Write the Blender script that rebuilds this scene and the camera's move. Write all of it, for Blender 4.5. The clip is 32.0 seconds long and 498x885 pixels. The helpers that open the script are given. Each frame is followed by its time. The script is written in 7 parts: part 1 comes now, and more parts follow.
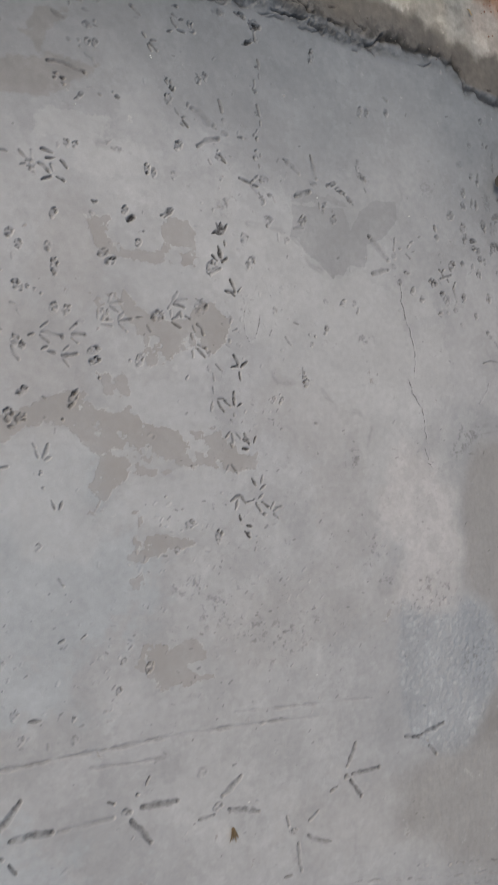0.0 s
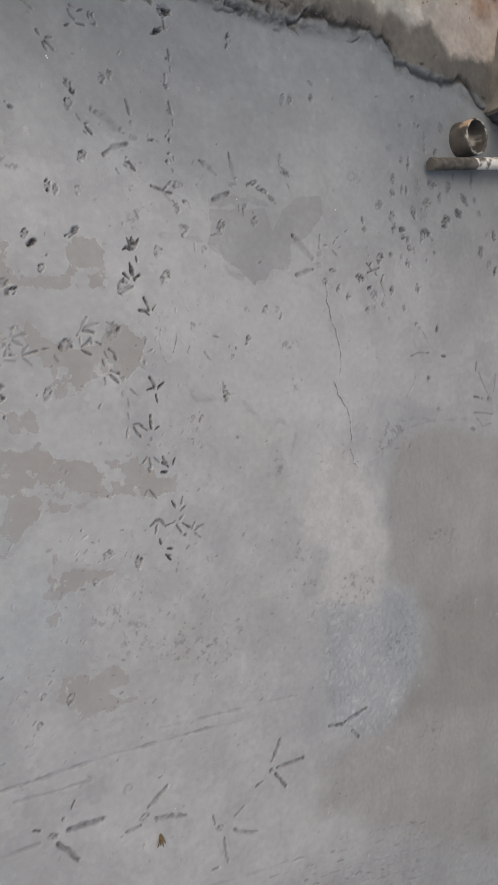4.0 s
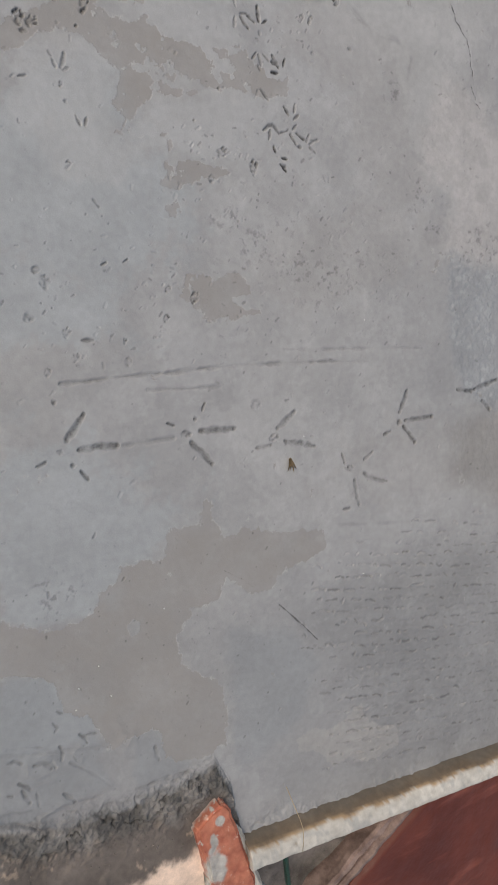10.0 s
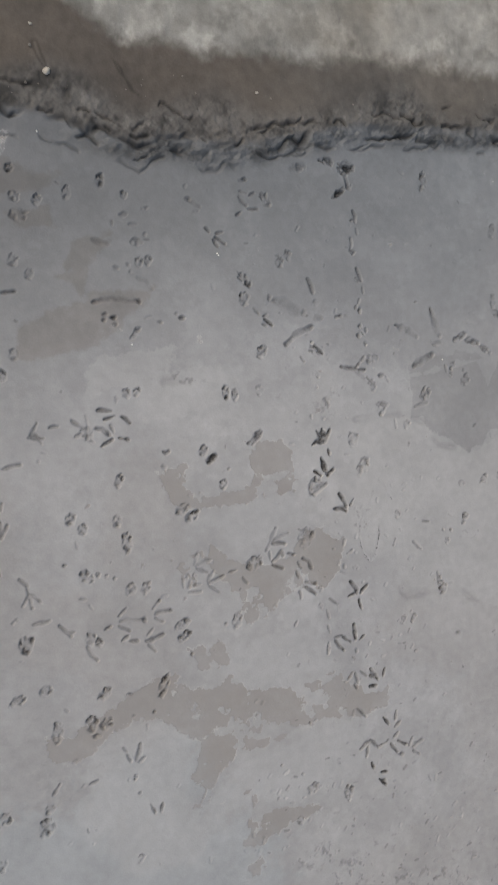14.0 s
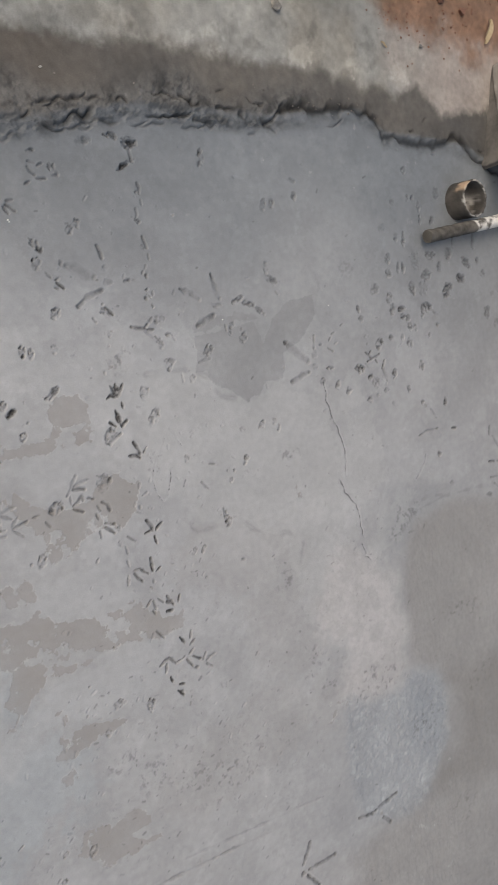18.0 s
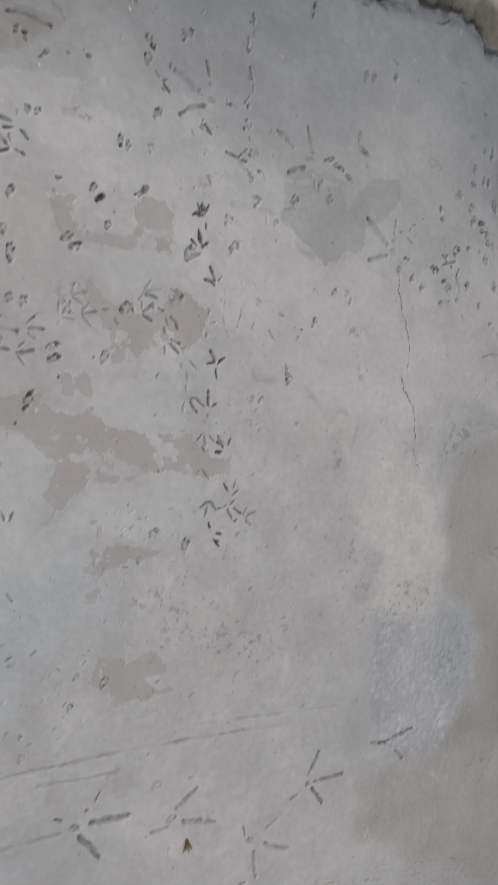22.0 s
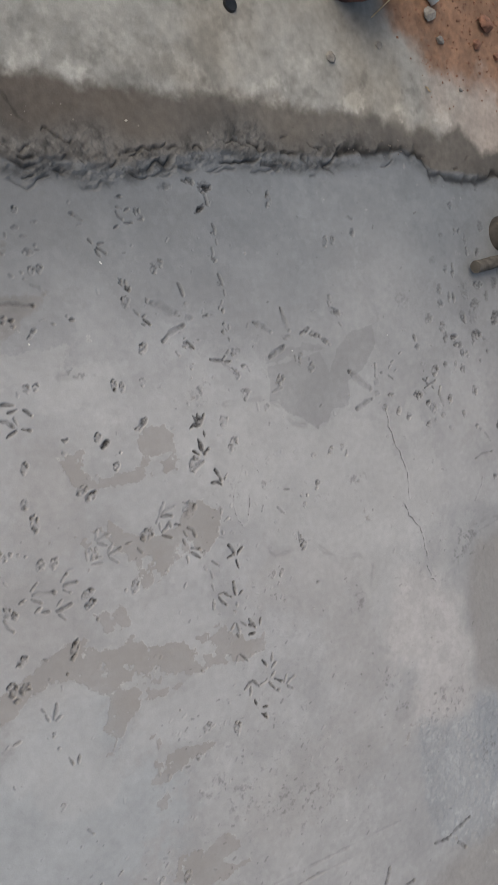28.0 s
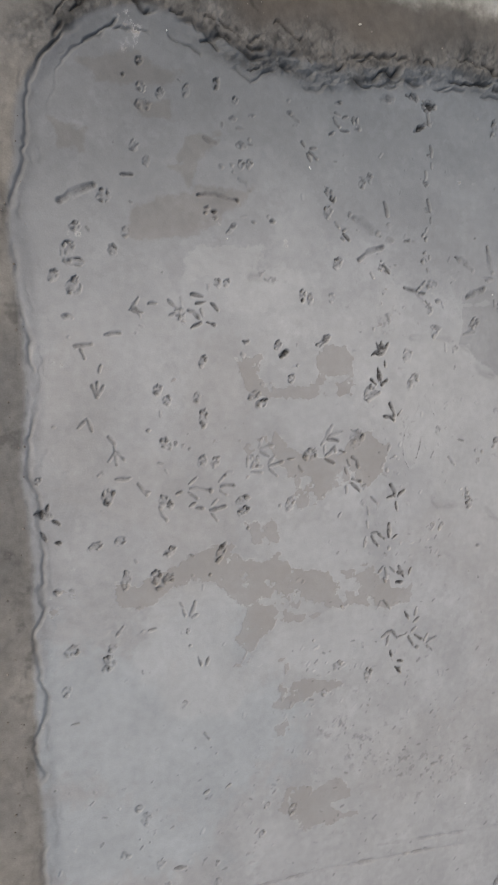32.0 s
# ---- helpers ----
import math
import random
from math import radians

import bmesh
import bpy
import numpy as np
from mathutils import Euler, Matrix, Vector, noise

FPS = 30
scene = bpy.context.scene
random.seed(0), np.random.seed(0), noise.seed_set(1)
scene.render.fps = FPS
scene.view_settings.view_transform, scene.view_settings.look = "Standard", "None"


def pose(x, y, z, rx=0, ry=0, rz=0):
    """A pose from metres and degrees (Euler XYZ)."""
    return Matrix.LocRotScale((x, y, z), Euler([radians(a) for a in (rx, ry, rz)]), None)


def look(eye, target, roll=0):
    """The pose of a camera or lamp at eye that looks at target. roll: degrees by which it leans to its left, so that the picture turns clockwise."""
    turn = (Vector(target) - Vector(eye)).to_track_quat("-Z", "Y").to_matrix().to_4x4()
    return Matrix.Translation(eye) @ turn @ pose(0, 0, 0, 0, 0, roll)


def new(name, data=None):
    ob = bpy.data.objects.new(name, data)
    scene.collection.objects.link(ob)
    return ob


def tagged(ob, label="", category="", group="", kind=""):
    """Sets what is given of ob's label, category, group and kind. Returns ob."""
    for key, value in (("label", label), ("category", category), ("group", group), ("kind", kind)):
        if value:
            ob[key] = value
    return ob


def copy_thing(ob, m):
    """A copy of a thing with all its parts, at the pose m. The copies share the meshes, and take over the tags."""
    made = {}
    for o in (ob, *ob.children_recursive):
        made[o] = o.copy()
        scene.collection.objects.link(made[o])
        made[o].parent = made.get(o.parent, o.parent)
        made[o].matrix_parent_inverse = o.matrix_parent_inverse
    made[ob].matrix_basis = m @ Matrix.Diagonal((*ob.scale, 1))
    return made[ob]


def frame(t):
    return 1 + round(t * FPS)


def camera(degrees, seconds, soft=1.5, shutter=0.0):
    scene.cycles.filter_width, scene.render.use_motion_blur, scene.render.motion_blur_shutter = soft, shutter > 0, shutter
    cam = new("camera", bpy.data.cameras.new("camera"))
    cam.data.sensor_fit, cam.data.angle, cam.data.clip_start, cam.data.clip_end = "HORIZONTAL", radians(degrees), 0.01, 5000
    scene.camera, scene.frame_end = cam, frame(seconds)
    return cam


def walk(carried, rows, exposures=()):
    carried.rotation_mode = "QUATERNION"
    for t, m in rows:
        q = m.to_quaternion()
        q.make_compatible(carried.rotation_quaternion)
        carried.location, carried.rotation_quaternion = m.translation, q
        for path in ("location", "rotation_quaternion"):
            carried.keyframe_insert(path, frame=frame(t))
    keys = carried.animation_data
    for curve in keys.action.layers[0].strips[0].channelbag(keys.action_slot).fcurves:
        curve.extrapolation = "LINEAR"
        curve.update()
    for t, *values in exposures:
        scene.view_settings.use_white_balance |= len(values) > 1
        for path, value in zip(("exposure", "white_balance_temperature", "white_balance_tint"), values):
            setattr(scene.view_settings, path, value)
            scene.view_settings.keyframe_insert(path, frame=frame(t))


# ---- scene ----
cam = camera(36.3, 32.0, shutter=0.35)
PATH = [
    (0, (-0.037, 0.049, 1.361), (1.099, 0.084, -0.284), 88.2),
    (0.5, (0.018, 0.206, 1.359), (1.169, 0.179, -0.275), 91.7),
    (1, (0.076, 0.349, 1.339), (1.245, 0.238, -0.279), 93.6),
    (1.5, (0.069, 0.371, 1.344), (1.255, 0.229, -0.261), 94.1),
    (2, (0.061, 0.351, 1.369), (1.247, 0.179, -0.233), 95.2),
    (2.5, (0.047, 0.334, 1.373), (1.245, 0.141, -0.217), 96.0),
    (3, (0.046, 0.317, 1.367), (1.261, 0.111, -0.208), 96.5),
    (3.5, (0.04, 0.297, 1.372), (1.272, 0.087, -0.19), 96.6),
    (5.5, (0.1, 0.307, 1.347), (1.298, 0.022, -0.229), 96.7),
    (6, (0.114, 0.241, 1.35), (1.282, -0.082, -0.241), 96.2),
    (6.5, (0.038, 0.028, 1.362), (1.184, -0.325, -0.239), 97.3),
    (7, (0.03, -0.12, 1.382), (1.105, -0.511, -0.259), 98.4),
    (7.5, (0.093, -0.206, 1.351), (1.156, -0.609, -0.295), 98.8),
    (8, (0.082, -0.317, 1.379), (1.113, -0.721, -0.286), 99.2),
    (8.5, (-0.015, -0.431, 1.405), (0.975, -0.842, -0.284), 103.5),
    (9, (-0.036, -0.447, 1.411), (0.934, -0.839, -0.294), 103.4),
    (9.5, (-0.04, -0.417, 1.405), (0.925, -0.797, -0.305), 103.3),
    (10, (-0.038, -0.366, 1.391), (0.933, -0.757, -0.313), 103.7),
    (10.5, (-0.018, -0.31, 1.348), (0.943, -0.698, -0.362), 103.8),
    (11, (-0.019, -0.229, 1.308), (0.91, -0.607, -0.423), 103.8),
    (11.5, (0.013, -0.152, 1.284), (0.888, -0.492, -0.482), 103.5),
    (12, (0.107, -0.017, 1.194), (0.984, -0.239, -0.59), 99.8),
    (12.5, (0.213, 0.158, 1.168), (1.076, 0.065, -0.634), 95.4),
    (13, (0.227, 0.327, 1.144), (1.061, 0.241, -0.672), 96.2),
    (13.5, (0.205, 0.504, 1.185), (0.994, 0.375, -0.648), 93.4),
    (15.5, (0.201, 0.77, 1.193), (0.922, 0.476, -0.65), 105.87),
    (16, (0.199, 0.727, 1.211), (0.947, 0.438, -0.621), 107.14),
    (16.5, (0.171, 0.663, 1.278), (1.049, 0.366, -0.494), 104.91),
    (17, (0.131, 0.623, 1.312), (1.196, 0.301, -0.349), 102.36),
    (17.5, (0.147, 0.642, 1.327), (1.267, 0.31, -0.297), 99.52),
    (18, (0.168, 0.645, 1.344), (1.324, 0.328, -0.257), 96.85),
    (18.5, (0.203, 0.653, 1.336), (1.392, 0.334, -0.241), 94.27),
    (19, (0.218, 0.598, 1.318), (1.424, 0.286, -0.247), 92.14),
    (19.5, (0.189, 0.462, 1.315), (1.409, 0.156, -0.24), 93.36),
    (20, (0.171, 0.404, 1.291), (1.321, 0.234, -0.336), 94.66),
    (20.5, (0.13, 0.463, 1.3), (1.281, 0.281, -0.325), 95.42),
    (21, (0.11, 0.505, 1.283), (1.246, 0.333, -0.354), 97.04),
    (21.5, (0.081, 0.405, 1.284), (1.225, 0.278, -0.352), 96.02),
    (22, (0.067, 0.203, 1.286), (1.21, 0.051, -0.347), 98.84),
    (22.5, (0.119, 0.054, 1.276), (1.243, -0.145, -0.365), 94.29),
    (23, (0.223, -0.094, 1.288), (1.333, -0.391, -0.35), 97.8),
    (23.5, (0.233, -0.189, 1.313), (1.349, -0.525, -0.312), 96.88),
    (24, (0.187, -0.282, 1.35), (1.302, -0.637, -0.273), 96.97),
    (24.5, (0.141, -0.331, 1.365), (1.26, -0.659, -0.261), 96.04),
    (25, (0.133, -0.205, 1.337), (1.275, -0.542, -0.27), 96.83),
    (25.5, (0.153, 0.01, 1.283), (1.301, -0.276, -0.328), 94.55),
    (26, (0.125, 0.112, 1.264), (1.251, -0.126, -0.372), 95.48),
    (26.5, (0.018, 0.231, 1.285), (1.156, 0.015, -0.345), 94.32),
    (28.5, (0.012, 0.674, 1.31), (1.17, 0.471, -0.309), 90.05),
    (29, (0.002, 0.651, 1.298), (1.128, 0.378, -0.333), 94.32),
    (29.5, (-0.016, 0.615, 1.289), (1.037, 0.332, -0.386), 95.6),
    (30, (-0.014, 0.61, 1.274), (0.974, 0.316, -0.44), 97.92),
    (30.5, (-0.017, 0.62, 1.261), (0.905, 0.321, -0.489), 101.94),
    (31, (-0.013, 0.642, 1.237), (0.769, 0.34, -0.58), 107.72),
    (31.5, (-0.015, 0.568, 1.243), (0.771, 0.285, -0.575), 107.25),
    (32, (-0.005, 0.496, 1.255), (0.805, 0.297, -0.563), 103.42),
]
EXPOSURES = [(0, 0.52), (3, 0.49), (6, 0.48), (8, 0.47), (10, 0.45), (12, 0.37), (13, 0.38), (15.5, 0.56), (19, 0.57), (22, 0.55), (23, 0.39), (25, 0.40), (26.5, 0.36), (28.5, 0.53), (32, 0.57)]
walk(cam, [(t, look(eye, target, roll)) for t, eye, target, roll in PATH], EXPOSURES)

# ---- build ----
# ---- light ----
world = bpy.data.worlds.new("world")
scene.world = world
world.use_nodes = True
wt = world.node_tree
sky = wt.nodes.new("ShaderNodeTexSky")
sky.sky_type, sky.sun_disc = "NISHITA", False
sky.sun_elevation, sky.sun_rotation = radians(52), radians(-60)
sky.air_density, sky.dust_density, sky.ozone_density = 1.0, 4.0, 1.0
haze = wt.nodes.new("ShaderNodeMix")  # thin cloud over the whole sky
haze.data_type, haze.blend_type = "RGBA", "MULTIPLY"
haze.inputs["Factor"].default_value = 1.0
haze.inputs["B"].default_value = (0.975, 0.955, 0.86, 1)
wt.links.new(sky.outputs[0], haze.inputs["A"])
wt.links.new(haze.outputs["Result"], wt.nodes["Background"].inputs[0])
wt.nodes["Background"].inputs[1].default_value = 0.10
sun = new("sun", bpy.data.lights.new("sun", "SUN"))
sun.data.energy, sun.data.angle, sun.data.color = 0.6, radians(60), (1.0, 0.95, 0.88)
sun.matrix_world = look((-2.2, 1.6, 3.6), (0, 0, 0))


# ---- materials ----
def nodes_of(name):
    m = bpy.data.materials.new(name)
    m.use_nodes = True
    return m, m.node_tree, m.node_tree.nodes["Principled BSDF"]


def bumped(nt, bsdf, parts):
    """Fine relief: rows of (scale, strength, distance), from coarse to fine."""
    last = None
    co = nt.nodes.new("ShaderNodeTexCoord")
    for scale, strength, distance in parts:
        n = nt.nodes.new("ShaderNodeTexNoise")
        n.inputs["Scale"].default_value, n.inputs["Detail"].default_value, n.inputs["Roughness"].default_value = scale, 5, 0.6
        nt.links.new(co.outputs["Object"], n.inputs["Vector"])
        b = nt.nodes.new("ShaderNodeBump")
        b.inputs["Strength"].default_value, b.inputs["Distance"].default_value = strength, distance
        nt.links.new(n.outputs["Fac"], b.inputs["Height"])
        if last:
            nt.links.new(last.outputs[0], b.inputs["Normal"])
        last = b
    nt.links.new(last.outputs[0], bsdf.inputs["Normal"])


def toned(name, rough, bumps, spread=0.16):
    """Cement: its colour is the mesh's 'tone', broken up by noise at two scales; 'tone' alpha is the roughness."""
    m, nt, bsdf = nodes_of(name)
    at = nt.nodes.new("ShaderNodeAttribute")
    at.attribute_name = "tone"
    co = nt.nodes.new("ShaderNodeTexCoord")
    last = at.outputs["Color"]
    for scale, amount in ((9, spread), (60, spread * 0.8), (420, spread * 0.45)):
        n = nt.nodes.new("ShaderNodeTexNoise")
        n.inputs["Scale"].default_value, n.inputs["Detail"].default_value = scale, 6
        nt.links.new(co.outputs["Object"], n.inputs["Vector"])
        r = nt.nodes.new("ShaderNodeMapRange")
        r.inputs["From Min"].default_value, r.inputs["From Max"].default_value = 0.3, 0.7
        r.inputs["To Min"].default_value, r.inputs["To Max"].default_value = 1 - amount, 1 + amount
        nt.links.new(n.outputs["Fac"], r.inputs["Value"])
        mul = nt.nodes.new("ShaderNodeVectorMath")
        mul.operation = "SCALE"
        nt.links.new(last, mul.inputs[0])
        nt.links.new(r.outputs[0], mul.inputs["Scale"])
        last = mul.outputs[0]
    nt.links.new(last, bsdf.inputs["Base Color"])
    nt.links.new(at.outputs["Alpha"], bsdf.inputs["Roughness"])
    bsdf.inputs["Specular IOR Level"].default_value = rough
    bumped(nt, bsdf, bumps)
    return m


def dirt_shaded(m, beige):
    """Wet slurry and painted shade in the prints, thin flaking skins and hairline cracks, with edges finer than the
    mesh; from a mesh attribute.
    """
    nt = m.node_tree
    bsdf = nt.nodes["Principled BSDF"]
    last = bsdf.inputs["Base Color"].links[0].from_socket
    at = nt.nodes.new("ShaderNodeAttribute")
    at.attribute_name = "dirt_shade"
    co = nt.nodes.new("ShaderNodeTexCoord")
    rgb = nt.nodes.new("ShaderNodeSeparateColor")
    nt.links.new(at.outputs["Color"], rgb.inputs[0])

    def grain(scale, detail, a, b):
        n = nt.nodes.new("ShaderNodeTexNoise")
        n.inputs["Scale"].default_value, n.inputs["Detail"].default_value, n.inputs["Roughness"].default_value = scale, detail, 0.65
        nt.links.new(co.outputs["Object"], n.inputs["Vector"])
        return ramped(n.outputs["Fac"], 0.32, 0.68, a, b, "LINEAR")

    def ramped(value, a, b, c, d, way="SMOOTHSTEP"):
        r = nt.nodes.new("ShaderNodeMapRange")
        r.interpolation_type = way
        for slot, v in zip((1, 2, 3, 4), (a, b, c, d)):
            r.inputs[slot].default_value = v
        nt.links.new(value, r.inputs[0])
        return r.outputs[0]

    def sums(op, a, b):
        n = nt.nodes.new("ShaderNodeMath")
        n.operation = op
        for slot, v in ((0, a), (1, b)):
            if isinstance(v, (int, float)):
                n.inputs[slot].default_value = v
            else:
                nt.links.new(v, n.inputs[slot])
        return n.outputs[0]

    def blend(kind, amount, a, colour):
        n = nt.nodes.new("ShaderNodeMix")
        n.data_type, n.blend_type = "RGBA", kind
        nt.links.new(amount, n.inputs["Factor"])
        nt.links.new(a, n.inputs["A"])
        n.inputs["B"].default_value = (*colour, 1)
        return n.outputs["Result"]

    skin = sums("ADD", rgb.outputs[1], sums("ADD", grain(90, 5, -0.07, 0.07), grain(330, 4, -0.05, 0.05)))
    last = blend("MIX", sums("MULTIPLY", ramped(skin, 0.49, 0.52, 0, 0.72), grain(14, 4, 0.6, 1.15)), last, beige)
    rim = sums("MULTIPLY", ramped(skin, 0.40, 0.49, 0, 1), ramped(skin, 0.49, 0.51, 1, 0))
    last = blend("MIX", sums("MULTIPLY", rim, grain(30, 4, -0.55, 0.85)), last, (0.50, 0.485, 0.47))
    # hollows darkened: slurry colour plus shade painted into the prints
    paste_shade = sums("MULTIPLY", rgb.outputs[0], sums("MULTIPLY", grain(170, 3, 0.72, 1.25), grain(520, 2, 0.82, 1.18)))
    last = blend("MULTIPLY", ramped(paste_shade, 0.06, 1.02, 0, 1, "LINEAR"), last, (0.125, 0.12, 0.118))
    hair = sums("ADD", rgb.outputs[2], grain(260, 3, -0.09, 0.09))
    last = blend("MULTIPLY", ramped(hair, 0.83, 0.92, 0, 0.8), last, (0.16, 0.155, 0.15))
    nt.links.new(last, bsdf.inputs["Base Color"])


def streaked(m, colour, turn):
    """Pale smears drawn out one way over a painted floor."""
    nt = m.node_tree
    bsdf = [n for n in nt.nodes if n.type == "BSDF_PRINCIPLED"][0]
    co, mp, n = nt.nodes.new("ShaderNodeTexCoord"), nt.nodes.new("ShaderNodeMapping"), nt.nodes.new("ShaderNodeTexNoise")
    mp.inputs["Rotation"].default_value = (0, 0, turn)
    mp.inputs["Scale"].default_value = (3.0, 15.0, 3.0)
    n.inputs["Scale"].default_value, n.inputs["Detail"].default_value, n.inputs["Roughness"].default_value = 1.0, 5, 0.55
    ramp, mix = nt.nodes.new("ShaderNodeValToRGB"), nt.nodes.new("ShaderNodeMixRGB")
    ramp.color_ramp.elements[0].position, ramp.color_ramp.elements[1].position = 0.58, 0.74
    mix.inputs[2].default_value = (*colour, 1)
    nt.links.new(co.outputs["Object"], mp.inputs["Vector"])
    nt.links.new(mp.outputs[0], n.inputs["Vector"])
    nt.links.new(n.outputs["Fac"], ramp.inputs[0])
    nt.links.new(ramp.outputs[0], mix.inputs[0])
    nt.links.new(bsdf.inputs["Base Color"].links[0].from_socket, mix.inputs[1])
    nt.links.new(mix.outputs[0], bsdf.inputs["Base Color"])


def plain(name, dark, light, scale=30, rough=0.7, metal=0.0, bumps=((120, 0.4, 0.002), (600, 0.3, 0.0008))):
    """Two colours mixed by noise, with relief."""
    m, nt, bsdf = nodes_of(name)
    co = nt.nodes.new("ShaderNodeTexCoord")
    n = nt.nodes.new("ShaderNodeTexNoise")
    n.inputs["Scale"].default_value, n.inputs["Detail"].default_value, n.inputs["Roughness"].default_value = scale, 8, 0.65
    nt.links.new(co.outputs["Object"], n.inputs["Vector"])
    ramp = nt.nodes.new("ShaderNodeValToRGB")
    ramp.color_ramp.elements[0].position, ramp.color_ramp.elements[1].position = 0.36, 0.64
    ramp.color_ramp.elements[0].color, ramp.color_ramp.elements[1].color = (*dark, 1), (*light, 1)
    nt.links.new(n.outputs["Fac"], ramp.inputs[0])
    nt.links.new(ramp.outputs[0], bsdf.inputs["Base Color"])
    bsdf.inputs["Roughness"].default_value, bsdf.inputs["Metallic"].default_value = rough, metal
    bumped(nt, bsdf, bumps)
    return m


CEMENT = toned("fresh_cement", 0.35, ((70, 0.25, 0.002), (350, 0.35, 0.001)), 0.075)
dirt_shaded(CEMENT, (0.289, 0.271, 0.255))
OLD = toned("old_concrete", 0.25, ((45, 0.2, 0.003), (260, 0.4, 0.0012)), 0.16)
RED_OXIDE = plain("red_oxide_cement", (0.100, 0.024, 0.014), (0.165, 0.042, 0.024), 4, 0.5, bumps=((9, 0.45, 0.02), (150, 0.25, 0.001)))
streaked(RED_OXIDE, (0.27, 0.085, 0.055), radians(-58))
WEATHERED = toned("weathered", 0.3, ((60, 0.3, 0.003), (300, 0.45, 0.0012)), 0.14)
RUBBLE = plain("rubble_dirt", (0.09, 0.08, 0.07), (0.24, 0.21, 0.19), 12, 0.9, bumps=((40, 0.6, 0.01), (200, 0.5, 0.003)))
MORTAR = plain("mortar", (0.36, 0.33, 0.28), (0.55, 0.52, 0.47), 50, 0.9)
PVC = plain("muddy_white_plastic", (0.62, 0.60, 0.57), (0.76, 0.75, 0.73), 25, 0.4, bumps=((40, 0.1, 0.001), (300, 0.1, 0.0004)))
HOSE = plain("green_hose", (0.004, 0.05, 0.035), (0.008, 0.085, 0.06), 20, 0.35)
STONE = plain("stone", (0.15, 0.14, 0.128), (0.29, 0.27, 0.245), 60, 0.9)
SOIL_STONE = plain("reddish_stone", (0.15, 0.075, 0.05), (0.27, 0.14, 0.095), 60, 0.9)
BLACK = plain("black_plastic", (0.008, 0.008, 0.009), (0.02, 0.02, 0.022), 40, 0.35)
CLAY = plain("clay_pot", (0.085, 0.034, 0.027), (0.15, 0.06, 0.045), 25, 0.7)
STRAW = plain("straw", (0.35, 0.27, 0.16), (0.5, 0.4, 0.26), 60, 0.8)
DRY_GRASS = plain("dry_grass", (0.20, 0.14, 0.075), (0.38, 0.28, 0.16), 90, 0.8)
YARD = plain("yard_concrete", (0.22, 0.21, 0.19), (0.36, 0.345, 0.315), 4, 0.9, bumps=((30, 0.5, 0.01), (200, 0.5, 0.002)))
BROWN_RENDER = plain("brown_render", (0.13, 0.105, 0.08), (0.22, 0.17, 0.125), 30, 0.7)
BORDER = plain("pale_pink_cement", (0.17, 0.115, 0.098), (0.36, 0.26, 0.225), 25, 0.8)
DAMP_FOOT = plain("damp_cement_foot", (0.10, 0.092, 0.084), (0.20, 0.18, 0.162), 18, 0.8)
CRUMB = plain("white_crumb", (0.7, 0.7, 0.68), (0.85, 0.85, 0.83), 90, 0.7)

# ---- the ground: one height field, cut into the fresh slab, its prints and the old concrete ----
XS = np.concatenate([np.arange(-0.10, 0.12, 0.0035), np.arange(0.12, 1.14, 0.0017), np.arange(1.14, 1.76, 0.0024), np.linspace(1.76, 2.50, 170)])
YS = np.concatenate([np.arange(-1.78, -1.60, 0.005), np.arange(-1.60, -0.90, 0.0026), np.arange(-0.90, -0.45, 0.0025), np.arange(-0.45, 1.06, 0.0020), np.arange(1.06, 1.20, 0.0028), np.arange(1.20, 1.682, 0.005)])
NX, NY = len(XS), len(YS)
X, Y = np.meshgrid(XS, YS)
DEPTH = np.zeros_like(X)      # how deep the prints are
PASTE_SHADE = np.zeros_like(X)      # dark wet slurry and dirt left in them, with their shade painted in
HAIR = np.zeros_like(X)       # nearness to a hairline crack or scratch
OWNER = np.zeros(X.shape, int)  # which print a place belongs to
KINDS = ["slab"]


def vnoise(x, y, size, seed):
    """Smooth noise in -1 to 1, its features about size wide."""
    table = np.random.RandomState(seed).uniform(-1, 1, (256, 256))
    u, v = x / size + 37.3, y / size + 91.7
    i, j = np.floor(u).astype(int), np.floor(v).astype(int)
    a, b = u - i, v - j
    a, b = a * a * (3 - 2 * a), b * b * (3 - 2 * b)
    i, j, k, m = i & 255, j & 255, (i + 1) & 255, (j + 1) & 255
    return (table[j, i] * (1 - a) + table[j, k] * a) * (1 - b) + (table[m, i] * (1 - a) + table[m, k] * a) * b


def fbm(x, y, size, seed, octaves=4, fall=0.5):
    total, gain = 0, 1.0
    for o in range(octaves):
        total = total + gain * vnoise(x, y, size / 2 ** o, seed + o)
        gain *= fall
    return total * (1 - fall) * 1.25


def smooth(a, b, v):
    s = np.clip((v - a) / (b - a), 0, 1)
    return s * s * (3 - 2 * s)


def window(x0, x1, y0, y1):
    """The part of the grid within these bounds."""
    i0, i1 = np.searchsorted(XS, (x0, x1))
    j0, j1 = np.searchsorted(YS, (y0, y1))
    return slice(j0, j1), slice(i0, i1)


def stamp(kind, win, shape, depth, paste_shade):
    """Presses a shape (1 in the middle, 0 at the rim) depth deep into the cement, as a print of its own."""
    DEPTH[win] = np.maximum(DEPTH[win], shape * depth)
    # the colour darkens with the shape, so the hollow's shade is painted too
    PASTE_SHADE[win] = np.maximum(PASTE_SHADE[win], np.clip(shape, 0, 1) ** 0.8 * paste_shade)
    if kind:
        KINDS.append(kind)
        OWNER[win][shape > 0.12] = len(KINDS) - 1


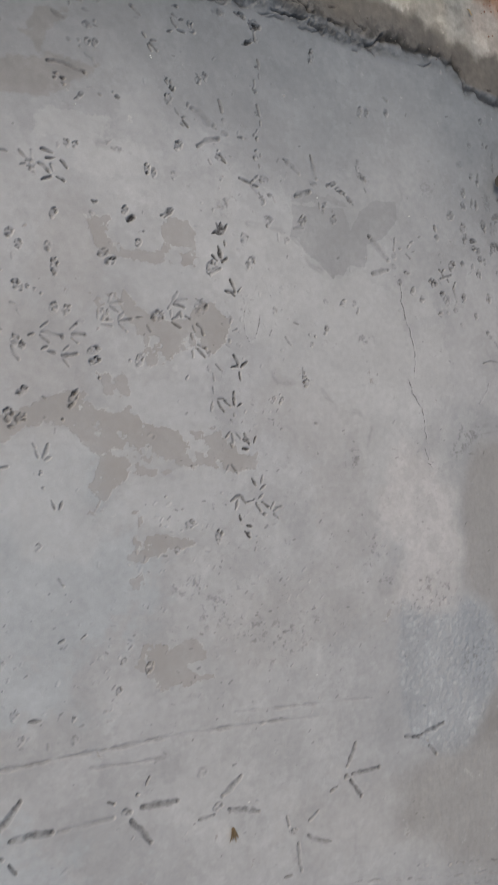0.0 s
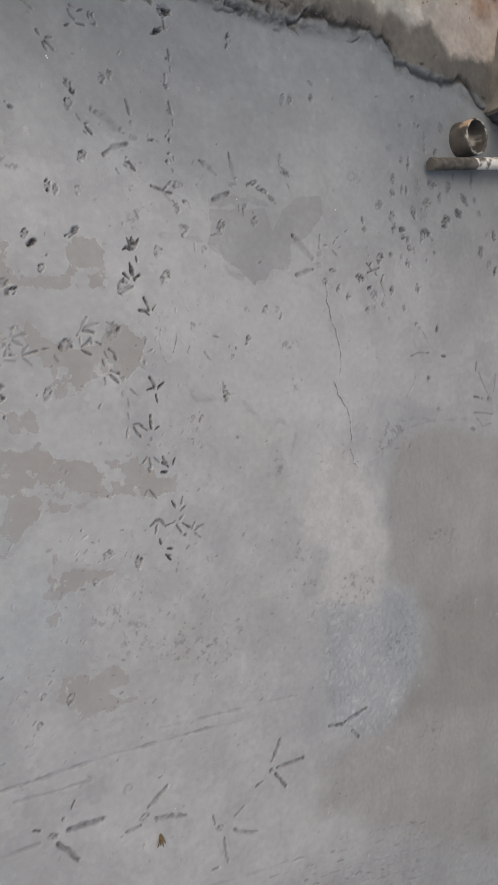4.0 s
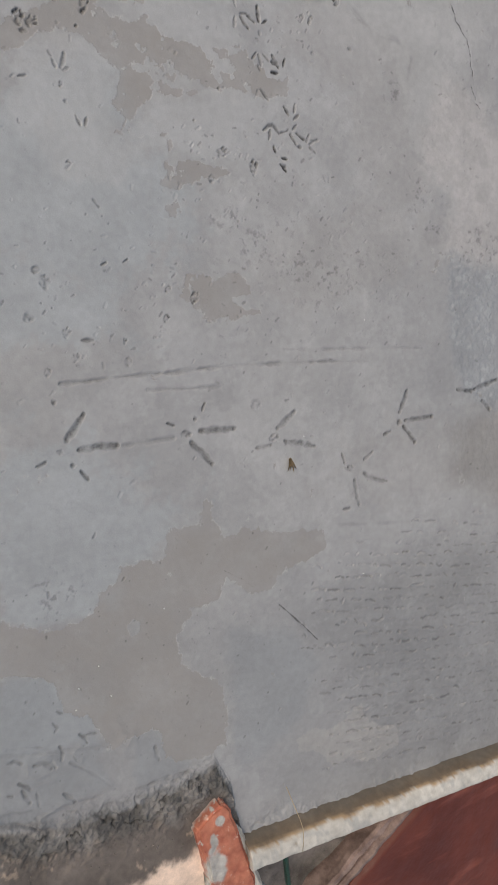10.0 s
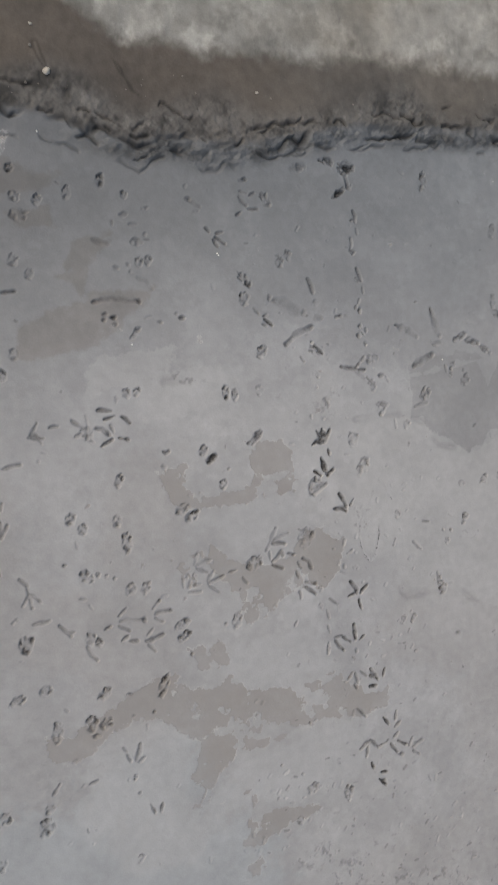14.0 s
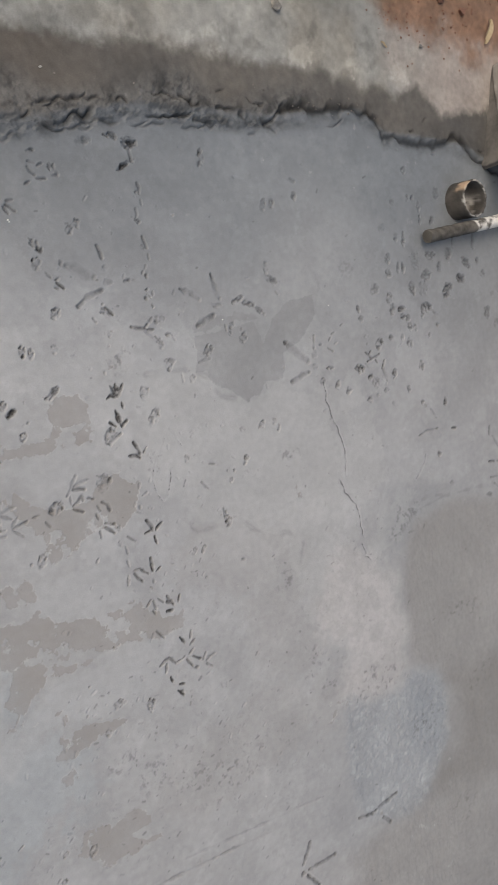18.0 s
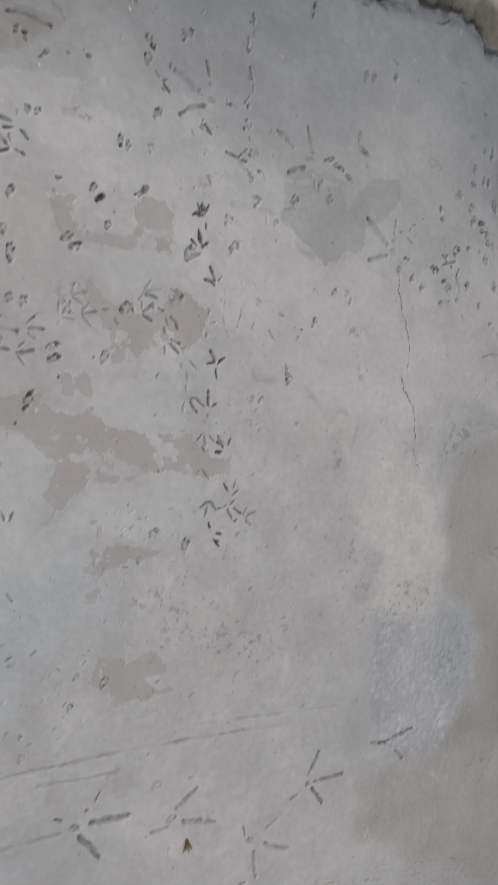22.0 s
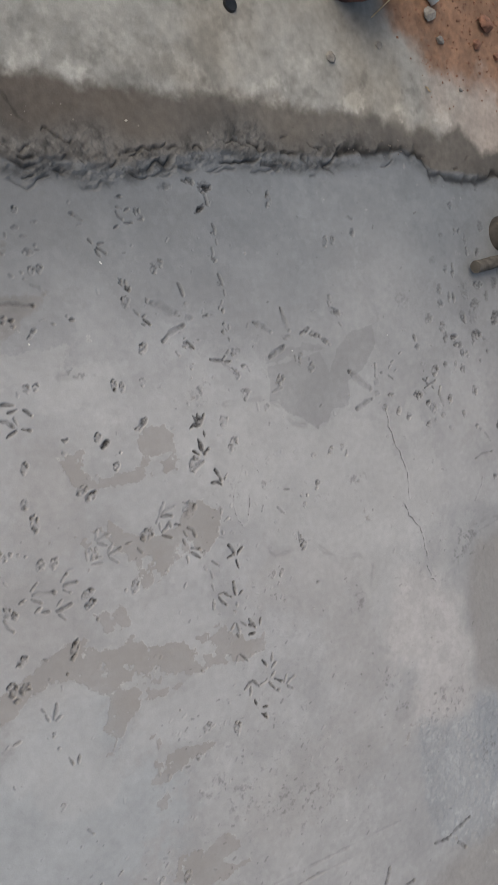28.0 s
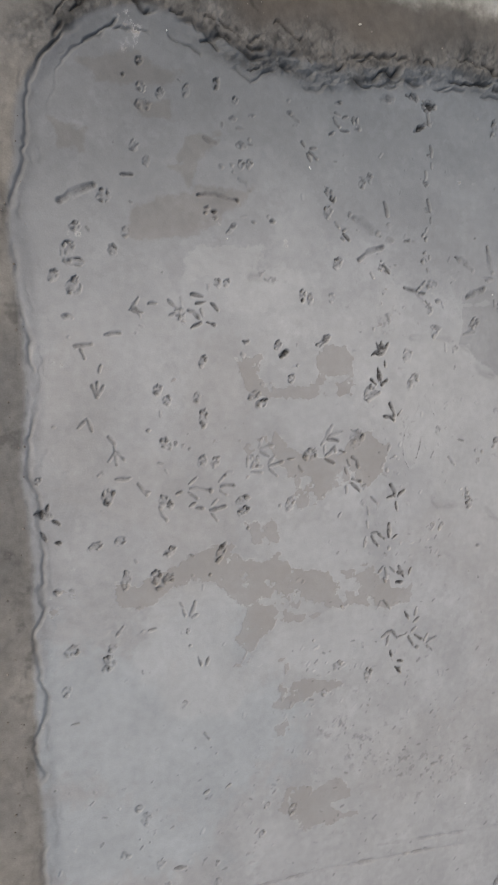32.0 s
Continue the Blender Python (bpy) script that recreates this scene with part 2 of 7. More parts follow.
def paw(x, y, turn, size, deep, wide=0.8):
    """A paw print, size long and wide times as broad, heading turn degrees from x: a rear pad, toes in an arc, ridges of cement between them."""
    rnd = random.Random(int(x * 7919 + y * 104729))
    r = size * 0.75
    win = window(x - r, x + r, y - r, y + r)
    c, s = math.cos(radians(turn)), math.sin(radians(turn))
    gx, gy = X[win] - x, Y[win] - y
    wob, lean = 0.10 * vnoise(X[win], Y[win], 0.0065, 5), 0.10 * vnoise(X[win], Y[win], 0.0050, 6)
    u, v = (gx * c + gy * s) / size + wob, (gy * c - gx * s) / (size * wide) + lean
    shape = 0.30 * smooth(1.1, 0.7, np.hypot(u / 0.50, v / 0.50))
    pads = [(rnd.uniform(-0.30, -0.18), rnd.uniform(-0.08, 0.08), rnd.uniform(0.15, 0.21), rnd.uniform(0.24, 0.34), rnd.uniform(0.6, 0.95))]
    for k in range(4):
        a = -1.05 + 0.7 * k + rnd.uniform(-0.15, 0.15)
        pads.append((0.05 + 0.33 * math.cos(a), 0.36 * math.sin(a), rnd.uniform(0.12, 0.20), rnd.uniform(0.085, 0.14), rnd.uniform(0.45, 1.15)))
    for pu, pv, ru, rv, power in pads:
        q = ((u - pu) / ru) ** 2 + ((v - pv) / rv) ** 2
        shape = np.maximum(shape, power * np.clip(1.25 - q, 0, 1) ** 0.6)
    shape = np.clip(shape * (0.78 + 0.75 * vnoise(X[win], Y[win], 0.0048, 8)), 0, 1.2)
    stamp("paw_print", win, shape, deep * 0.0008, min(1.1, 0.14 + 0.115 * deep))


def blot(x, y, rx, ry, turn, deep):
    """One toe or claw pressed in and dragged a little."""
    c, s = math.cos(radians(turn)), math.sin(radians(turn))
    r = 1.3 * max(rx, ry) + 0.004
    win = window(x - r, x + r, y - r, y + r)
    gx, gy = X[win] - x, Y[win] - y
    rx, ry = max(rx, 0.0028), max(ry, 0.0028)
    u, v = (gx * c + gy * s) / rx, (gy * c - gx * s) / ry
    q = np.hypot(u, v) + 0.30 * vnoise(X[win], Y[win], 0.009, 14) + 0.18 * vnoise(X[win], Y[win], 0.004, 16)
    shape = np.clip(1.2 - q ** 2, 0, 1) ** 0.7 * np.clip(0.72 + 0.75 * vnoise(X[win], Y[win], 0.0055, 18), 0.15, 1.15)
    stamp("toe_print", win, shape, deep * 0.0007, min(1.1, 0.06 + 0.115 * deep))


def along(win, points):
    """Distance to a line of points, and the way along it."""
    best, way, run = np.full(X[win].shape, 9.0), np.zeros(X[win].shape), 0.0
    for (ax, ay), (bx, by) in zip(points, points[1:]):
        dx, dy = bx - ax, by - ay
        size = math.hypot(dx, dy) or 1e-6
        k = np.clip(((X[win] - ax) * dx + (Y[win] - ay) * dy) / size ** 2, 0, 1)
        d = np.hypot(X[win] - ax - k * dx, Y[win] - ay - k * dy)
        near = d < best
        best, way = np.where(near, d, best), np.where(near, run + k * size, way)
        run += size
    return best, way, run


def claws(deep, *toes, wide=0.0):
    """A bird's footprint: one line of points for each toe, wide broad at the middle where it is given."""
    xs, ys = [p[0] for t in toes for p in t], [p[1] for t in toes for p in t]
    win = window(min(xs) - 0.012, max(xs) + 0.012, min(ys) - 0.012, max(ys) + 0.012)
    shape = np.zeros(X[win].shape)
    for t in toes:
        d, way, run = along(win, t)
        k = way / max(run, 1e-6)
        d = d + 0.0011 * vnoise(X[win], Y[win], 0.006, 9)
        broad = min(wide or 0.0029, max(0.0021, 0.12 * run))
        broad = broad * (0.55 + 0.70 * np.sqrt(np.clip(np.sin(math.pi * (0.08 + 0.84 * k)), 0, 1))) * (1 + 0.30 * vnoise(X[win], Y[win], 0.012, 17))
        long = smooth(0.022, 0.038, run)
        beads = 0.86 - 0.26 * long + (0.45 - 0.15 * long) * vnoise(X[win], Y[win], 0.011, 7) + (0.20 + 0.35 * long) * np.exp(-(np.minimum(way, (run - way) * (1 + long)) / 0.005) ** 2)
        shape = np.maximum(shape, np.clip(1.35 - d / broad, 0, 1) * np.clip(beads, 0.25, 1.1))
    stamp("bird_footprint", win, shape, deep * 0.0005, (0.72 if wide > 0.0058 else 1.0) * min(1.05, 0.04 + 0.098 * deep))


def groove(deep, *lines):
    """A broken line left by the trowel."""
    for t in lines:
        xs, ys = [p[0] for p in t], [p[1] for p in t]
        win = window(min(xs) - 0.012, max(xs) + 0.012, min(ys) - 0.012, max(ys) + 0.012)
        d, way, run = along(win, t)
        d = d + 0.002 * vnoise(X[win], Y[win], 0.012, 3)
        wide = 0.0042 + 0.0020 * vnoise(X[win], Y[win], 0.03, 4)
        gaps = 0.35 + 0.65 * smooth(-0.5, 0.3, vnoise(X[win], Y[win], 0.040, 6))
        stamp("", win, np.clip(1 - (d / wide) ** 2, 0, 1) * gaps, deep * 0.0010, min(0.7, 0.16 + 0.055 * deep))


def scratch(deep, points):
    """A thin unbroken scratch."""
    xs, ys = [p[0] for p in points], [p[1] for p in points]
    win = window(min(xs) - 0.01, max(xs) + 0.01, min(ys) - 0.01, max(ys) + 0.01)
    d, way, run = along(win, points)
    d = d + 0.0016 * vnoise(X[win], Y[win], 0.012, 15)
    HAIR[win] = np.maximum(HAIR[win], (0.86 + 0.020 * deep) * np.clip(1 - np.abs(d) / 0.010, 0, 1) + 0.05 * vnoise(X[win], Y[win], 0.02, 19))
    stamp("scratch", win, np.clip(1.3 * (1 - d / 0.003), 0, 1), deep * 0.0002, 0.0)


def dent(x, y, r, deep):
    win = window(x - 2 * r, x + 2 * r, y - 2 * r, y + 2 * r)
    q = np.hypot(X[win] - x, Y[win] - y) / r + 0.12 * vnoise(X[win], Y[win], r, 2)
    stamp("dent", win, np.clip(1.2 - q ** 2, 0, 1), min(deep * 0.0006, 0.22 * r), 0.085 * deep)


STAINS = {}
SEAM = np.zeros_like(X)


def pitted_spot(x, y, rx, ry, turn):
    """A cluster of small blotches where the skin was plucked."""
    c, s = math.cos(radians(turn)), math.sin(radians(turn))
    r = 1.6 * max(rx, ry)
    win = window(x - r, x + r, y - r, y + r)
    u, v = ((X[win] - x) * c + (Y[win] - y) * s) / rx, ((Y[win] - y) * c - (X[win] - x) * s) / ry
    spots = smooth(0.05, 0.45, fbm(X[win], Y[win], 0.012, 230, 3, 0.7)) * smooth(1.3, 0.5, np.hypot(u, v) + 0.3 * vnoise(X[win], Y[win], 0.02, 231))
    stamp("", win, spots, 0.0012, 0.42)


def seam(*points):
    """The thin worn rim of a sheet of cement laid over another."""
    xs, ys = [p[0] for p in points], [p[1] for p in points]
    win = window(min(xs) - 0.03, max(xs) + 0.03, min(ys) - 0.03, max(ys) + 0.03)
    d = along(win, points)[0] + 0.006 * fbm(X[win], Y[win], 0.03, 27, 3)
    rim = np.exp(-(d / 0.0045) ** 2) * smooth(-0.5, 0.3, vnoise(X[win], Y[win], 0.03, 29))
    SEAM[win] = np.maximum(SEAM[win], rim)


def stain(kind, x, y, rx, ry, turn):
    """Adds an oval to the region of one kind of stain."""
    c, s = math.cos(radians(turn)), math.sin(radians(turn))
    r = 2.2 * max(rx, ry)
    win = window(x - r, x + r, y - r, y + r)
    field = STAINS.setdefault(kind, np.zeros_like(X))
    u, v = ((X[win] - x) * c + (Y[win] - y) * s) / rx, ((Y[win] - y) * c - (X[win] - x) * s) / ry
    field[win] = np.maximum(field[win], np.exp(-0.7 * (u * u + v * v)))


def patch(kind, soft, *corners):
    """Adds an area with these corners to the region of one kind of stain; soft: how far its rim wanders and fades."""
    xs, ys = [p[0] for p in corners], [p[1] for p in corners]
    win = window(min(xs) - soft, max(xs) + soft, min(ys) - soft, max(ys) + soft)
    px, py = X[win], Y[win]
    d, inside = along(win, corners + corners[:1])[0], np.zeros(px.shape, bool)
    for (ax, ay), (bx, by) in zip(corners, corners[1:] + corners[:1]):
        if ay != by:
            inside ^= ((ay > py) != (by > py)) & (px < ax + (py - ay) * (bx - ax) / (by - ay))
    field = STAINS.setdefault(kind, np.zeros_like(X))
    field[win] = np.maximum(field[win], np.clip(0.5 + np.where(inside, d, -d) / soft, 0, 1))


# prints, as the animals left them
blot(0.514, 0.920, 0.0079, 0.0057, 13, 3)
blot(0.551, 0.930, 0.0072, 0.0025, 13, 2)
blot(0.531, 0.878, 0.0099, 0.0062, -8, 3)
blot(0.545, 0.890, 0.0036, 0.0033, 12, 2)
blot(0.493, 0.837, 0.0052, 0.0041, 11, 2)
blot(0.514, 0.842, 0.0044, 0.0041, 11, 6)
blot(0.519, 0.832, 0.0053, 0.0033, 11, 2)
claws(3, ((0.462, 0.882), (0.470, 0.878), (0.485, 0.875)))
claws(2, ((0.523, 0.905), (0.534, 0.905)))
paw(0.532, 0.846, 76, 0.018, 4, 0.8)
paw(0.547, 0.848, 76, 0.018, 4.5, 0.8)
claws(2.5, ((0.528, 0.821), (0.541, 0.816), (0.550, 0.802)))
claws(6, ((0.453, 0.786), (0.477, 0.791), (0.494, 0.789), (0.506, 0.786), (0.526, 0.784)), wide=0.0034)
blot(0.468, 0.767, 0.0059, 0.0033, 10, 5)
blot(0.467, 0.758, 0.0042, 0.0033, 10, 4)
blot(0.483, 0.761, 0.0068, 0.0049, 10, 6)
blot(0.484, 0.751, 0.0043, 0.0041, 10, 4)
blot(0.538, 0.759, 0.0071, 0.0025, 10, 2)
blot(0.558, 0.750, 0.0050, 0.0027, -21, 3)
blot(0.585, 0.762, 0.0037, 0.0043, 9, 2)
blot(0.595, 0.755, 0.0065, 0.0034, 9, 4.5)
blot(0.519, 0.740, 0.0073, 0.0039, 49, 5)
blot(0.513, 0.731, 0.0073, 0.0031, 36, 5)
paw(0.490, 0.641, 76, 0.019, 4.5, 0.8)
paw(0.507, 0.641, 75, 0.016, 4.5, 0.8)
paw(0.422, 0.583, 76, 0.022, 4.5, 0.8)
blot(0.472, 0.632, 0.0025, 0.0066, 7, 3)
blot(0.427, 0.570, 0.0041, 0.0041, 6, 3)
claws(7, ((0.442, 0.618), (0.453, 0.618), (0.463, 0.615)), ((0.451, 0.603), (0.467, 0.607)), ((0.479, 0.604), (0.485, 0.601), (0.491, 0.594)), ((0.436, 0.590), (0.445, 0.588), (0.457, 0.578)), ((0.443, 0.562), (0.451, 0.566), (0.460, 0.571)), ((0.471, 0.572), (0.486, 0.567)))
claws(4, ((0.459, 0.593), (0.464, 0.581)))
claws(4.5, ((0.366, 0.599), (0.379, 0.600)), ((0.403, 0.581), (0.412, 0.585)), ((0.412, 0.590), (0.422, 0.593)), ((0.416, 0.581), (0.428, 0.581)), ((0.400, 0.607), (0.406, 0.601), (0.416, 0.593)))
claws(2, ((0.422, 0.611), (0.424, 0.597)))
blot(0.624, 0.945, 0.0061, 0.0046, -6, 5)
blot(0.635, 0.925, 0.0057, 0.0026, 12, 2)
blot(0.723, 0.977, 0.0071, 0.0035, 13, 5)
blot(0.828, 1.000, 0.0152, 0.0091, 13, 4)
blot(0.888, 1.013, 0.0091, 0.0069, -37, 8)
blot(0.925, 1.000, 0.0150, 0.0103, 13, 9)
blot(0.905, 0.957, 0.0054, 0.0152, 123, 9)
claws(3.5, ((0.628, 0.942), (0.644, 0.933)))
claws(5, ((0.715, 0.958), (0.728, 0.955)), ((0.714, 0.949), (0.719, 0.940), (0.726, 0.935)), ((0.732, 0.951), (0.741, 0.955)), ((0.729, 0.929), (0.745, 0.929)), ((0.706, 0.919), (0.714, 0.924)))
paw(0.762, 0.943, 115, 0.032, 5, 0.6)
claws(7, ((0.871, 1.013), (0.881, 1.009)), ((0.882, 1.017), (0.895, 1.006)), ((0.909, 1.008), (0.920, 0.998)), ((0.920, 0.993), (0.924, 0.967)))
claws(6, ((0.649, 0.898), (0.655, 0.892)), ((0.666, 0.883), (0.681, 0.873)), ((0.661, 0.879), (0.668, 0.868)), ((0.668, 0.890), (0.679, 0.891)))
claws(6, ((0.930, 0.927), (0.934, 0.918), (0.934, 0.907)))
claws(4, ((0.935, 0.895), (0.936, 0.885)), ((0.922, 0.878), (0.923, 0.867), (0.919, 0.858)))
claws(6, ((0.930, 0.825), (0.932, 0.817), (0.937, 0.804)))
claws(4, ((0.939, 0.792), (0.939, 0.782)), ((0.931, 0.772), (0.928, 0.764)), ((0.923, 0.759), (0.921, 0.754)), ((0.930, 0.713), (0.934, 0.707)), ((0.940, 0.720), (0.939, 0.711)), ((0.925, 0.661), (0.931, 0.668)))
blot(0.926, 0.910, 0.0046, 0.0019, 11, 4)
blot(0.925, 0.854, 0.0046, 0.0048, 42, 7)
blot(0.928, 0.806, 0.0052, 0.0043, -18, 6)
blot(0.930, 0.750, 0.0046, 0.0048, 8, 6)
blot(0.928, 0.723, 0.0046, 0.0029, 8, 6)
blot(0.924, 0.706, 0.0053, 0.0042, -19, 5)
blot(0.936, 0.690, 0.0035, 0.0048, 7, 5)
blot(0.942, 0.669, 0.0058, 0.0029, 7, 3)
blot(0.940, 0.659, 0.0058, 0.0048, 7, 5)
paw(0.779, 0.840, 75, 0.021, 5, 0.8)
paw(0.794, 0.850, 75, 0.021, 5, 0.8)
paw(0.711, 0.812, 126, 0.031, 7, 0.55)
paw(0.707, 0.780, 75, 0.024, 6, 0.8)
paw(0.731, 0.690, 75, 0.026, 6, 0.8)
paw(0.659, 0.625, 91, 0.025, 7, 0.55)
paw(0.674, 0.621, 91, 0.023, 6, 0.55)
paw(0.720, 0.625, 75, 0.019, 2.5, 0.8)
paw(0.834, 0.642, 75, 0.010, 3, 0.8)
paw(0.835, 0.685, 138, 0.026, 6, 0.6)
blot(0.754, 0.781, 0.0041, 0.0063, 9, 6)
blot(0.744, 0.751, 0.0061, 0.0036, 9, 5)
blot(0.820, 0.713, 0.0043, 0.0028, 8, 3)
blot(0.842, 0.770, 0.0054, 0.0084, 9, 2)
blot(0.845, 0.741, 0.0087, 0.0084, 8, 2)
blot(0.890, 0.743, 0.0123, 0.0038, 8, 5)
blot(0.826, 0.688, 0.0054, 0.0047, 7, 5)
blot(0.827, 0.701, 0.0022, 0.0019, 8, 5)
claws(5, ((0.763, 0.775), (0.779, 0.772), (0.795, 0.761), (0.816, 0.752)), wide=0.0066)
claws(4.5, ((0.723, 0.765), (0.731, 0.756)), ((0.737, 0.737), (0.744, 0.734)), ((0.805, 0.676), (0.810, 0.669)))
claws(8, ((0.741, 0.745), (0.754, 0.734)), ((0.834, 0.693), (0.847, 0.679)))
claws(6, ((0.778, 0.700), (0.790, 0.710), (0.806, 0.718), (0.829, 0.727)), wide=0.0042)
claws(6, ((0.830, 0.810), (0.835, 0.799), (0.838, 0.786)), wide=0.0040)
claws(8, ((0.883, 0.653), (0.900, 0.649), (0.915, 0.648)), ((0.913, 0.650), (0.921, 0.657)), ((0.917, 0.645), (0.932, 0.645)))
claws(3, ((0.909, 0.646), (0.929, 0.629)))
claws(5, ((0.934, 0.630), (0.943, 0.621)), ((0.846, 0.597), (0.851, 0.591)))
paw(0.944, 0.611, 74, 0.020, 4, 0.8)
paw(0.894, 0.522, 74, 0.028, 3.5, 0.8)
paw(0.910, 0.472, 58, 0.039, 4.5, 0.6)
paw(0.809, 0.447, 59, 0.040, 6.5, 0.7)
blot(0.848, 0.599, 0.0087, 0.0047, 6, 3)
blot(0.814, 0.570, 0.0021, 0.0047, 5, 3)
blot(0.837, 0.565, 0.0032, 0.0028, 5, 3)
blot(0.709, 0.548, 0.0090, 0.0072, 5, 6)
blot(0.622, 0.520, 0.0114, 0.0069, 23, 9)
blot(0.540, 0.516, 0.0053, 0.0060, 5, 3.5)
blot(0.651, 0.499, 0.0029, 0.0027, 4, 3)
blot(0.961, 0.579, 0.0050, 0.0139, 80, 4)
claws(8, ((0.690, 0.538), (0.704, 0.544), (0.714, 0.557)), ((0.699, 0.536), (0.712, 0.548), (0.717, 0.554)))
claws(11, ((0.822, 0.545), (0.829, 0.535), (0.831, 0.524)), ((0.833, 0.547), (0.834, 0.534), (0.832, 0.523)), ((0.849, 0.545), (0.842, 0.530), (0.835, 0.523)), ((0.812, 0.521), (0.822, 0.526), (0.831, 0.522)), ((0.842, 0.511), (0.844, 0.499)))
blot(0.835, 0.534, 0.0097, 0.0095, 5, 8)
blot(0.840, 0.468, 0.0076, 0.0048, 3, 8)
blot(0.831, 0.481, 0.0054, 0.0076, 4, 8)
claws(11, ((0.827, 0.495), (0.832, 0.485), (0.835, 0.472)), ((0.812, 0.474), (0.818, 0.470), (0.824, 0.465)), ((0.849, 0.473), (0.841, 0.468), (0.838, 0.463)), ((0.829, 0.486), (0.831, 0.472)))
claws(6, ((0.800, 0.444), (0.806, 0.457), (0.820, 0.457)), ((0.811, 0.436), (0.820, 0.443), (0.833, 0.449)))
claws(9, ((0.857, 0.428), (0.866, 0.412), (0.869, 0.402)), ((0.844, 0.403), (0.861, 0.400), (0.868, 0.395)), ((0.885, 0.414), (0.877, 0.404)))
claws(10, ((0.866, 0.265), (0.875, 0.252), (0.876, 0.242)), ((0.899, 0.253), (0.890, 0.247), (0.885, 0.241)), ((0.859, 0.240), (0.872, 0.242)), ((0.879, 0.229), (0.883, 0.212)))
claws(3.8, ((0.706, 0.350), (0.714, 0.362), (0.727, 0.386)), ((0.721, 0.365), (0.734, 0.370), (0.751, 0.374)), ((0.712, 0.349), (0.712, 0.332)))
claws(6, ((0.719, 0.360), (0.732, 0.360), (0.742, 0.356)), ((0.715, 0.329), (0.725, 0.334), (0.734, 0.344), (0.736, 0.335)), ((0.746, 0.338), (0.758, 0.334)), ((0.715, 0.322), (0.734, 0.313)))
paw(0.783, 0.360, 48, 0.038, 5, 0.8)
paw(0.680, 0.332, 29, 0.033, 5.5, 0.8)
paw(0.609, 0.534, 75, 0.020, 6, 0.8)
paw(0.638, 0.474, 75, 0.020, 6.5, 0.8)
paw(0.804, 0.262, 74, 0.013, 3, 0.8)
claws(5, ((0.634, 0.325), (0.648, 0.326)), ((0.613, 0.319), (0.625, 0.321)), ((0.658, 0.311), (0.666, 0.300)), ((0.764, 0.319), (0.769, 0.307)), ((0.759, 0.302), (0.763, 0.291)), ((0.762, 0.267), (0.764, 0.255)))
claws(7.5, ((0.774, 0.324), (0.784, 0.317), (0.790, 0.303)), ((0.776, 0.281), (0.795, 0.275)), ((0.775, 0.272), (0.793, 0.257)))
claws(4.5, ((0.860, 0.344), (0.857, 0.334)), ((0.863, 0.318), (0.874, 0.322)))
blot(0.854, 0.296, 0.0033, 0.0048, 0, 4)
blot(0.836, 0.331, 0.0033, 0.0029, 1, 3)
claws(6, ((0.542, 0.541), (0.546, 0.538), (0.551, 0.541)))
paw(0.463, 0.502, 61, 0.024, 6, 0.6)
paw(0.381, 0.453, 76, 0.021, 5.5, 0.8)
paw(0.398, 0.434, 76, 0.020, 5.5, 0.8)
paw(0.453, 0.440, 75, 0.022, 5, 0.8)
paw(0.466, 0.404, 88, 0.034, 6.5, 0.5)
paw(0.563, 0.443, 22, 0.027, 6.5, 0.7)
paw(0.578, 0.429, 22, 0.028, 7.5, 0.6)
paw(0.393, 0.360, 76, 0.023, 5, 0.8)
paw(0.403, 0.355, 76, 0.013, 4, 0.8)
paw(0.415, 0.360, 76, 0.010, 4, 0.8)
paw(0.427, 0.356, 76, 0.008, 3.5, 0.8)
paw(0.465, 0.327, 61, 0.024, 5.5, 0.8)
paw(0.488, 0.324, 60, 0.021, 5, 0.8)
claws(2.5, ((0.386, 0.417), (0.387, 0.407)), ((0.384, 0.327), (0.391, 0.326)), ((0.397, 0.315), (0.400, 0.308)))
blot(0.365, 0.384, 0.0039, 0.0024, 2, 5)
blot(0.441, 0.350, 0.0033, 0.0025, 1, 4)
claws(3.2, ((0.581, 0.365), (0.574, 0.348)), ((0.578, 0.346), (0.594, 0.351), (0.605, 0.352)), ((0.595, 0.317), (0.599, 0.323), (0.607, 0.332)), ((0.571, 0.314), (0.582, 0.314)), ((0.561, 0.304), (0.582, 0.302)), ((0.560, 0.312), (0.565, 0.323)), ((0.551, 0.328), (0.552, 0.314)))
claws(4.8, ((0.578, 0.341), (0.585, 0.337), (0.595, 0.332)), ((0.597, 0.313), (0.609, 0.316), (0.624, 0.321)), ((0.598, 0.308), (0.604, 0.304), (0.614, 0.295)))
paw(0.560, 0.331, 75, 0.014, 3, 0.8)
paw(0.572, 0.328, 75, 0.012, 3, 0.8)
claws(5, ((0.442, 0.279), (0.454, 0.280), (0.467, 0.277), (0.477, 0.276)), ((0.440, 0.288), (0.454, 0.299)), ((0.440, 0.273), (0.448, 0.267), (0.456, 0.261)))
blot(0.481, 0.274, 0.0043, 0.0043, 0, 5)
blot(0.421, 0.273, 0.0065, 0.0033, 20, 8)
blot(0.509, 0.301, 0.0017, 0.0017, 0, 8)
blot(0.526, 0.280, 0.0018, 0.0026, 0, 8)
claws(4.2, ((0.498, 0.289), (0.508, 0.300)), ((0.502, 0.280), (0.514, 0.282), (0.527, 0.280)), ((0.499, 0.273), (0.512, 0.264)))
claws(5.5, ((0.442, 0.248), (0.448, 0.251), (0.453, 0.253)), ((0.454, 0.244), (0.468, 0.242)), ((0.482, 0.238), (0.497, 0.240), (0.510, 0.244)))
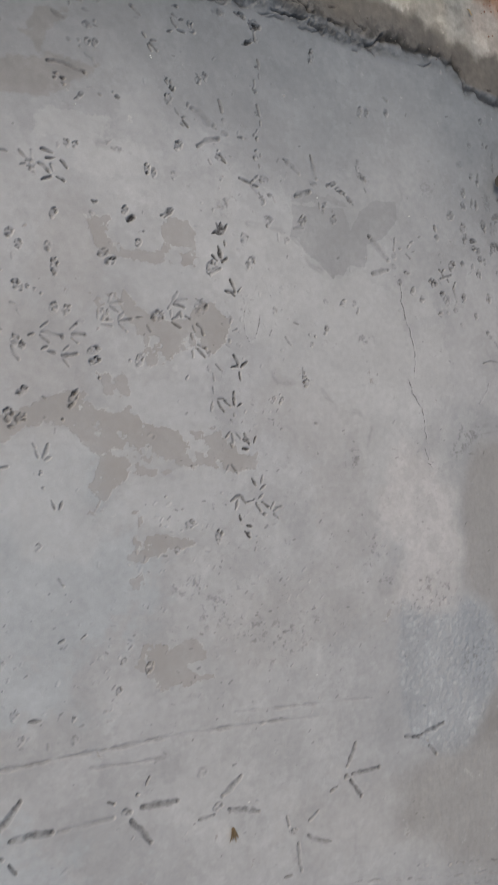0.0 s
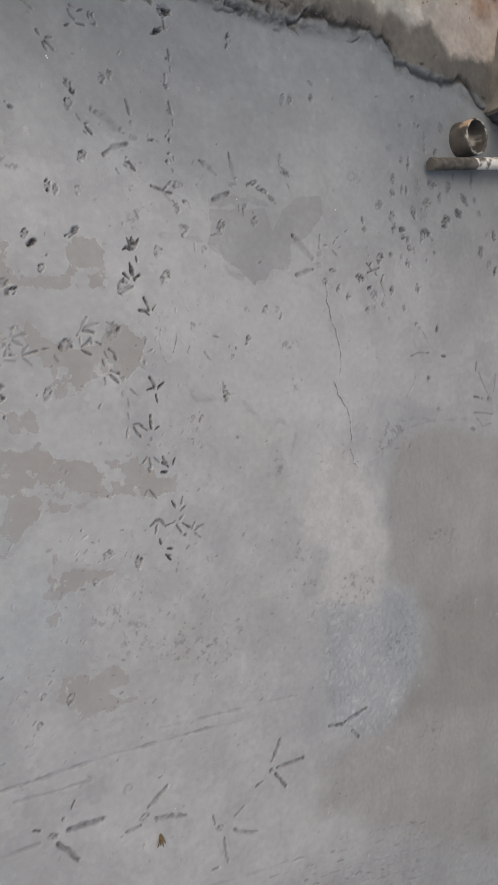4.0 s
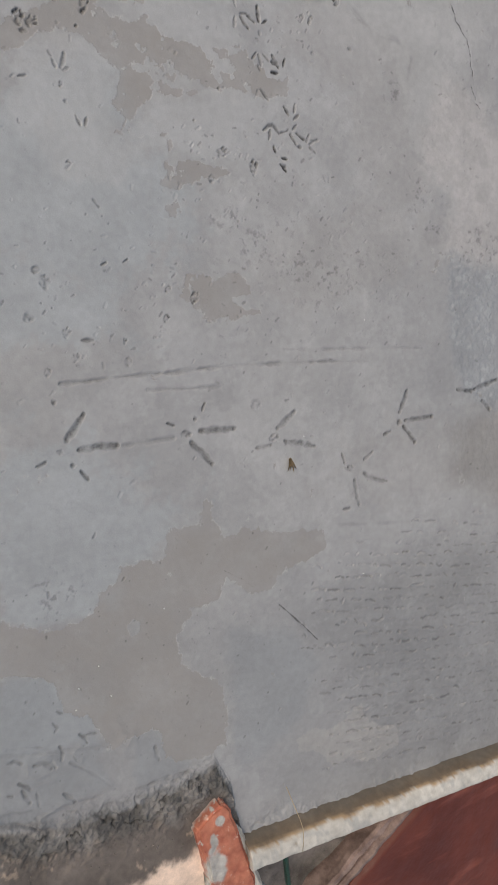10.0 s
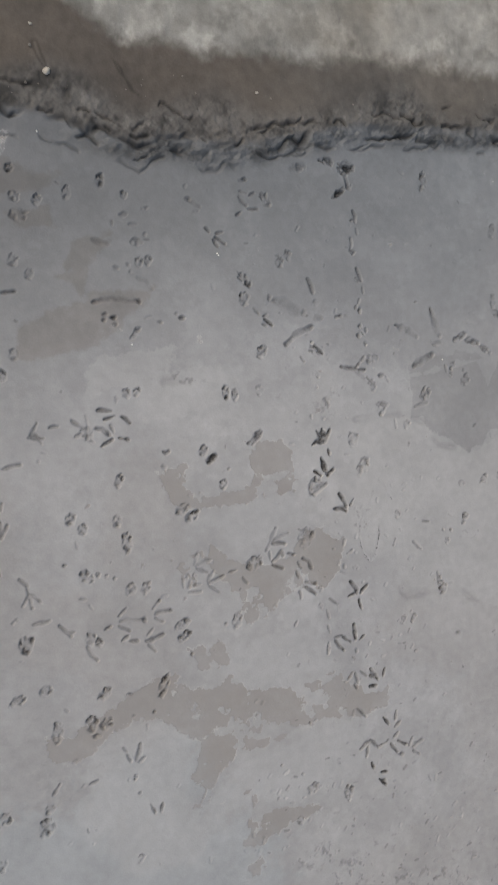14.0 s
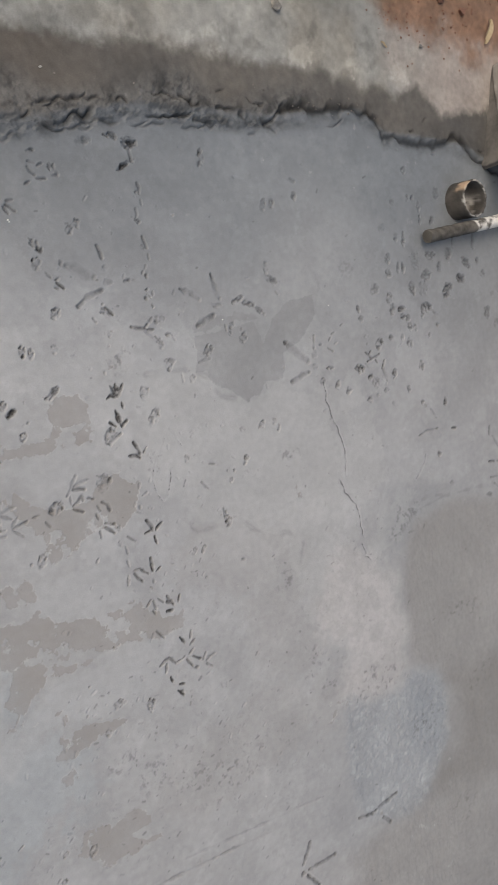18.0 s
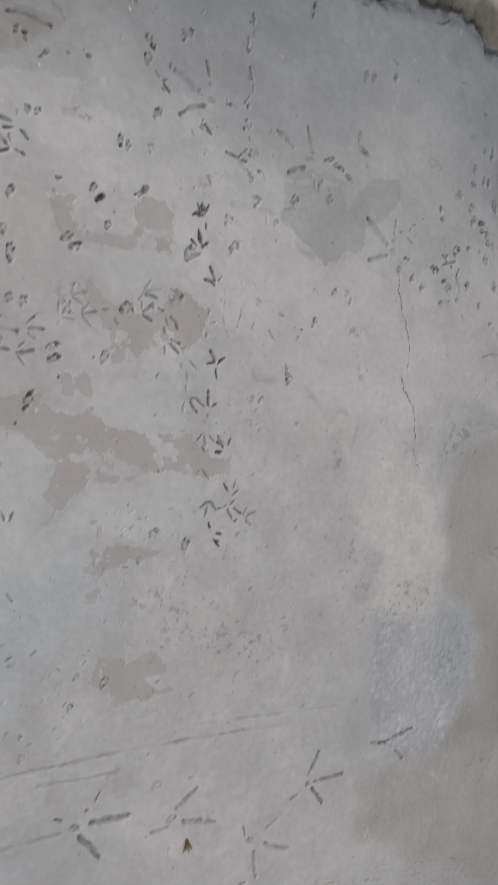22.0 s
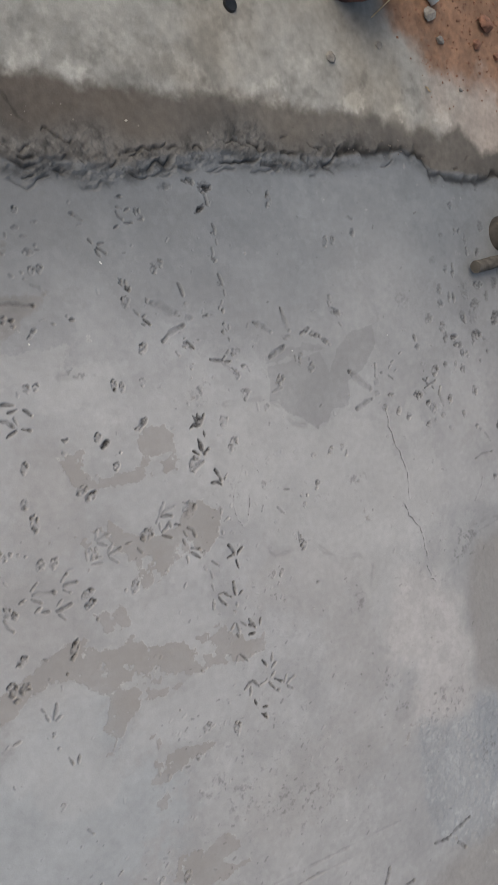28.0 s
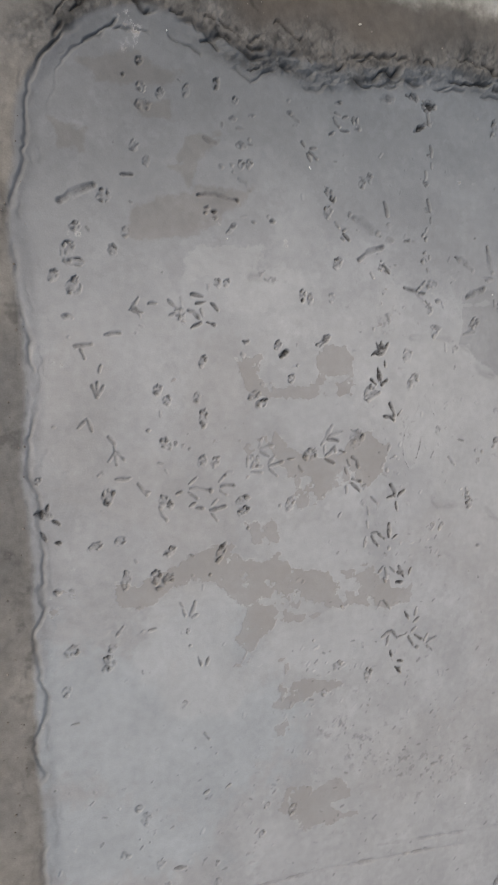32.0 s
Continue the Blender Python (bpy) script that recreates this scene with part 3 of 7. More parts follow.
claws(4, ((0.484, 0.248), (0.493, 0.256)), ((0.484, 0.232), (0.494, 0.219)))
paw(0.393, 0.261, 76, 0.021, 5, 0.8)
paw(0.405, 0.251, 75, 0.017, 5, 0.8)
paw(0.543, 0.253, 19, 0.028, 6.5, 0.6)
paw(0.545, 0.232, 24, 0.028, 7.5, 0.6)
paw(0.640, 0.239, 69, 0.031, 5.5, 0.6)
claws(4, ((0.387, 0.249), (0.391, 0.235), (0.399, 0.225)), ((0.357, 0.280), (0.367, 0.277)))
blot(0.620, 0.237, 0.0028, 0.0036, -1, 4)
paw(0.404, 0.168, 34, 0.026, 6.5, 0.6)
paw(0.502, 0.156, 65, 0.041, 7.5, 0.45)
paw(0.380, 0.125, 80, 0.028, 5.5, 0.8)
paw(0.401, 0.118, 39, 0.025, 5.5, 0.8)
paw(0.440, 0.020, 75, 0.010, 5, 0.8)
blot(0.385, 0.104, 0.0080, 0.0042, -4, 4)
blot(0.444, -0.008, 0.0025, 0.0026, -6, 5)
blot(0.448, 0.122, 0.0017, 0.0017, -3, 4)
blot(0.482, 0.119, 0.0017, 0.0026, -3, 5)
blot(0.556, 0.200, 0.0018, 0.0018, -2, 6)
claws(5, ((0.430, 0.062), (0.435, 0.049)), ((0.445, 0.048), (0.451, 0.063), (0.453, 0.072)), ((0.449, 0.044), (0.460, 0.049)), ((0.442, 0.161), (0.449, 0.157)), ((0.367, 0.030), (0.380, 0.032)))
claws(7, ((0.460, -0.031), (0.466, -0.047)), ((0.480, -0.035), (0.475, -0.048)))
claws(4, ((0.747, 0.208), (0.752, 0.215)), ((0.820, 0.243), (0.833, 0.231)), ((0.812, 0.224), (0.816, 0.209)), ((0.812, 0.194), (0.815, 0.182)))
paw(0.801, 0.233, 74, 0.013, 3, 0.8)
paw(0.856, 0.120, 74, 0.014, 3.5, 0.8)
claws(11, ((0.865, 0.186), (0.866, 0.159)))
claws(7.5, ((0.841, 0.167), (0.856, 0.155)), ((0.885, 0.162), (0.874, 0.156)), ((0.824, 0.164), (0.833, 0.151), (0.840, 0.144)))
claws(5, ((0.824, 0.170), (0.838, 0.171)), ((0.811, 0.163), (0.807, 0.145)))
blot(0.866, 0.137, 0.0033, 0.0049, -3, 4)
claws(6, ((0.853, 0.099), (0.843, 0.087)), ((0.859, 0.096), (0.863, 0.076)), ((0.856, 0.076), (0.860, 0.068)), ((0.870, 0.098), (0.882, 0.086)))
claws(10, ((0.891, 0.097), (0.898, 0.083), (0.904, 0.075)), ((0.921, 0.090), (0.916, 0.077)), ((0.887, 0.064), (0.902, 0.064)))
blot(0.896, 0.083, 0.0080, 0.0060, -4, 7)
claws(8, ((0.857, 0.030), (0.873, 0.011)))
claws(3, ((0.841, 0.013), (0.850, 0.028)))
claws(9, ((0.910, -0.001), (0.920, -0.016)))
claws(6, ((0.939, 0.005), (0.935, -0.010)), ((0.946, -0.016), (0.933, -0.025)), ((0.939, -0.036), (0.928, -0.045)))
claws(6.5, ((0.857, -0.047), (0.870, -0.039), (0.882, -0.038)), ((0.873, -0.047), (0.868, -0.066)), ((0.879, -0.035), (0.894, -0.053)), ((0.899, -0.052), (0.916, -0.048)))
claws(8, ((0.922, -0.056), (0.934, -0.074)), ((0.937, -0.053), (0.955, -0.064)))
claws(5, ((0.969, -0.054), (0.961, -0.069)), ((0.969, -0.073), (0.990, -0.064)), ((0.969, -0.080), (0.982, -0.091)))
blot(0.943, -0.080, 0.0071, 0.0041, -7, 5)
blot(0.901, -0.122, 0.0058, 0.0061, -7, 7)
claws(10, ((0.878, -0.079), (0.881, -0.090)), ((0.896, -0.102), (0.908, -0.105)), ((0.891, -0.114), (0.904, -0.128)))
paw(0.754, -0.092, 22, 0.025, 5.5, 0.8)
paw(0.825, -0.122, 74, 0.029, 7, 0.8)
paw(0.725, -0.143, 74, 0.020, 4.5, 0.8)
paw(0.810, -0.057, 74, 0.013, 3, 0.8)
paw(0.970, 0.173, 56, 0.019, 5.5, 0.6)
paw(0.993, 0.172, 56, 0.019, 5.5, 0.6)
paw(1.060, 0.222, 73, 0.019, 6.5, 0.8)
blot(0.698, -0.033, 0.0020, 0.0019, -6, 6)
blot(0.736, -0.060, 0.0042, 0.0019, -7, 3)
blot(0.760, 0.028, 0.0031, 0.0019, -5, 6)
blot(1.129, 0.346, 0.0065, 0.0052, 1, 6)
claws(4, ((1.054, 0.250), (1.056, 0.236)))
paw(1.084, 0.979, 74, 0.039, 6.5, 0.5)
paw(1.237, 0.888, 68, 0.032, 5.5, 0.5)
paw(1.260, 0.889, 68, 0.030, 5.5, 0.5)
paw(1.122, 0.637, 62, 0.017, 4, 0.8)
paw(1.117, 0.620, 62, 0.012, 4, 0.8)
paw(1.151, 0.607, 62, 0.025, 5.5, 0.8)
paw(0.953, 0.662, 63, 0.020, 3, 0.8)
paw(1.056, 0.589, 63, 0.033, 5.5, 0.6)
paw(0.958, 0.569, 69, 0.029, 4.5, 0.6)
paw(1.372, 0.486, 61, 0.022, 6.5, 0.8)
paw(1.010, 0.537, 63, 0.019, 3, 0.8)
blot(1.324, 0.943, 0.0050, 0.0159, 74, 3)
blot(1.328, 0.910, 0.0081, 0.0098, -1, 4)
blot(1.229, 0.753, 0.0061, 0.0145, -4, 4)
blot(1.243, 0.728, 0.0088, 0.0214, 68, 4.5)
blot(1.091, 0.682, 0.0126, 0.0070, -6, 3.5)
blot(1.146, 0.690, 0.0170, 0.0074, 23, 5.5)
blot(1.172, 0.680, 0.0060, 0.0207, 74, 5.5)
blot(1.201, 0.664, 0.0063, 0.0178, 62, 4.5)
blot(0.963, 0.631, 0.0076, 0.0045, -7, 5)
blot(1.267, 0.586, 0.0064, 0.0050, -7, 8)
blot(1.351, 0.552, 0.0086, 0.0104, -8, 2.5)
blot(1.350, 0.525, 0.0103, 0.0065, -8, 3)
blot(1.396, 0.515, 0.0142, 0.0040, -8, 6.5)
blot(1.418, 0.471, 0.0071, 0.0112, -24, 5)
blot(1.475, 0.743, 0.0255, 0.0185, -4, 1.6)
claws(8, ((1.082, 0.748), (1.085, 0.737)))
claws(5, ((1.085, 0.737), (1.092, 0.713), (1.099, 0.696)), ((1.011, 0.718), (1.030, 0.710), (1.049, 0.697)), wide=0.0062)
claws(6, ((1.038, 0.643), (1.053, 0.651), (1.079, 0.662)), wide=0.0055)
claws(6, ((1.002, 0.721), (1.008, 0.720)))
claws(3.5, ((1.250, 0.703), (1.257, 0.694)), ((1.105, 0.639), (1.108, 0.627)), ((1.031, 0.567), (1.058, 0.574)), ((0.914, 0.641), (0.927, 0.642)), ((0.985, 0.548), (0.987, 0.533)), ((0.973, 0.630), (0.978, 0.620)))
claws(5.5, ((1.274, 0.579), (1.304, 0.556), (1.331, 0.538)), wide=0.0068)
claws(6, ((1.353, 0.595), (1.351, 0.565)), wide=0.0045)
claws(6.5, ((1.277, 0.496), (1.304, 0.507), (1.330, 0.512)), wide=0.0052)
claws(4.5, ((1.439, 0.611), (1.447, 0.615)), ((1.409, 0.593), (1.419, 0.597)), ((1.399, 0.579), (1.404, 0.585)), ((1.416, 0.570), (1.424, 0.573)), ((1.368, 0.572), (1.375, 0.572)), ((1.395, 0.563), (1.411, 0.552)))
blot(1.697, 0.977, 0.0082, 0.0096, 1, 4)
blot(1.703, 0.909, 0.0062, 0.0097, -1, 4.5)
blot(1.720, 0.909, 0.0063, 0.0084, -1, 4.5)
blot(1.815, 0.926, 0.0117, 0.0143, -22, 4.5)
blot(1.646, 0.900, 0.0100, 0.0068, -1, 2.5)
blot(1.746, 0.860, 0.0043, 0.0142, -1, 4.5)
blot(1.791, 0.851, 0.0088, 0.0129, -2, 6.5)
blot(1.744, 0.888, 0.0064, 0.0141, -1, 2.5)
blot(1.608, 0.836, 0.0158, 0.0109, -2, 2)
blot(1.651, 0.814, 0.0081, 0.0138, -2, 4.5)
blot(1.679, 0.806, 0.0081, 0.0175, -9, 5.5)
blot(1.619, 0.763, 0.0108, 0.0130, -26, 4.5)
blot(1.617, 0.726, 0.0109, 0.0130, -26, 4.5)
blot(1.654, 0.738, 0.0061, 0.0126, -4, 3.5)
blot(1.672, 0.737, 0.0062, 0.0140, -4, 5)
blot(1.719, 0.755, 0.0170, 0.0256, -3, 2.5)
blot(1.778, 0.766, 0.0198, 0.0116, -3, 5.5)
blot(1.851, 0.769, 0.0123, 0.0180, -24, 4.5)
blot(1.871, 0.793, 0.0046, 0.0178, -2, 3.5)
blot(1.958, 0.802, 0.0073, 0.0212, -2, 3.5)
blot(1.925, 0.743, 0.0194, 0.0130, -24, 5.5)
blot(1.974, 0.745, 0.0074, 0.0107, -3, 4.5)
blot(1.811, 0.735, 0.0090, 0.0132, -4, 3.5)
blot(1.759, 0.717, 0.0208, 0.0127, 16, 4.5)
blot(1.900, 0.701, 0.0172, 0.0110, -25, 7.5)
blot(1.702, 0.685, 0.0127, 0.0171, 2, 5.5)
blot(1.741, 0.682, 0.0174, 0.0173, -5, 2.5)
blot(1.841, 0.674, 0.0150, 0.0206, -22, 6.5)
blot(1.997, 0.711, 0.0101, 0.0108, -4, 3.5)
blot(2.035, 0.654, 0.0078, 0.0094, -5, 2.5)
blot(2.073, 0.655, 0.0099, 0.0148, 14, 7.5)
blot(2.010, 0.605, 0.0152, 0.0196, -12, 5.5)
blot(2.050, 0.570, 0.0105, 0.0143, -6, 3.5)
blot(2.082, 0.550, 0.0067, 0.0145, -6, 9)
blot(2.132, 0.574, 0.0127, 0.0232, 13, 6.5)
blot(2.123, 0.549, 0.0069, 0.0130, -6, 7.5)
blot(1.565, 0.689, 0.0124, 0.0143, -27, 4.5)
blot(1.623, 0.635, 0.0100, 0.0173, -13, 4.5)
blot(1.659, 0.636, 0.0143, 0.0074, 8, 10)
blot(1.660, 0.618, 0.0113, 0.0084, 23, 9.5)
blot(1.680, 0.611, 0.0084, 0.0129, -6, 5.5)
blot(1.755, 0.634, 0.0220, 0.0117, -5, 6.5)
blot(1.737, 0.617, 0.0066, 0.0116, -6, 5.5)
blot(1.784, 0.618, 0.0067, 0.0059, -6, 3.5)
blot(1.685, 0.589, 0.0106, 0.0129, -6, 4.5)
blot(1.706, 0.584, 0.0081, 0.0129, 15, 5.5)
blot(1.793, 0.585, 0.0106, 0.0067, 14, 4.5)
blot(1.758, 0.560, 0.0045, 0.0073, -7, 5.5)
blot(1.502, 0.643, 0.0055, 0.0111, 9, 5.5)
blot(1.510, 0.622, 0.0095, 0.0081, -6, 3.5)
blot(1.564, 0.620, 0.0039, 0.0028, -6, 4)
blot(1.612, 0.566, 0.0102, 0.0084, -7, 4.5)
blot(1.654, 0.565, 0.0063, 0.0085, -7, 3.5)
blot(1.679, 0.547, 0.0127, 0.0144, -7, 5.5)
blot(1.526, 0.577, 0.0077, 0.0068, -7, 2.5)
blot(1.495, 0.501, 0.0166, 0.0101, -23, 7.5)
blot(1.530, 0.476, 0.0098, 0.0069, -9, 7.5)
blot(1.549, 0.462, 0.0158, 0.0140, -9, 3.5)
blot(1.619, 0.478, 0.0103, 0.0128, -8, 6.5)
blot(1.721, 0.484, 0.0097, 0.0126, 21, 5.5)
blot(1.584, 0.438, 0.0102, 0.0071, -9, 3)
blot(1.667, 0.429, 0.0064, 0.0102, -9, 4.5)
blot(1.552, 0.429, 0.0080, 0.0056, -10, 2.5)
blot(1.523, 0.422, 0.0125, 0.0081, 17, 5.5)
blot(1.454, 0.453, 0.0088, 0.0120, -32, 4.5)
blot(1.607, 0.401, 0.0083, 0.0057, -10, 3)
blot(1.716, 0.388, 0.0066, 0.0074, -10, 4.5)
blot(1.808, 0.375, 0.0059, 0.0122, -10, 8.5)
paw(1.613, 0.664, 60, 0.032, 5, 0.8)
paw(1.568, 0.555, 60, 0.032, 6.5, 0.8)
claws(8, ((1.518, 0.539), (1.529, 0.532), (1.538, 0.519)), ((1.529, 0.532), (1.536, 0.541)), ((1.524, 0.515), (1.566, 0.530)), ((1.550, 0.518), (1.557, 0.510)), ((1.582, 0.513), (1.574, 0.493)))
claws(4, ((1.576, 0.493), (1.589, 0.460)), wide=0.0055)
claws(3, ((1.514, 0.512), (1.526, 0.500)))
claws(5.5, ((1.696, 0.301), (1.724, 0.309), (1.770, 0.309)))
claws(3.5, ((1.748, 0.364), (1.768, 0.339)), ((1.719, 0.246), (1.712, 0.227), (1.693, 0.205), (1.677, 0.189)))
blot(1.838, 0.299, 0.0120, 0.0046, -11, 6)
blot(1.771, 0.237, 0.0094, 0.0077, -12, 5.5)
blot(1.818, 0.149, 0.0097, 0.0078, -13, 4.5)
blot(1.728, 0.377, 0.0067, 0.0045, -10, 3)
blot(2.029, 0.170, 0.0082, 0.0050, -12, 5)
blot(2.062, 0.168, 0.0139, 0.0083, -12, 5)
blot(1.981, 0.080, 0.0134, 0.0066, -14, 4)
claws(7, ((1.996, 0.280), (1.992, 0.255)), ((2.094, 0.241), (2.085, 0.192)), ((1.984, 0.177), (2.010, 0.173)))
claws(5, ((2.007, 0.250), (2.027, 0.218), (2.051, 0.188)), ((1.988, 0.129), (2.036, 0.126), (2.078, 0.120)), ((2.006, 0.108), (2.031, 0.085), (2.071, 0.092)))
paw(0.975, 0.373, 62, 0.019, 3.5, 0.8)
paw(1.082, 0.305, 62, 0.017, 3.5, 0.8)
paw(1.177, 0.412, 62, 0.023, 5, 0.8)
paw(1.214, 0.413, 62, 0.018, 2.5, 0.8)
paw(1.056, 0.234, 68, 0.017, 4.5, 0.6)
paw(1.066, 0.215, 68, 0.024, 7, 0.6)
claws(4, ((1.005, 0.316), (1.020, 0.300)), ((1.029, 0.352), (1.043, 0.349)))
blot(1.073, 0.329, 0.0044, 0.0036, -13, 4)
blot(1.091, 0.325, 0.0044, 0.0037, -13, 5)
blot(1.127, 0.346, 0.0061, 0.0062, -13, 6)
blot(1.122, 0.335, 0.0060, 0.0049, -13, 5)
blot(1.127, 0.411, 0.0090, 0.0061, -11, 3)
blot(1.226, 0.398, 0.0048, 0.0076, -11, 5)
blot(1.093, 0.123, 0.0062, 0.0038, -18, 4)
blot(0.993, 0.108, 0.0043, 0.0036, -19, 4)
paw(0.348, 0.988, 72, 0.016, 7, 0.8)
paw(0.351, 0.947, 72, 0.020, 4.5, 0.8)
paw(0.354, 0.920, 3, 0.026, 4.5, 0.8)
paw(0.384, 0.943, 72, 0.020, 4.5, 0.8)
paw(0.428, 0.952, 82, 0.023, 6, 0.6)
paw(0.483, 0.972, 77, 0.024, 6, 0.6)
paw(0.518, 0.950, 72, 0.015, 4.5, 0.8)
paw(0.339, 0.853, 72, 0.020, 4.5, 0.8)
paw(0.361, 0.832, 72, 0.018, 4, 0.8)
paw(0.289, 0.768, 72, 0.027, 5.5, 0.8)
paw(0.242, 0.715, 72, 0.022, 5, 0.8)
paw(0.325, 0.712, 72, 0.020, 4.5, 0.8)
paw(0.231, 0.679, 72, 0.029, 5.5, 0.8)
paw(0.240, 0.660, -1, 0.033, 5.5, 0.5)
paw(0.304, 0.683, 77, 0.022, 5.5, 0.8)
paw(0.208, 0.634, 72, 0.022, 4.5, 0.8)
paw(0.241, 0.619, 72, 0.033, 5.5, 0.8)
paw(0.294, 0.272, 72, 0.029, 6.5, 0.8)
paw(0.180, 0.305, 72, 0.015, 4, 0.8)
paw(0.273, 0.189, 22, 0.026, 7.5, 0.6)
paw(0.316, 0.195, 11, 0.023, 5.5, 0.8)
paw(0.327, 0.126, 77, 0.036, 5.5, 0.5)
paw(0.233, 0.113, 72, 0.016, 3, 0.8)
paw(0.233, 0.010, 32, 0.028, 5.5, 0.8)
paw(0.302, 0.007, 55, 0.019, 6.5, 0.8)
paw(0.295, -0.020, 72, 0.032, 6.5, 0.8)
paw(0.223, -0.059, 72, 0.020, 4.5, 0.8)
paw(0.363, -0.318, 72, 0.028, 4.5, 0.8)
blot(0.321, 0.963, 0.0037, 0.0034, 4, 5)
blot(0.229, 0.573, 0.0091, 0.0055, -3, 4)
blot(0.186, 0.249, 0.0130, 0.0077, -9, 7)
blot(0.211, 0.200, 0.0067, 0.0030, -10, 6.5)
blot(0.209, 0.116, 0.0058, 0.0060, -11, 5)
claws(6, ((0.219, 0.754), (0.245, 0.772), (0.273, 0.785)), wide=0.0052)
claws(6.5, ((0.318, 0.806), (0.337, 0.807)))
claws(5, ((0.348, 0.608), (0.336, 0.590)), ((0.343, 0.591), (0.352, 0.575)), ((0.333, 0.587), (0.354, 0.584)), ((0.368, 0.600), (0.378, 0.600)), ((0.240, 0.525), (0.268, 0.528)), ((0.250, 0.521), (0.257, 0.505)), ((0.292, 0.545), (0.316, 0.548)), ((0.283, 0.494), (0.281, 0.483)))
claws(6.5, ((0.269, 0.462), (0.277, 0.442)), ((0.288, 0.460), (0.277, 0.442)), ((0.278, 0.466), (0.277, 0.442)))
claws(4.5, ((0.246, 0.391), (0.256, 0.401)), ((0.261, 0.405), (0.269, 0.385)), ((0.296, 0.375), (0.307, 0.362)), ((0.309, 0.351), (0.297, 0.333)), ((0.309, 0.351), (0.323, 0.335)), ((0.306, 0.357), (0.310, 0.327)), ((0.309, 0.302), (0.334, 0.303)), ((0.348, 0.292), (0.363, 0.272)))
claws(8, ((0.174, 0.251), (0.195, 0.248)), ((0.196, 0.264), (0.193, 0.255)), ((0.184, 0.219), (0.192, 0.206)), ((0.204, 0.238), (0.213, 0.232)))
claws(4.5, ((0.321, 0.043), (0.310, 0.029)), ((0.231, -0.118), (0.243, -0.117)))
claws(7.5, ((0.401, -0.568), (0.384, -0.587), (0.362, -0.610)), ((0.383, -0.633), (0.417, -0.633), (0.460, -0.638)), ((0.381, -0.674), (0.394, -0.694)), ((0.300, -0.650), (0.318, -0.645)), wide=0.0055)
claws(7.5, ((0.659, -0.585), (0.651, -0.600)), ((0.569, -0.612), (0.584, -0.619)), ((0.642, -0.641), (0.682, -0.645), (0.722, -0.650)), ((0.620, -0.662), (0.640, -0.684), (0.660, -0.715)), wide=0.0055)
claws(6.5, ((0.878, -0.636), (0.856, -0.651), (0.830, -0.666)), ((0.847, -0.699), (0.884, -0.708), (0.924, -0.724)), ((0.773, -0.702), (0.809, -0.700)), wide=0.0055)
claws(8, ((1.206, -0.639), (1.195, -0.663), (1.181, -0.686)), ((1.197, -0.710), (1.238, -0.711), (1.283, -0.714)), ((1.191, -0.723), (1.208, -0.744), (1.225, -0.768)), ((1.128, -0.733), (1.149, -0.728)), wide=0.0052)
claws(5.5, ((1.090, -0.768), (1.063, -0.783)), ((0.999, -0.755), (1.005, -0.779)), ((1.061, -0.815), (1.086, -0.833), (1.129, -0.848)), ((1.031, -0.825), (1.035, -0.861), (1.040, -0.887)), ((0.993, -0.889), (1.013, -0.890)), wide=0.0046)
claws(8, ((1.491, -0.728), (1.465, -0.701)), ((1.435, -0.667), (1.515, -0.653)), ((1.375, -0.659), (1.425, -0.670)), wide=0.0050)
blot(0.460, -0.639, 0.0035, 0.0033, -10, 9)
blot(0.366, -0.660, 0.0055, 0.0043, -11, 4)
blot(0.347, -0.631, 0.0064, 0.0043, -11, 3)
blot(0.632, -0.614, 0.0052, 0.0058, -9, 5)
blot(0.610, -0.640, 0.0115, 0.0070, -10, 5)
blot(0.820, -0.685, 0.0118, 0.0100, -10, 4.5)
blot(0.783, -0.605, 0.0170, 0.0122, -9, 2)
blot(1.179, -0.711, 0.0108, 0.0083, -9, 5)
blot(1.020, -0.793, 0.0118, 0.0067, -11, 4.5)
blot(0.346, -0.297, 0.0101, 0.0079, -4, 5)
blot(0.324, -0.380, 0.0101, 0.0080, -5, 3.5)
blot(0.565, -0.440, 0.0036, 0.0033, -6, 4)
blot(0.348, -0.535, 0.0042, 0.0063, -9, 5)
blot(1.283, -0.714, 0.0038, 0.0028, -9, 9)
blot(1.225, -0.768, 0.0037, 0.0028, -10, 9)
paw(0.660, -0.371, 67, 0.025, 5.5, 0.8)
paw(0.594, -0.406, 67, 0.018, 5.5, 0.8)
paw(0.604, -0.349, 67, 0.016, 4.5, 0.8)
paw(0.390, -0.413, 67, 0.021, 3.5, 0.8)
paw(0.345, -0.480, 67, 0.019, 3.5, 0.8)
paw(0.504, -0.479, 67, 0.020, 3.5, 0.8)
paw(0.502, -0.441, 67, 0.013, 5.5, 0.8)
paw(0.402, -0.461, 67, 0.019, 3.5, 0.8)
paw(0.434, -0.117, 67, 0.016, 4, 0.8)
claws(6, ((0.417, -0.429), (0.439, -0.431)), ((0.474, -0.295), (0.483, -0.291)), ((0.517, -0.293), (0.526, -0.288)))
claws(4, ((0.425, 0.074), (0.431, 0.065)), ((0.473, -0.178), (0.482, -0.191)))
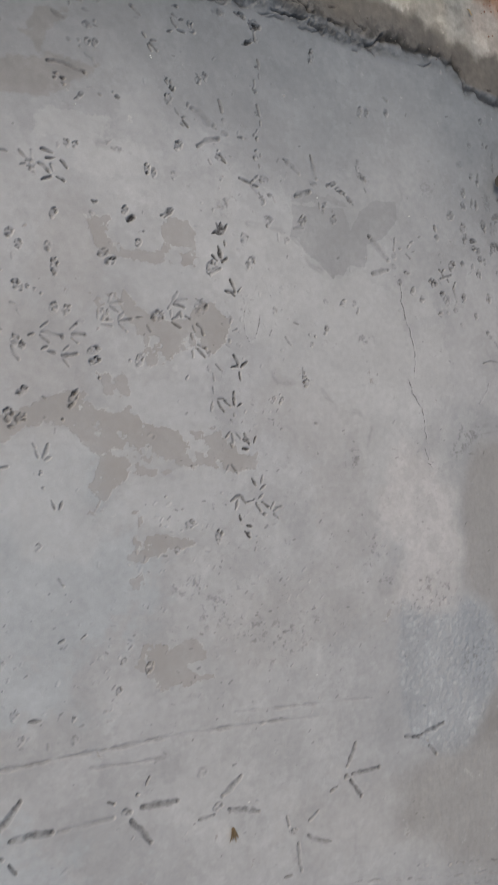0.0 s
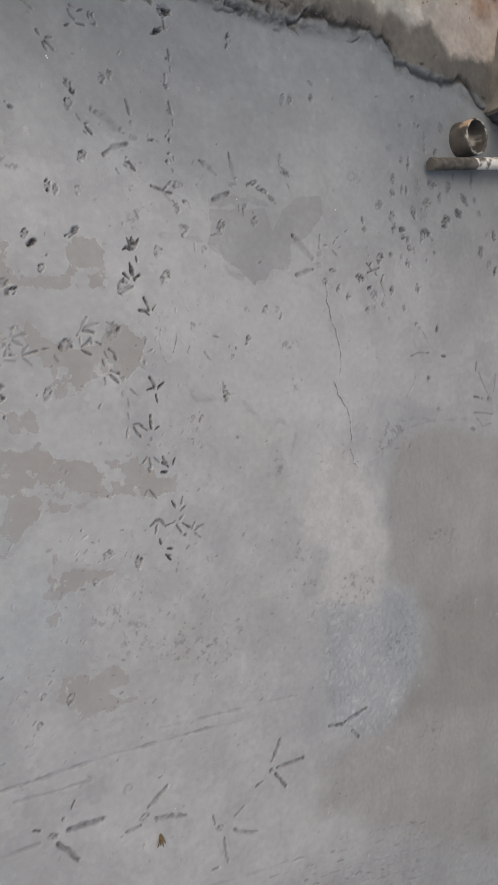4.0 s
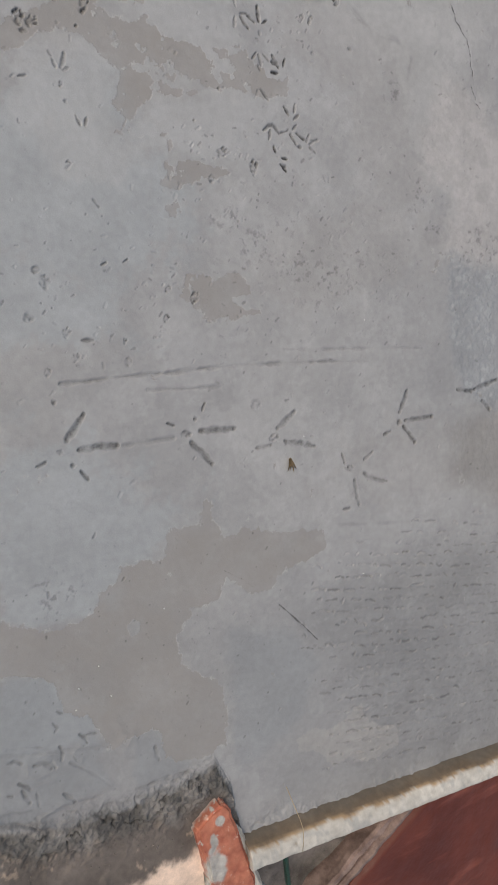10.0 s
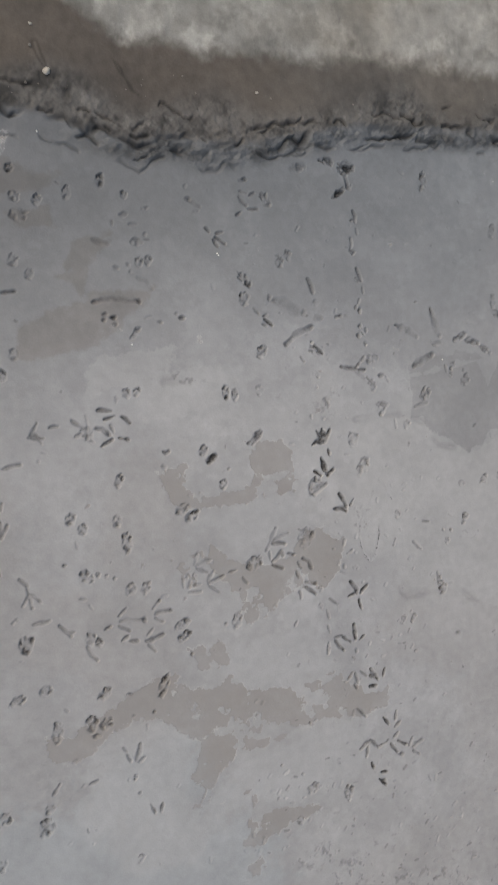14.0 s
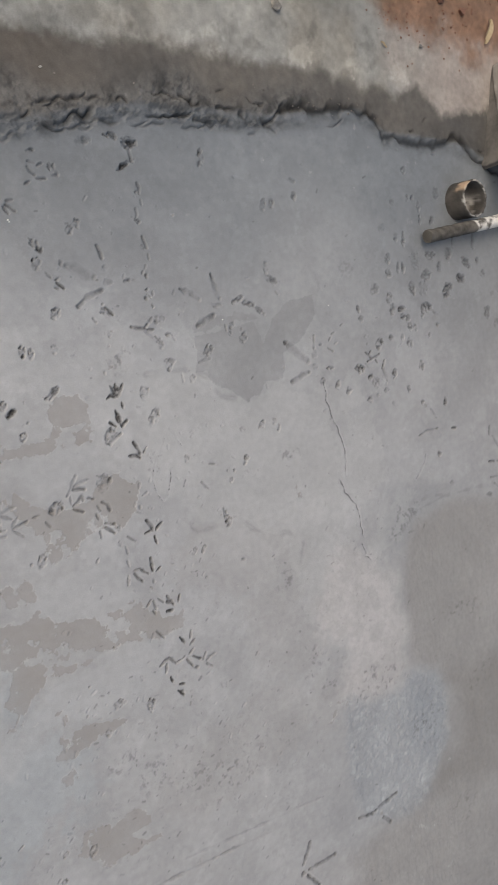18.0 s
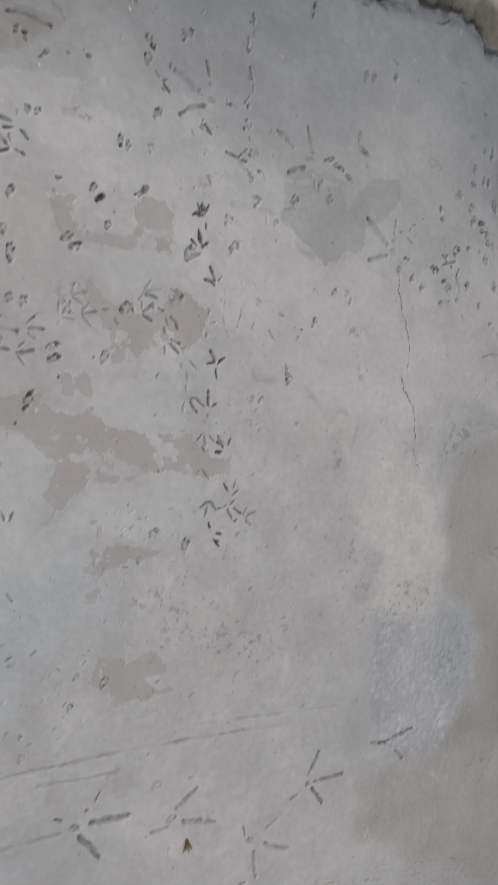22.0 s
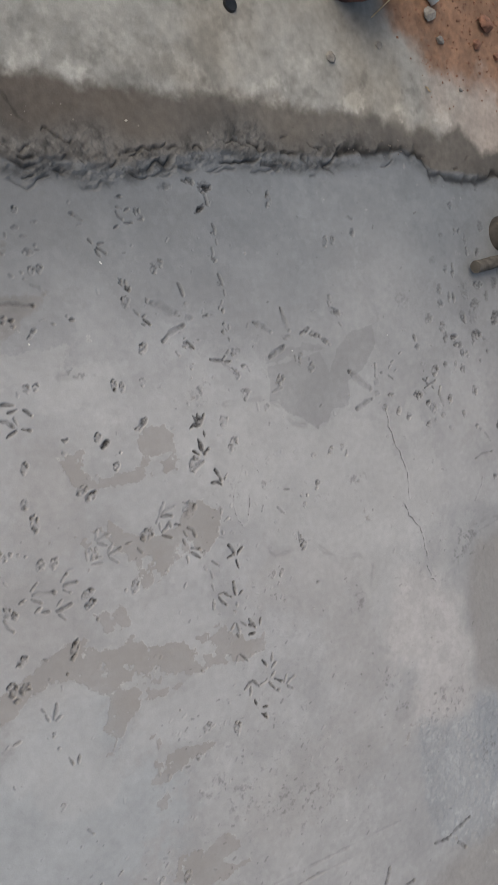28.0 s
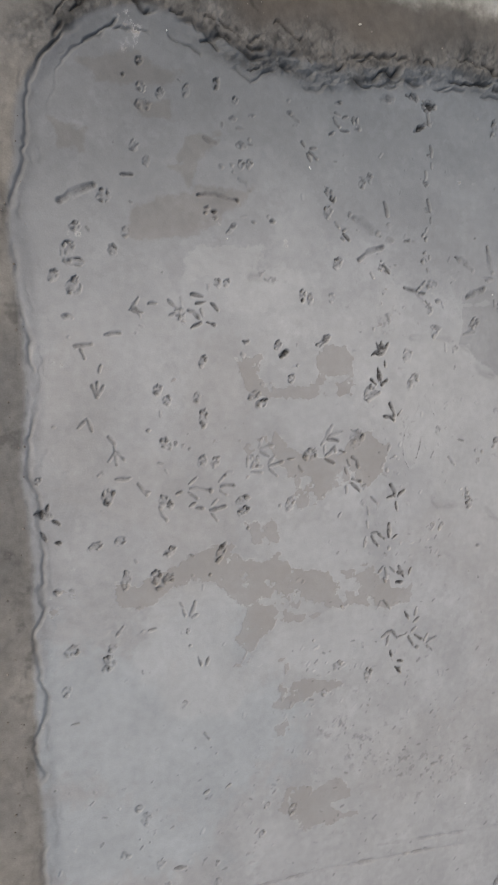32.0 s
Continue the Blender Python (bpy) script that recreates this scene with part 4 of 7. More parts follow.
# lines left by the trowel, and scratches
scratch(2, ((0.903, 0.387), (0.895, 0.370), (0.890, 0.347), (0.892, 0.328), (0.898, 0.311), (0.908, 0.295), (0.918, 0.303), (0.926, 0.321), (0.931, 0.339), (0.934, 0.358)))
scratch(2.5, ((0.941, 0.441), (0.951, 0.430), (0.957, 0.417), (0.965, 0.403)))
scratch(1, ((0.928, 0.424), (0.919, 0.408), (0.911, 0.392)))
groove(3.6, ((0.365, -0.504), (0.429, -0.507), (0.485, -0.507), (0.591, -0.513), (0.720, -0.516), (0.859, -0.528), (0.966, -0.537), (1.096, -0.552)))
groove(2.4, ((0.537, -0.540), (0.621, -0.550), (0.699, -0.556)))
groove(1.8, ((0.865, -0.498), (0.986, -0.511), (1.188, -0.531), (1.261, -0.541)))
groove(2, ((0.472, -0.640), (0.581, -0.645)))
scratch(6, ((0.786, -1.059), (0.809, -1.086), (0.845, -1.128), (0.891, -1.186)))
scratch(1, ((0.661, -0.950), (0.707, -0.984), (0.734, -1.010)))
groove(3, ((0.159, -1.186), (0.220, -1.208), (0.275, -1.222), (0.365, -1.250)))
groove(3, ((0.201, -1.343), (0.257, -1.348), (0.304, -1.348), (0.352, -1.350)))
groove(4, ((0.217, -1.229), (0.244, -1.237), (0.250, -1.250)))
pitted_spot(1.619, 0.088, 0.072, 0.045, 47)
pitted_spot(1.239, 0.330, 0.043, 0.026, -1)
pitted_spot(1.146, 0.307, 0.027, 0.017, -1)
pitted_spot(1.276, -0.178, 0.031, 0.025, 76)
pitted_spot(1.207, 0.041, 0.031, 0.023, 50)
pitted_spot(1.402, 0.113, 0.020, 0.014, 75)
pitted_spot(1.508, -0.312, 0.089, 0.033, -5)
pitted_spot(0.847, 0.597, 0.030, 0.024, 71)
pitted_spot(1.006, 0.545, 0.037, 0.011, -6)
pitted_spot(0.887, 0.383, 0.019, 0.011, 71)
pitted_spot(0.583, 0.659, 0.045, 0.014, -14)
pitted_spot(1.836, -0.224, 0.078, 0.037, -3)
pitted_spot(1.902, -0.453, 0.073, 0.044, 20)
pitted_spot(1.797, -0.827, 0.062, 0.048, 0)
pitted_spot(1.656, -0.515, 0.064, 0.085, 60)
pitted_spot(1.460, -0.288, 0.047, 0.032, 0)
pitted_spot(1.462, -0.325, 0.066, 0.035, 0)
pitted_spot(1.314, -0.254, 0.028, 0.039, 80)
pitted_spot(0.833, -0.274, 0.079, 0.039, 10)
pitted_spot(1.012, -0.357, 0.114, 0.049, 10)
pitted_spot(0.749, -0.219, 0.030, 0.050, 90)
pitted_spot(0.893, -0.314, 0.034, 0.045, 80)
groove(3.5, ((0.155, -1.186), (0.197, -1.204), (0.230, -1.212), (0.264, -1.219), (0.284, -1.224)))
groove(3.0, ((0.199, -1.340), (0.217, -1.337), (0.235, -1.337), (0.255, -1.341), (0.277, -1.345)))
groove(3.0, ((0.277, -1.345), (0.312, -1.348), (0.337, -1.349), (0.362, -1.349)))
groove(2.5, ((0.143, -1.333), (0.170, -1.340), (0.198, -1.349), (0.220, -1.353)))
groove(2.0, ((0.280, -1.253), (0.304, -1.277), (0.331, -1.306), (0.352, -1.335)))
groove(1.8, ((0.168, -1.179), (0.200, -1.187), (0.232, -1.199)))
groove(1.6, ((0.409, -1.369), (0.446, -1.371), (0.486, -1.377), (0.543, -1.379), (0.588, -1.368)))
claws(5, ((0.306, -1.201), (0.315, -1.212), (0.319, -1.225)), wide=0.0045)
claws(4, ((0.321, -1.207), (0.338, -1.211)), wide=0.003)
claws(5, ((0.264, -1.211), (0.268, -1.230), (0.265, -1.240)), wide=0.004)
claws(5, ((0.211, -1.231), (0.227, -1.232), (0.240, -1.241), (0.242, -1.250)), wide=0.004)
claws(4, ((0.163, -1.206), (0.177, -1.208), (0.188, -1.216)), wide=0.004)
claws(6, ((0.259, -1.314), (0.270, -1.325), (0.277, -1.341)), wide=0.006)
claws(5, ((0.178, -1.256), (0.190, -1.267), (0.196, -1.276)), wide=0.005)
claws(5, ((0.181, -1.273), (0.185, -1.287), (0.192, -1.304)), wide=0.005)
claws(4, ((0.153, -1.271), (0.162, -1.276)), wide=0.003)
claws(3, ((0.214, -1.097), (0.220, -1.097)), wide=0.003)
claws(4, ((0.268, -1.136), (0.278, -1.145)), wide=0.004)
claws(4, ((0.258, -1.159), (0.266, -1.172), (0.259, -1.177)), wide=0.004)
claws(3, ((0.207, -1.290), (0.208, -1.317)), wide=0.003)
claws(4, ((0.460, -1.293), (0.460, -1.314), (0.465, -1.326)), wide=0.004)
claws(3, ((0.426, -1.260), (0.429, -1.257)), wide=0.003)
claws(3, ((0.288, -1.243), (0.293, -1.253)), wide=0.003)
pitted_spot(0.305, -0.900, 0.045, 0.060, 0)
# where the skin of the cement has another colour
patch("beige", 0.03, (0.493, 0.170), (0.524, 0.169), (0.546, 0.141), (0.606, 0.138), (0.615, 0.142), (0.654, 0.113), (0.713, 0.105), (0.764, 0.111), (0.775, 0.101), (0.818, 0.108), (0.851, 0.091), (0.862, 0.071), (0.925, 0.056), (0.928, 0.016), (0.869, 0.016), (0.798, 0.027), (0.735, 0.025), (0.694, 0.034), (0.660, 0.033), (0.626, 0.051), (0.574, 0.062), (0.556, 0.052), (0.524, 0.077), (0.507, 0.100), (0.480, 0.110), (0.455, 0.118), (0.413, 0.106), (0.381, 0.086), (0.357, 0.068), (0.311, 0.068), (0.311, 0.117), (0.357, 0.118), (0.413, 0.140), (0.455, 0.150))
patch("beige", 0.02, (0.574, 0.058), (0.626, 0.045), (0.660, 0.028), (0.714, 0.023), (0.715, 0.013), (0.665, 0.006), (0.617, 0.006), (0.589, -0.014), (0.566, -0.039), (0.557, -0.056), (0.539, -0.077), (0.530, -0.061), (0.545, -0.032), (0.529, -0.008), (0.547, 0.021), (0.559, 0.049))
patch("beige", 0.025, (0.526, 0.509), (0.570, 0.517), (0.588, 0.506), (0.584, 0.484), (0.612, 0.462), (0.678, 0.460), (0.686, 0.482), (0.678, 0.520), (0.707, 0.533), (0.762, 0.538), (0.773, 0.497), (0.771, 0.481), (0.728, 0.480), (0.706, 0.465), (0.712, 0.444), (0.612, 0.437), (0.566, 0.443), (0.548, 0.460), (0.535, 0.484))
patch("beige", 0.02, (0.728, 0.469), (0.763, 0.477), (0.779, 0.464), (0.769, 0.445), (0.738, 0.445))
patch("beige", 0.025, (0.583, 0.372), (0.613, 0.384), (0.622, 0.357), (0.641, 0.347), (0.656, 0.338), (0.710, 0.332), (0.750, 0.336), (0.766, 0.352), (0.781, 0.371), (0.834, 0.372), (0.862, 0.334), (0.857, 0.310), (0.830, 0.286), (0.815, 0.262), (0.752, 0.258), (0.726, 0.247), (0.706, 0.240), (0.662, 0.224), (0.644, 0.241), (0.637, 0.286), (0.632, 0.306), (0.613, 0.315), (0.586, 0.302), (0.551, 0.295), (0.551, 0.347))
patch("beige", 0.03, (0.381, 0.482), (0.424, 0.491), (0.433, 0.469), (0.388, 0.462))
patch("beige", 0.03, (0.555, 0.203), (0.605, 0.206), (0.615, 0.174), (0.569, 0.171))
patch("beige", 0.02, (0.627, -0.059), (0.651, -0.062), (0.656, -0.086), (0.637, -0.109), (0.676, -0.109), (0.758, -0.118), (0.779, -0.131), (0.758, -0.143), (0.717, -0.146), (0.667, -0.148), (0.628, -0.161), (0.614, -0.150), (0.621, -0.128), (0.627, -0.096))
patch("beige", 0.02, (0.619, -0.197), (0.643, -0.182), (0.648, -0.220), (0.629, -0.226))
patch("beige", 0.022, (0.640, -0.327), (0.684, -0.327), (0.704, -0.345), (0.740, -0.333), (0.777, -0.341), (0.794, -0.374), (0.770, -0.374), (0.746, -0.376), (0.746, -0.391), (0.773, -0.401), (0.818, -0.401), (0.817, -0.424), (0.763, -0.417), (0.701, -0.426), (0.665, -0.423), (0.645, -0.389), (0.625, -0.357))
patch("umber", 0.03, (0.419, 0.825), (0.431, 0.863), (0.468, 0.887), (0.493, 0.882), (0.460, 0.861), (0.443, 0.842), (0.435, 0.826))
patch("umber", 0.04, (0.327, 0.761), (0.404, 0.778), (0.452, 0.799), (0.554, 0.805), (0.537, 0.781), (0.485, 0.752), (0.436, 0.723), (0.372, 0.708), (0.327, 0.705))
patch("umber", 0.03, (0.392, 0.827), (0.443, 0.841), (0.445, 0.828), (0.436, 0.788), (0.423, 0.819))
patch("umber", 0.03, (0.200, 0.881), (0.269, 0.876), (0.262, 0.831), (0.214, 0.838))
patch("umber", 0.03, (0.408, 0.842), (0.440, 0.884), (0.490, 0.891), (0.469, 0.867), (0.418, 0.831))
patch("umber", 0.03, (0.336, 0.923), (0.403, 0.938), (0.411, 0.901), (0.353, 0.898))
patch("umber", 0.04, (0.240, 0.975), (0.358, 0.998), (0.424, 0.981), (0.394, 0.953), (0.282, 0.949))
patch("beige", 0.035, (0.134, -0.904), (0.191, -0.927), (0.260, -0.961), (0.303, -0.968), (0.372, -0.966), (0.389, -0.924), (0.425, -0.922), (0.436, -0.883), (0.528, -0.890), (0.547, -0.839), (0.613, -0.837), (0.638, -0.793), (0.650, -0.846), (0.676, -0.877), (0.719, -0.872), (0.820, -0.899), (0.931, -0.920), (0.931, -0.968), (0.874, -0.983), (0.811, -0.984), (0.777, -1.022), (0.733, -1.016), (0.666, -0.971), (0.634, -1.007), (0.579, -1.017), (0.546, -1.071), (0.551, -1.137), (0.626, -1.204), (0.636, -1.249), (0.631, -1.358), (0.552, -1.367), (0.475, -1.328), (0.420, -1.246), (0.368, -1.263), (0.318, -1.192), (0.267, -1.147), (0.265, -1.080), (0.216, -1.044), (0.119, -1.004))
patch("sand", 0.03, (0.810, -1.417), (0.868, -1.410), (0.917, -1.430), (1.008, -1.395), (1.021, -1.455), (1.111, -1.506), (1.117, -1.558), (1.013, -1.563), (0.961, -1.533), (0.908, -1.534), (0.863, -1.468), (0.815, -1.441))
patch("cool", 0.05, (0.210, -0.805), (0.348, -0.807), (0.437, -0.877), (0.420, -0.920), (0.387, -0.923), (0.370, -0.965), (0.303, -0.966), (0.250, -0.954), (0.192, -0.922))
patch("steel", 0.06, (0.654, -1.079), (0.827, -1.148), (0.882, -1.252), (0.840, -1.354), (0.771, -1.401), (0.643, -1.449), (0.650, -1.254))
patch("dark", 0.02, (1.025, 0.624), (1.086, 0.628), (1.183, 0.642), (1.202, 0.595), (1.234, 0.646), (1.287, 0.679), (1.356, 0.689), (1.369, 0.643), (1.312, 0.586), (1.258, 0.563), (1.248, 0.510), (1.205, 0.509), (1.178, 0.476), (1.145, 0.469), (1.098, 0.505), (1.060, 0.522), (1.045, 0.546), (1.019, 0.547))
patch("dark", 0.04, (1.026, 0.648), (1.184, 0.667), (1.191, 0.648), (1.086, 0.634), (1.025, 0.627))
patch("chalk", 0.03, (0.905, 0.553), (0.982, 0.560), (1.046, 0.538), (1.079, 0.490), (1.166, 0.475), (1.239, 0.498), (1.276, 0.475), (1.354, 0.457), (1.364, 0.400), (1.393, 0.317), (1.371, 0.229), (1.350, 0.143), (1.349, 0.086), (1.271, 0.058), (1.253, 0.113), (1.235, 0.147), (1.145, 0.191), (1.111, 0.216), (1.044, 0.223), (0.987, 0.236), (0.972, 0.260), (0.964, 0.297), (0.903, 0.305), (0.874, 0.376), (0.889, 0.464))
patch("chalk", 0.05, (1.115, 0.294), (1.195, 0.301), (1.285, 0.239), (1.338, 0.128), (1.363, 0.050), (1.310, -0.048), (1.281, -0.109), (1.237, -0.050), (1.286, 0.031), (1.251, 0.139), (1.178, 0.200))
patch("pale", 0.1, (1.336, 0.058), (1.405, 0.073), (1.486, 0.026), (1.562, -0.028), (1.582, -0.112), (1.602, -0.198), (1.596, -0.309), (1.567, -0.354), (1.499, -0.365), (1.427, -0.349), (1.363, -0.306), (1.348, -0.254), (1.379, -0.236), (1.370, -0.169), (1.323, -0.151), (1.298, -0.177), (1.280, -0.094), (1.314, -0.021))
patch("blue", 0.05, (1.370, -0.324), (1.457, -0.362), (1.565, -0.364), (1.616, -0.333), (1.692, -0.373), (1.736, -0.460), (1.738, -0.573), (1.678, -0.667), (1.628, -0.728), (1.558, -0.742), (1.488, -0.720), (1.409, -0.663), (1.362, -0.594), (1.350, -0.516), (1.350, -0.391))
patch("navy", 0.1, (1.592, -0.340), (1.684, -0.378), (1.728, -0.465), (1.730, -0.570), (1.668, -0.618), (1.596, -0.540), (1.578, -0.432))
patch("slate", 0.06, (1.573, 0.181), (1.672, 0.190), (1.769, 0.139), (1.708, 0.093), (1.654, 0.068), (1.626, 0.030), (1.556, 0.005), (1.529, 0.073))
patch("brown", 0.07, (1.656, 0.080), (1.737, 0.085), (1.800, 0.106), (1.897, 0.084), (2.116, 0.041), (3.071, -0.190), (2.908, -1.784), (1.775, -1.143), (1.504, -0.915), (1.398, -0.736), (1.530, -0.744), (1.634, -0.766), (1.713, -0.738), (1.793, -0.635), (1.820, -0.540), (1.792, -0.466), (1.706, -0.367), (1.601, -0.311), (1.606, -0.200), (1.597, -0.086), (1.626, 0.030))
patch("brown", 0.12, (1.434, -0.732), (1.597, -0.719), (1.725, -0.655), (1.980, -0.689), (2.631, -0.814), (2.582, -1.443), (1.682, -1.086), (1.497, -0.995), (1.356, -0.877), (1.354, -0.762))
patch("bright", 0.05, (0.615, 0.183), (0.752, 0.211), (0.805, 0.181), (0.828, 0.112), (0.764, 0.113), (0.713, 0.106), (0.654, 0.115), (0.615, 0.147))
patch("bright", 0.06, (0.405, 0.094), (0.463, 0.111), (0.507, 0.094), (0.524, 0.059), (0.544, 0.026), (0.528, -0.012), (0.543, -0.081), (0.617, -0.003), (0.735, 0.015), (0.841, 0.012), (0.887, -0.030), (0.843, -0.095), (0.716, -0.108), (0.637, -0.061), (0.562, -0.097), (0.526, -0.154), (0.406, -0.127), (0.342, -0.025), (0.357, 0.048))
patch("bright", 0.05, (0.575, 0.426), (0.708, 0.437), (0.769, 0.434), (0.781, 0.385), (0.655, 0.363), (0.631, 0.389), (0.567, 0.391))
patch("bright", 0.03, (0.560, 0.649), (0.637, 0.664), (0.700, 0.675), (0.686, 0.646), (0.610, 0.625), (0.573, 0.625))
patch("umbra", 0.1, (1.757, -0.404), (2.012, -0.404), (2.336, -0.441), (2.292, -0.893), (1.967, -0.802), (1.640, -0.713), (1.726, -0.564))
stain("chalk", 1.574, 0.092, 0.127, 0.049, 36)
stain("chalk", 1.308, 0.100, 0.121, 0.041, -44)
stain("chalk", 1.167, 0.198, 0.101, 0.030, -27)
stain("warm", 0.234, 0.451, 0.065, 0.038, 84)
stain("warm", 0.247, 0.357, 0.047, 0.028, 79)
stain("chalk", 0.958, 0.499, 0.076, 0.048, -52)
stain("chalk", 1.029, 0.393, 0.100, 0.069, -52)
stain("chalk", 1.129, 0.297, 0.124, 0.057, -20)
stain("chalk", 1.245, 0.209, 0.105, 0.064, -51)
stain("chalk", 1.291, 0.072, 0.088, 0.057, -64)
stain("chalk", 1.328, -0.055, 0.091, 0.070, -64)
stain("chalk", 1.238, 0.388, 0.110, 0.055, -10)
stain("chalk", 1.476, 0.293, 0.104, 0.077, -76)
stain("chalk", 1.394, 0.432, 0.128, 0.043, 6)
stain("chalk", 0.596, 0.623, 0.090, 0.023, 16)
stain("chalk", 0.492, 0.676, 0.070, 0.026, 14)
stain("chalk", 0.846, 0.580, 0.064, 0.028, 78)
stain("warm", 1.093, 0.123, 0.210, 0.084, -15)
stain("warm", 1.196, -0.077, 0.154, 0.104, -54)
stain("warm", 0.459, 0.226, 0.139, 0.067, 80)
stain("warm", 0.492, 0.441, 0.122, 0.070, 80)
stain("warm", 1.088, -0.307, 0.261, 0.104, 9)
stain("cool", 0.469, -0.004, 0.125, 0.069, -2)
stain("cool", 0.458, -0.211, 0.189, 0.126, 14)
stain("cool", 0.348, -0.134, 0.241, 0.141, -0)
stain("cool", 0.295, -0.334, 0.225, 0.085, -14)
stain("warm", 0.243, 0.432, 0.112, 0.055, 84)
stain("warm", 0.359, 0.284, 0.148, 0.055, -3)
stain("chalk", 0.591, 0.643, 0.081, 0.028, 7)
stain("cool", 0.318, -0.760, 0.232, 0.150, -12)
stain("cool", 0.323, -0.874, 0.139, 0.066, -14)
stain("cool", 0.238, -1.139, 0.128, 0.075, -20)
stain("warm", 1.182, -0.814, 0.233, 0.100, -10)

patch("steel", 0.025, (0.147, -1.040), (0.188, -1.052), (0.241, -1.065), (0.252, -1.106), (0.280, -1.153), (0.336, -1.180), (0.337, -1.265), (0.364, -1.343), (0.289, -1.338), (0.198, -1.348), (0.102, -1.317))
patch("steel", 0.025, (0.416, -1.249), (0.448, -1.251), (0.463, -1.294), (0.493, -1.327), (0.544, -1.368), (0.412, -1.370), (0.400, -1.338))
patch("film", 0.025, (0.585, -1.060), (0.602, -1.033), (0.670, -1.105), (0.679, -1.148), (0.634, -1.167), (0.592, -1.167), (0.570, -1.127))
patch("film", 0.025, (0.434, -1.262), (0.455, -1.250), (0.473, -1.263), (0.472, -1.316), (0.427, -1.364), (0.406, -1.329))
patch("film", 0.03, (0.189, -1.046), (0.250, -1.066), (0.268, -1.090), (0.283, -1.143), (0.336, -1.175), (0.343, -1.252), (0.314, -1.330), (0.212, -1.312), (0.151, -1.285))
patch("film", 0.012, (0.435, -1.010), (0.447, -1.002), (0.458, -1.012), (0.456, -1.029), (0.438, -1.030))
patch("steel", 0.04, (0.189, -1.046), (0.250, -1.066), (0.268, -1.090), (0.283, -1.143), (0.336, -1.175), (0.343, -1.252), (0.314, -1.330), (0.212, -1.312), (0.151, -1.285))
patch("steel", 0.05, (0.418, -1.243), (0.480, -1.259), (0.499, -1.367), (0.419, -1.374))
# rims of the sheets in which the cement was laid
seam((0.964, 0.266), (0.969, 0.226), (0.984, 0.212), (1.060, 0.213), (1.099, 0.210), (1.135, 0.180), (1.173, 0.161), (1.230, 0.152), (1.269, 0.114), (1.254, 0.068))
seam((1.529, 0.014), (1.551, 0.044), (1.617, 0.065), (1.663, 0.103), (1.783, 0.118), (1.997, 0.111))
seam((0.905, 0.558), (0.990, 0.557), (1.046, 0.538), (1.079, 0.490), (1.148, 0.473))
seam((1.666, 0.104), (1.676, 0.125), (1.721, 0.132), (1.773, 0.123))
seam((0.555, 0.653), (0.610, 0.656), (0.695, 0.674))
seam((0.939, -0.913), (1.055, -0.940), (1.250, -0.976))

# the crack across the middle
def crack(*points):
    rnd = random.Random(3)
    fine = [points[0]]
    for (ax, ay), (bx, by) in zip(points, points[1:]):
        for k in (1, 2, 3):
            fine.append((ax + (bx - ax) * k / 3 + rnd.gauss(0, 0.0026), ay + (by - ay) * k / 3))
    points = fine
    xs, ys = [p[0] for p in points], [p[1] for p in points]
    win = window(min(xs) - 0.02, max(xs) + 0.02, min(ys) - 0.02, max(ys) + 0.02)
    d, way, run = along(win, points)
    d = np.abs(d + 0.0009 * vnoise(X[win], Y[win], 0.009, 12))
    HAIR[win] = np.maximum(HAIR[win], np.clip(1 - d / 0.010, 0, 1) * np.clip(0.86 + 1.2 * np.sin(math.pi * way / run), 0, 1))
    stamp("crack", win, np.clip(1.3 * (1 - d / 0.0035), 0, 1), 0.0012, 0.05)


crack((1.371, 0.494), (1.378, 0.439), (1.396, 0.384), (1.415, 0.341), (1.424, 0.299), (1.423, 0.249))
crack((1.399, 0.243), (1.413, 0.207), (1.438, 0.177), (1.452, 0.154), (1.457, 0.110), (1.467, 0.080))
crack((1.457, 0.066), (1.470, 0.028), (1.487, 0.014))

# pits and nicks scattered over the skin
rnd = random.Random(11)
NICKS = np.zeros_like(X)
for k in range(11000):
    x, y = rnd.uniform(0.2, 2.0), rnd.uniform(-1.55, 1.0)
    chance = 0.03 + 0.85 * math.exp(-((x - 0.95) / 0.33) ** 2 - ((y + 0.3) / 0.26) ** 2) + 0.12 * math.exp(-((x - 1.3) / 0.5) ** 2 - ((y + 1.2) / 0.3) ** 2) + 0.30 * math.exp(-((x - 0.9) / 0.12) ** 2 - ((y - 0.4) / 0.5) ** 2) + 0.35 * math.exp(-((x - 1.45) / 0.14) ** 2 - ((y + 0.05) / 0.35) ** 2) + 0.3 * math.exp(-((x - 0.45) / 0.25) ** 2 - ((y + 0.35) / 0.2) ** 2)
    if rnd.random() > chance:
        continue
    big = rnd.random() ** 2
    a, run, wide = rnd.gauss(0.45, 0.6), 0.0010 + 0.008 * big, rnd.uniform(0.0011, 0.0024) + 0.0012 * big
    win = window(x - 0.018, x + 0.018, y - 0.018, y + 0.018)
    d, way, total = along(win, ((x, y), (x + run * math.cos(a), y + run * math.sin(a))))
    d = d + 0.0009 * vnoise(X[win], Y[win], 0.005, 31)
    deep = rnd.uniform(0.0004, 0.0013)
    stamp("", win, np.clip(1.1 - (d / wide) ** 2, 0, 1), deep, rnd.choice((0.06, 0.10, 0.16, 0.24, 0.42)))
    NICKS[win] = np.maximum(NICKS[win], 0.10 * deep * np.exp(-((d - 1.7 * wide) / wide) ** 2))

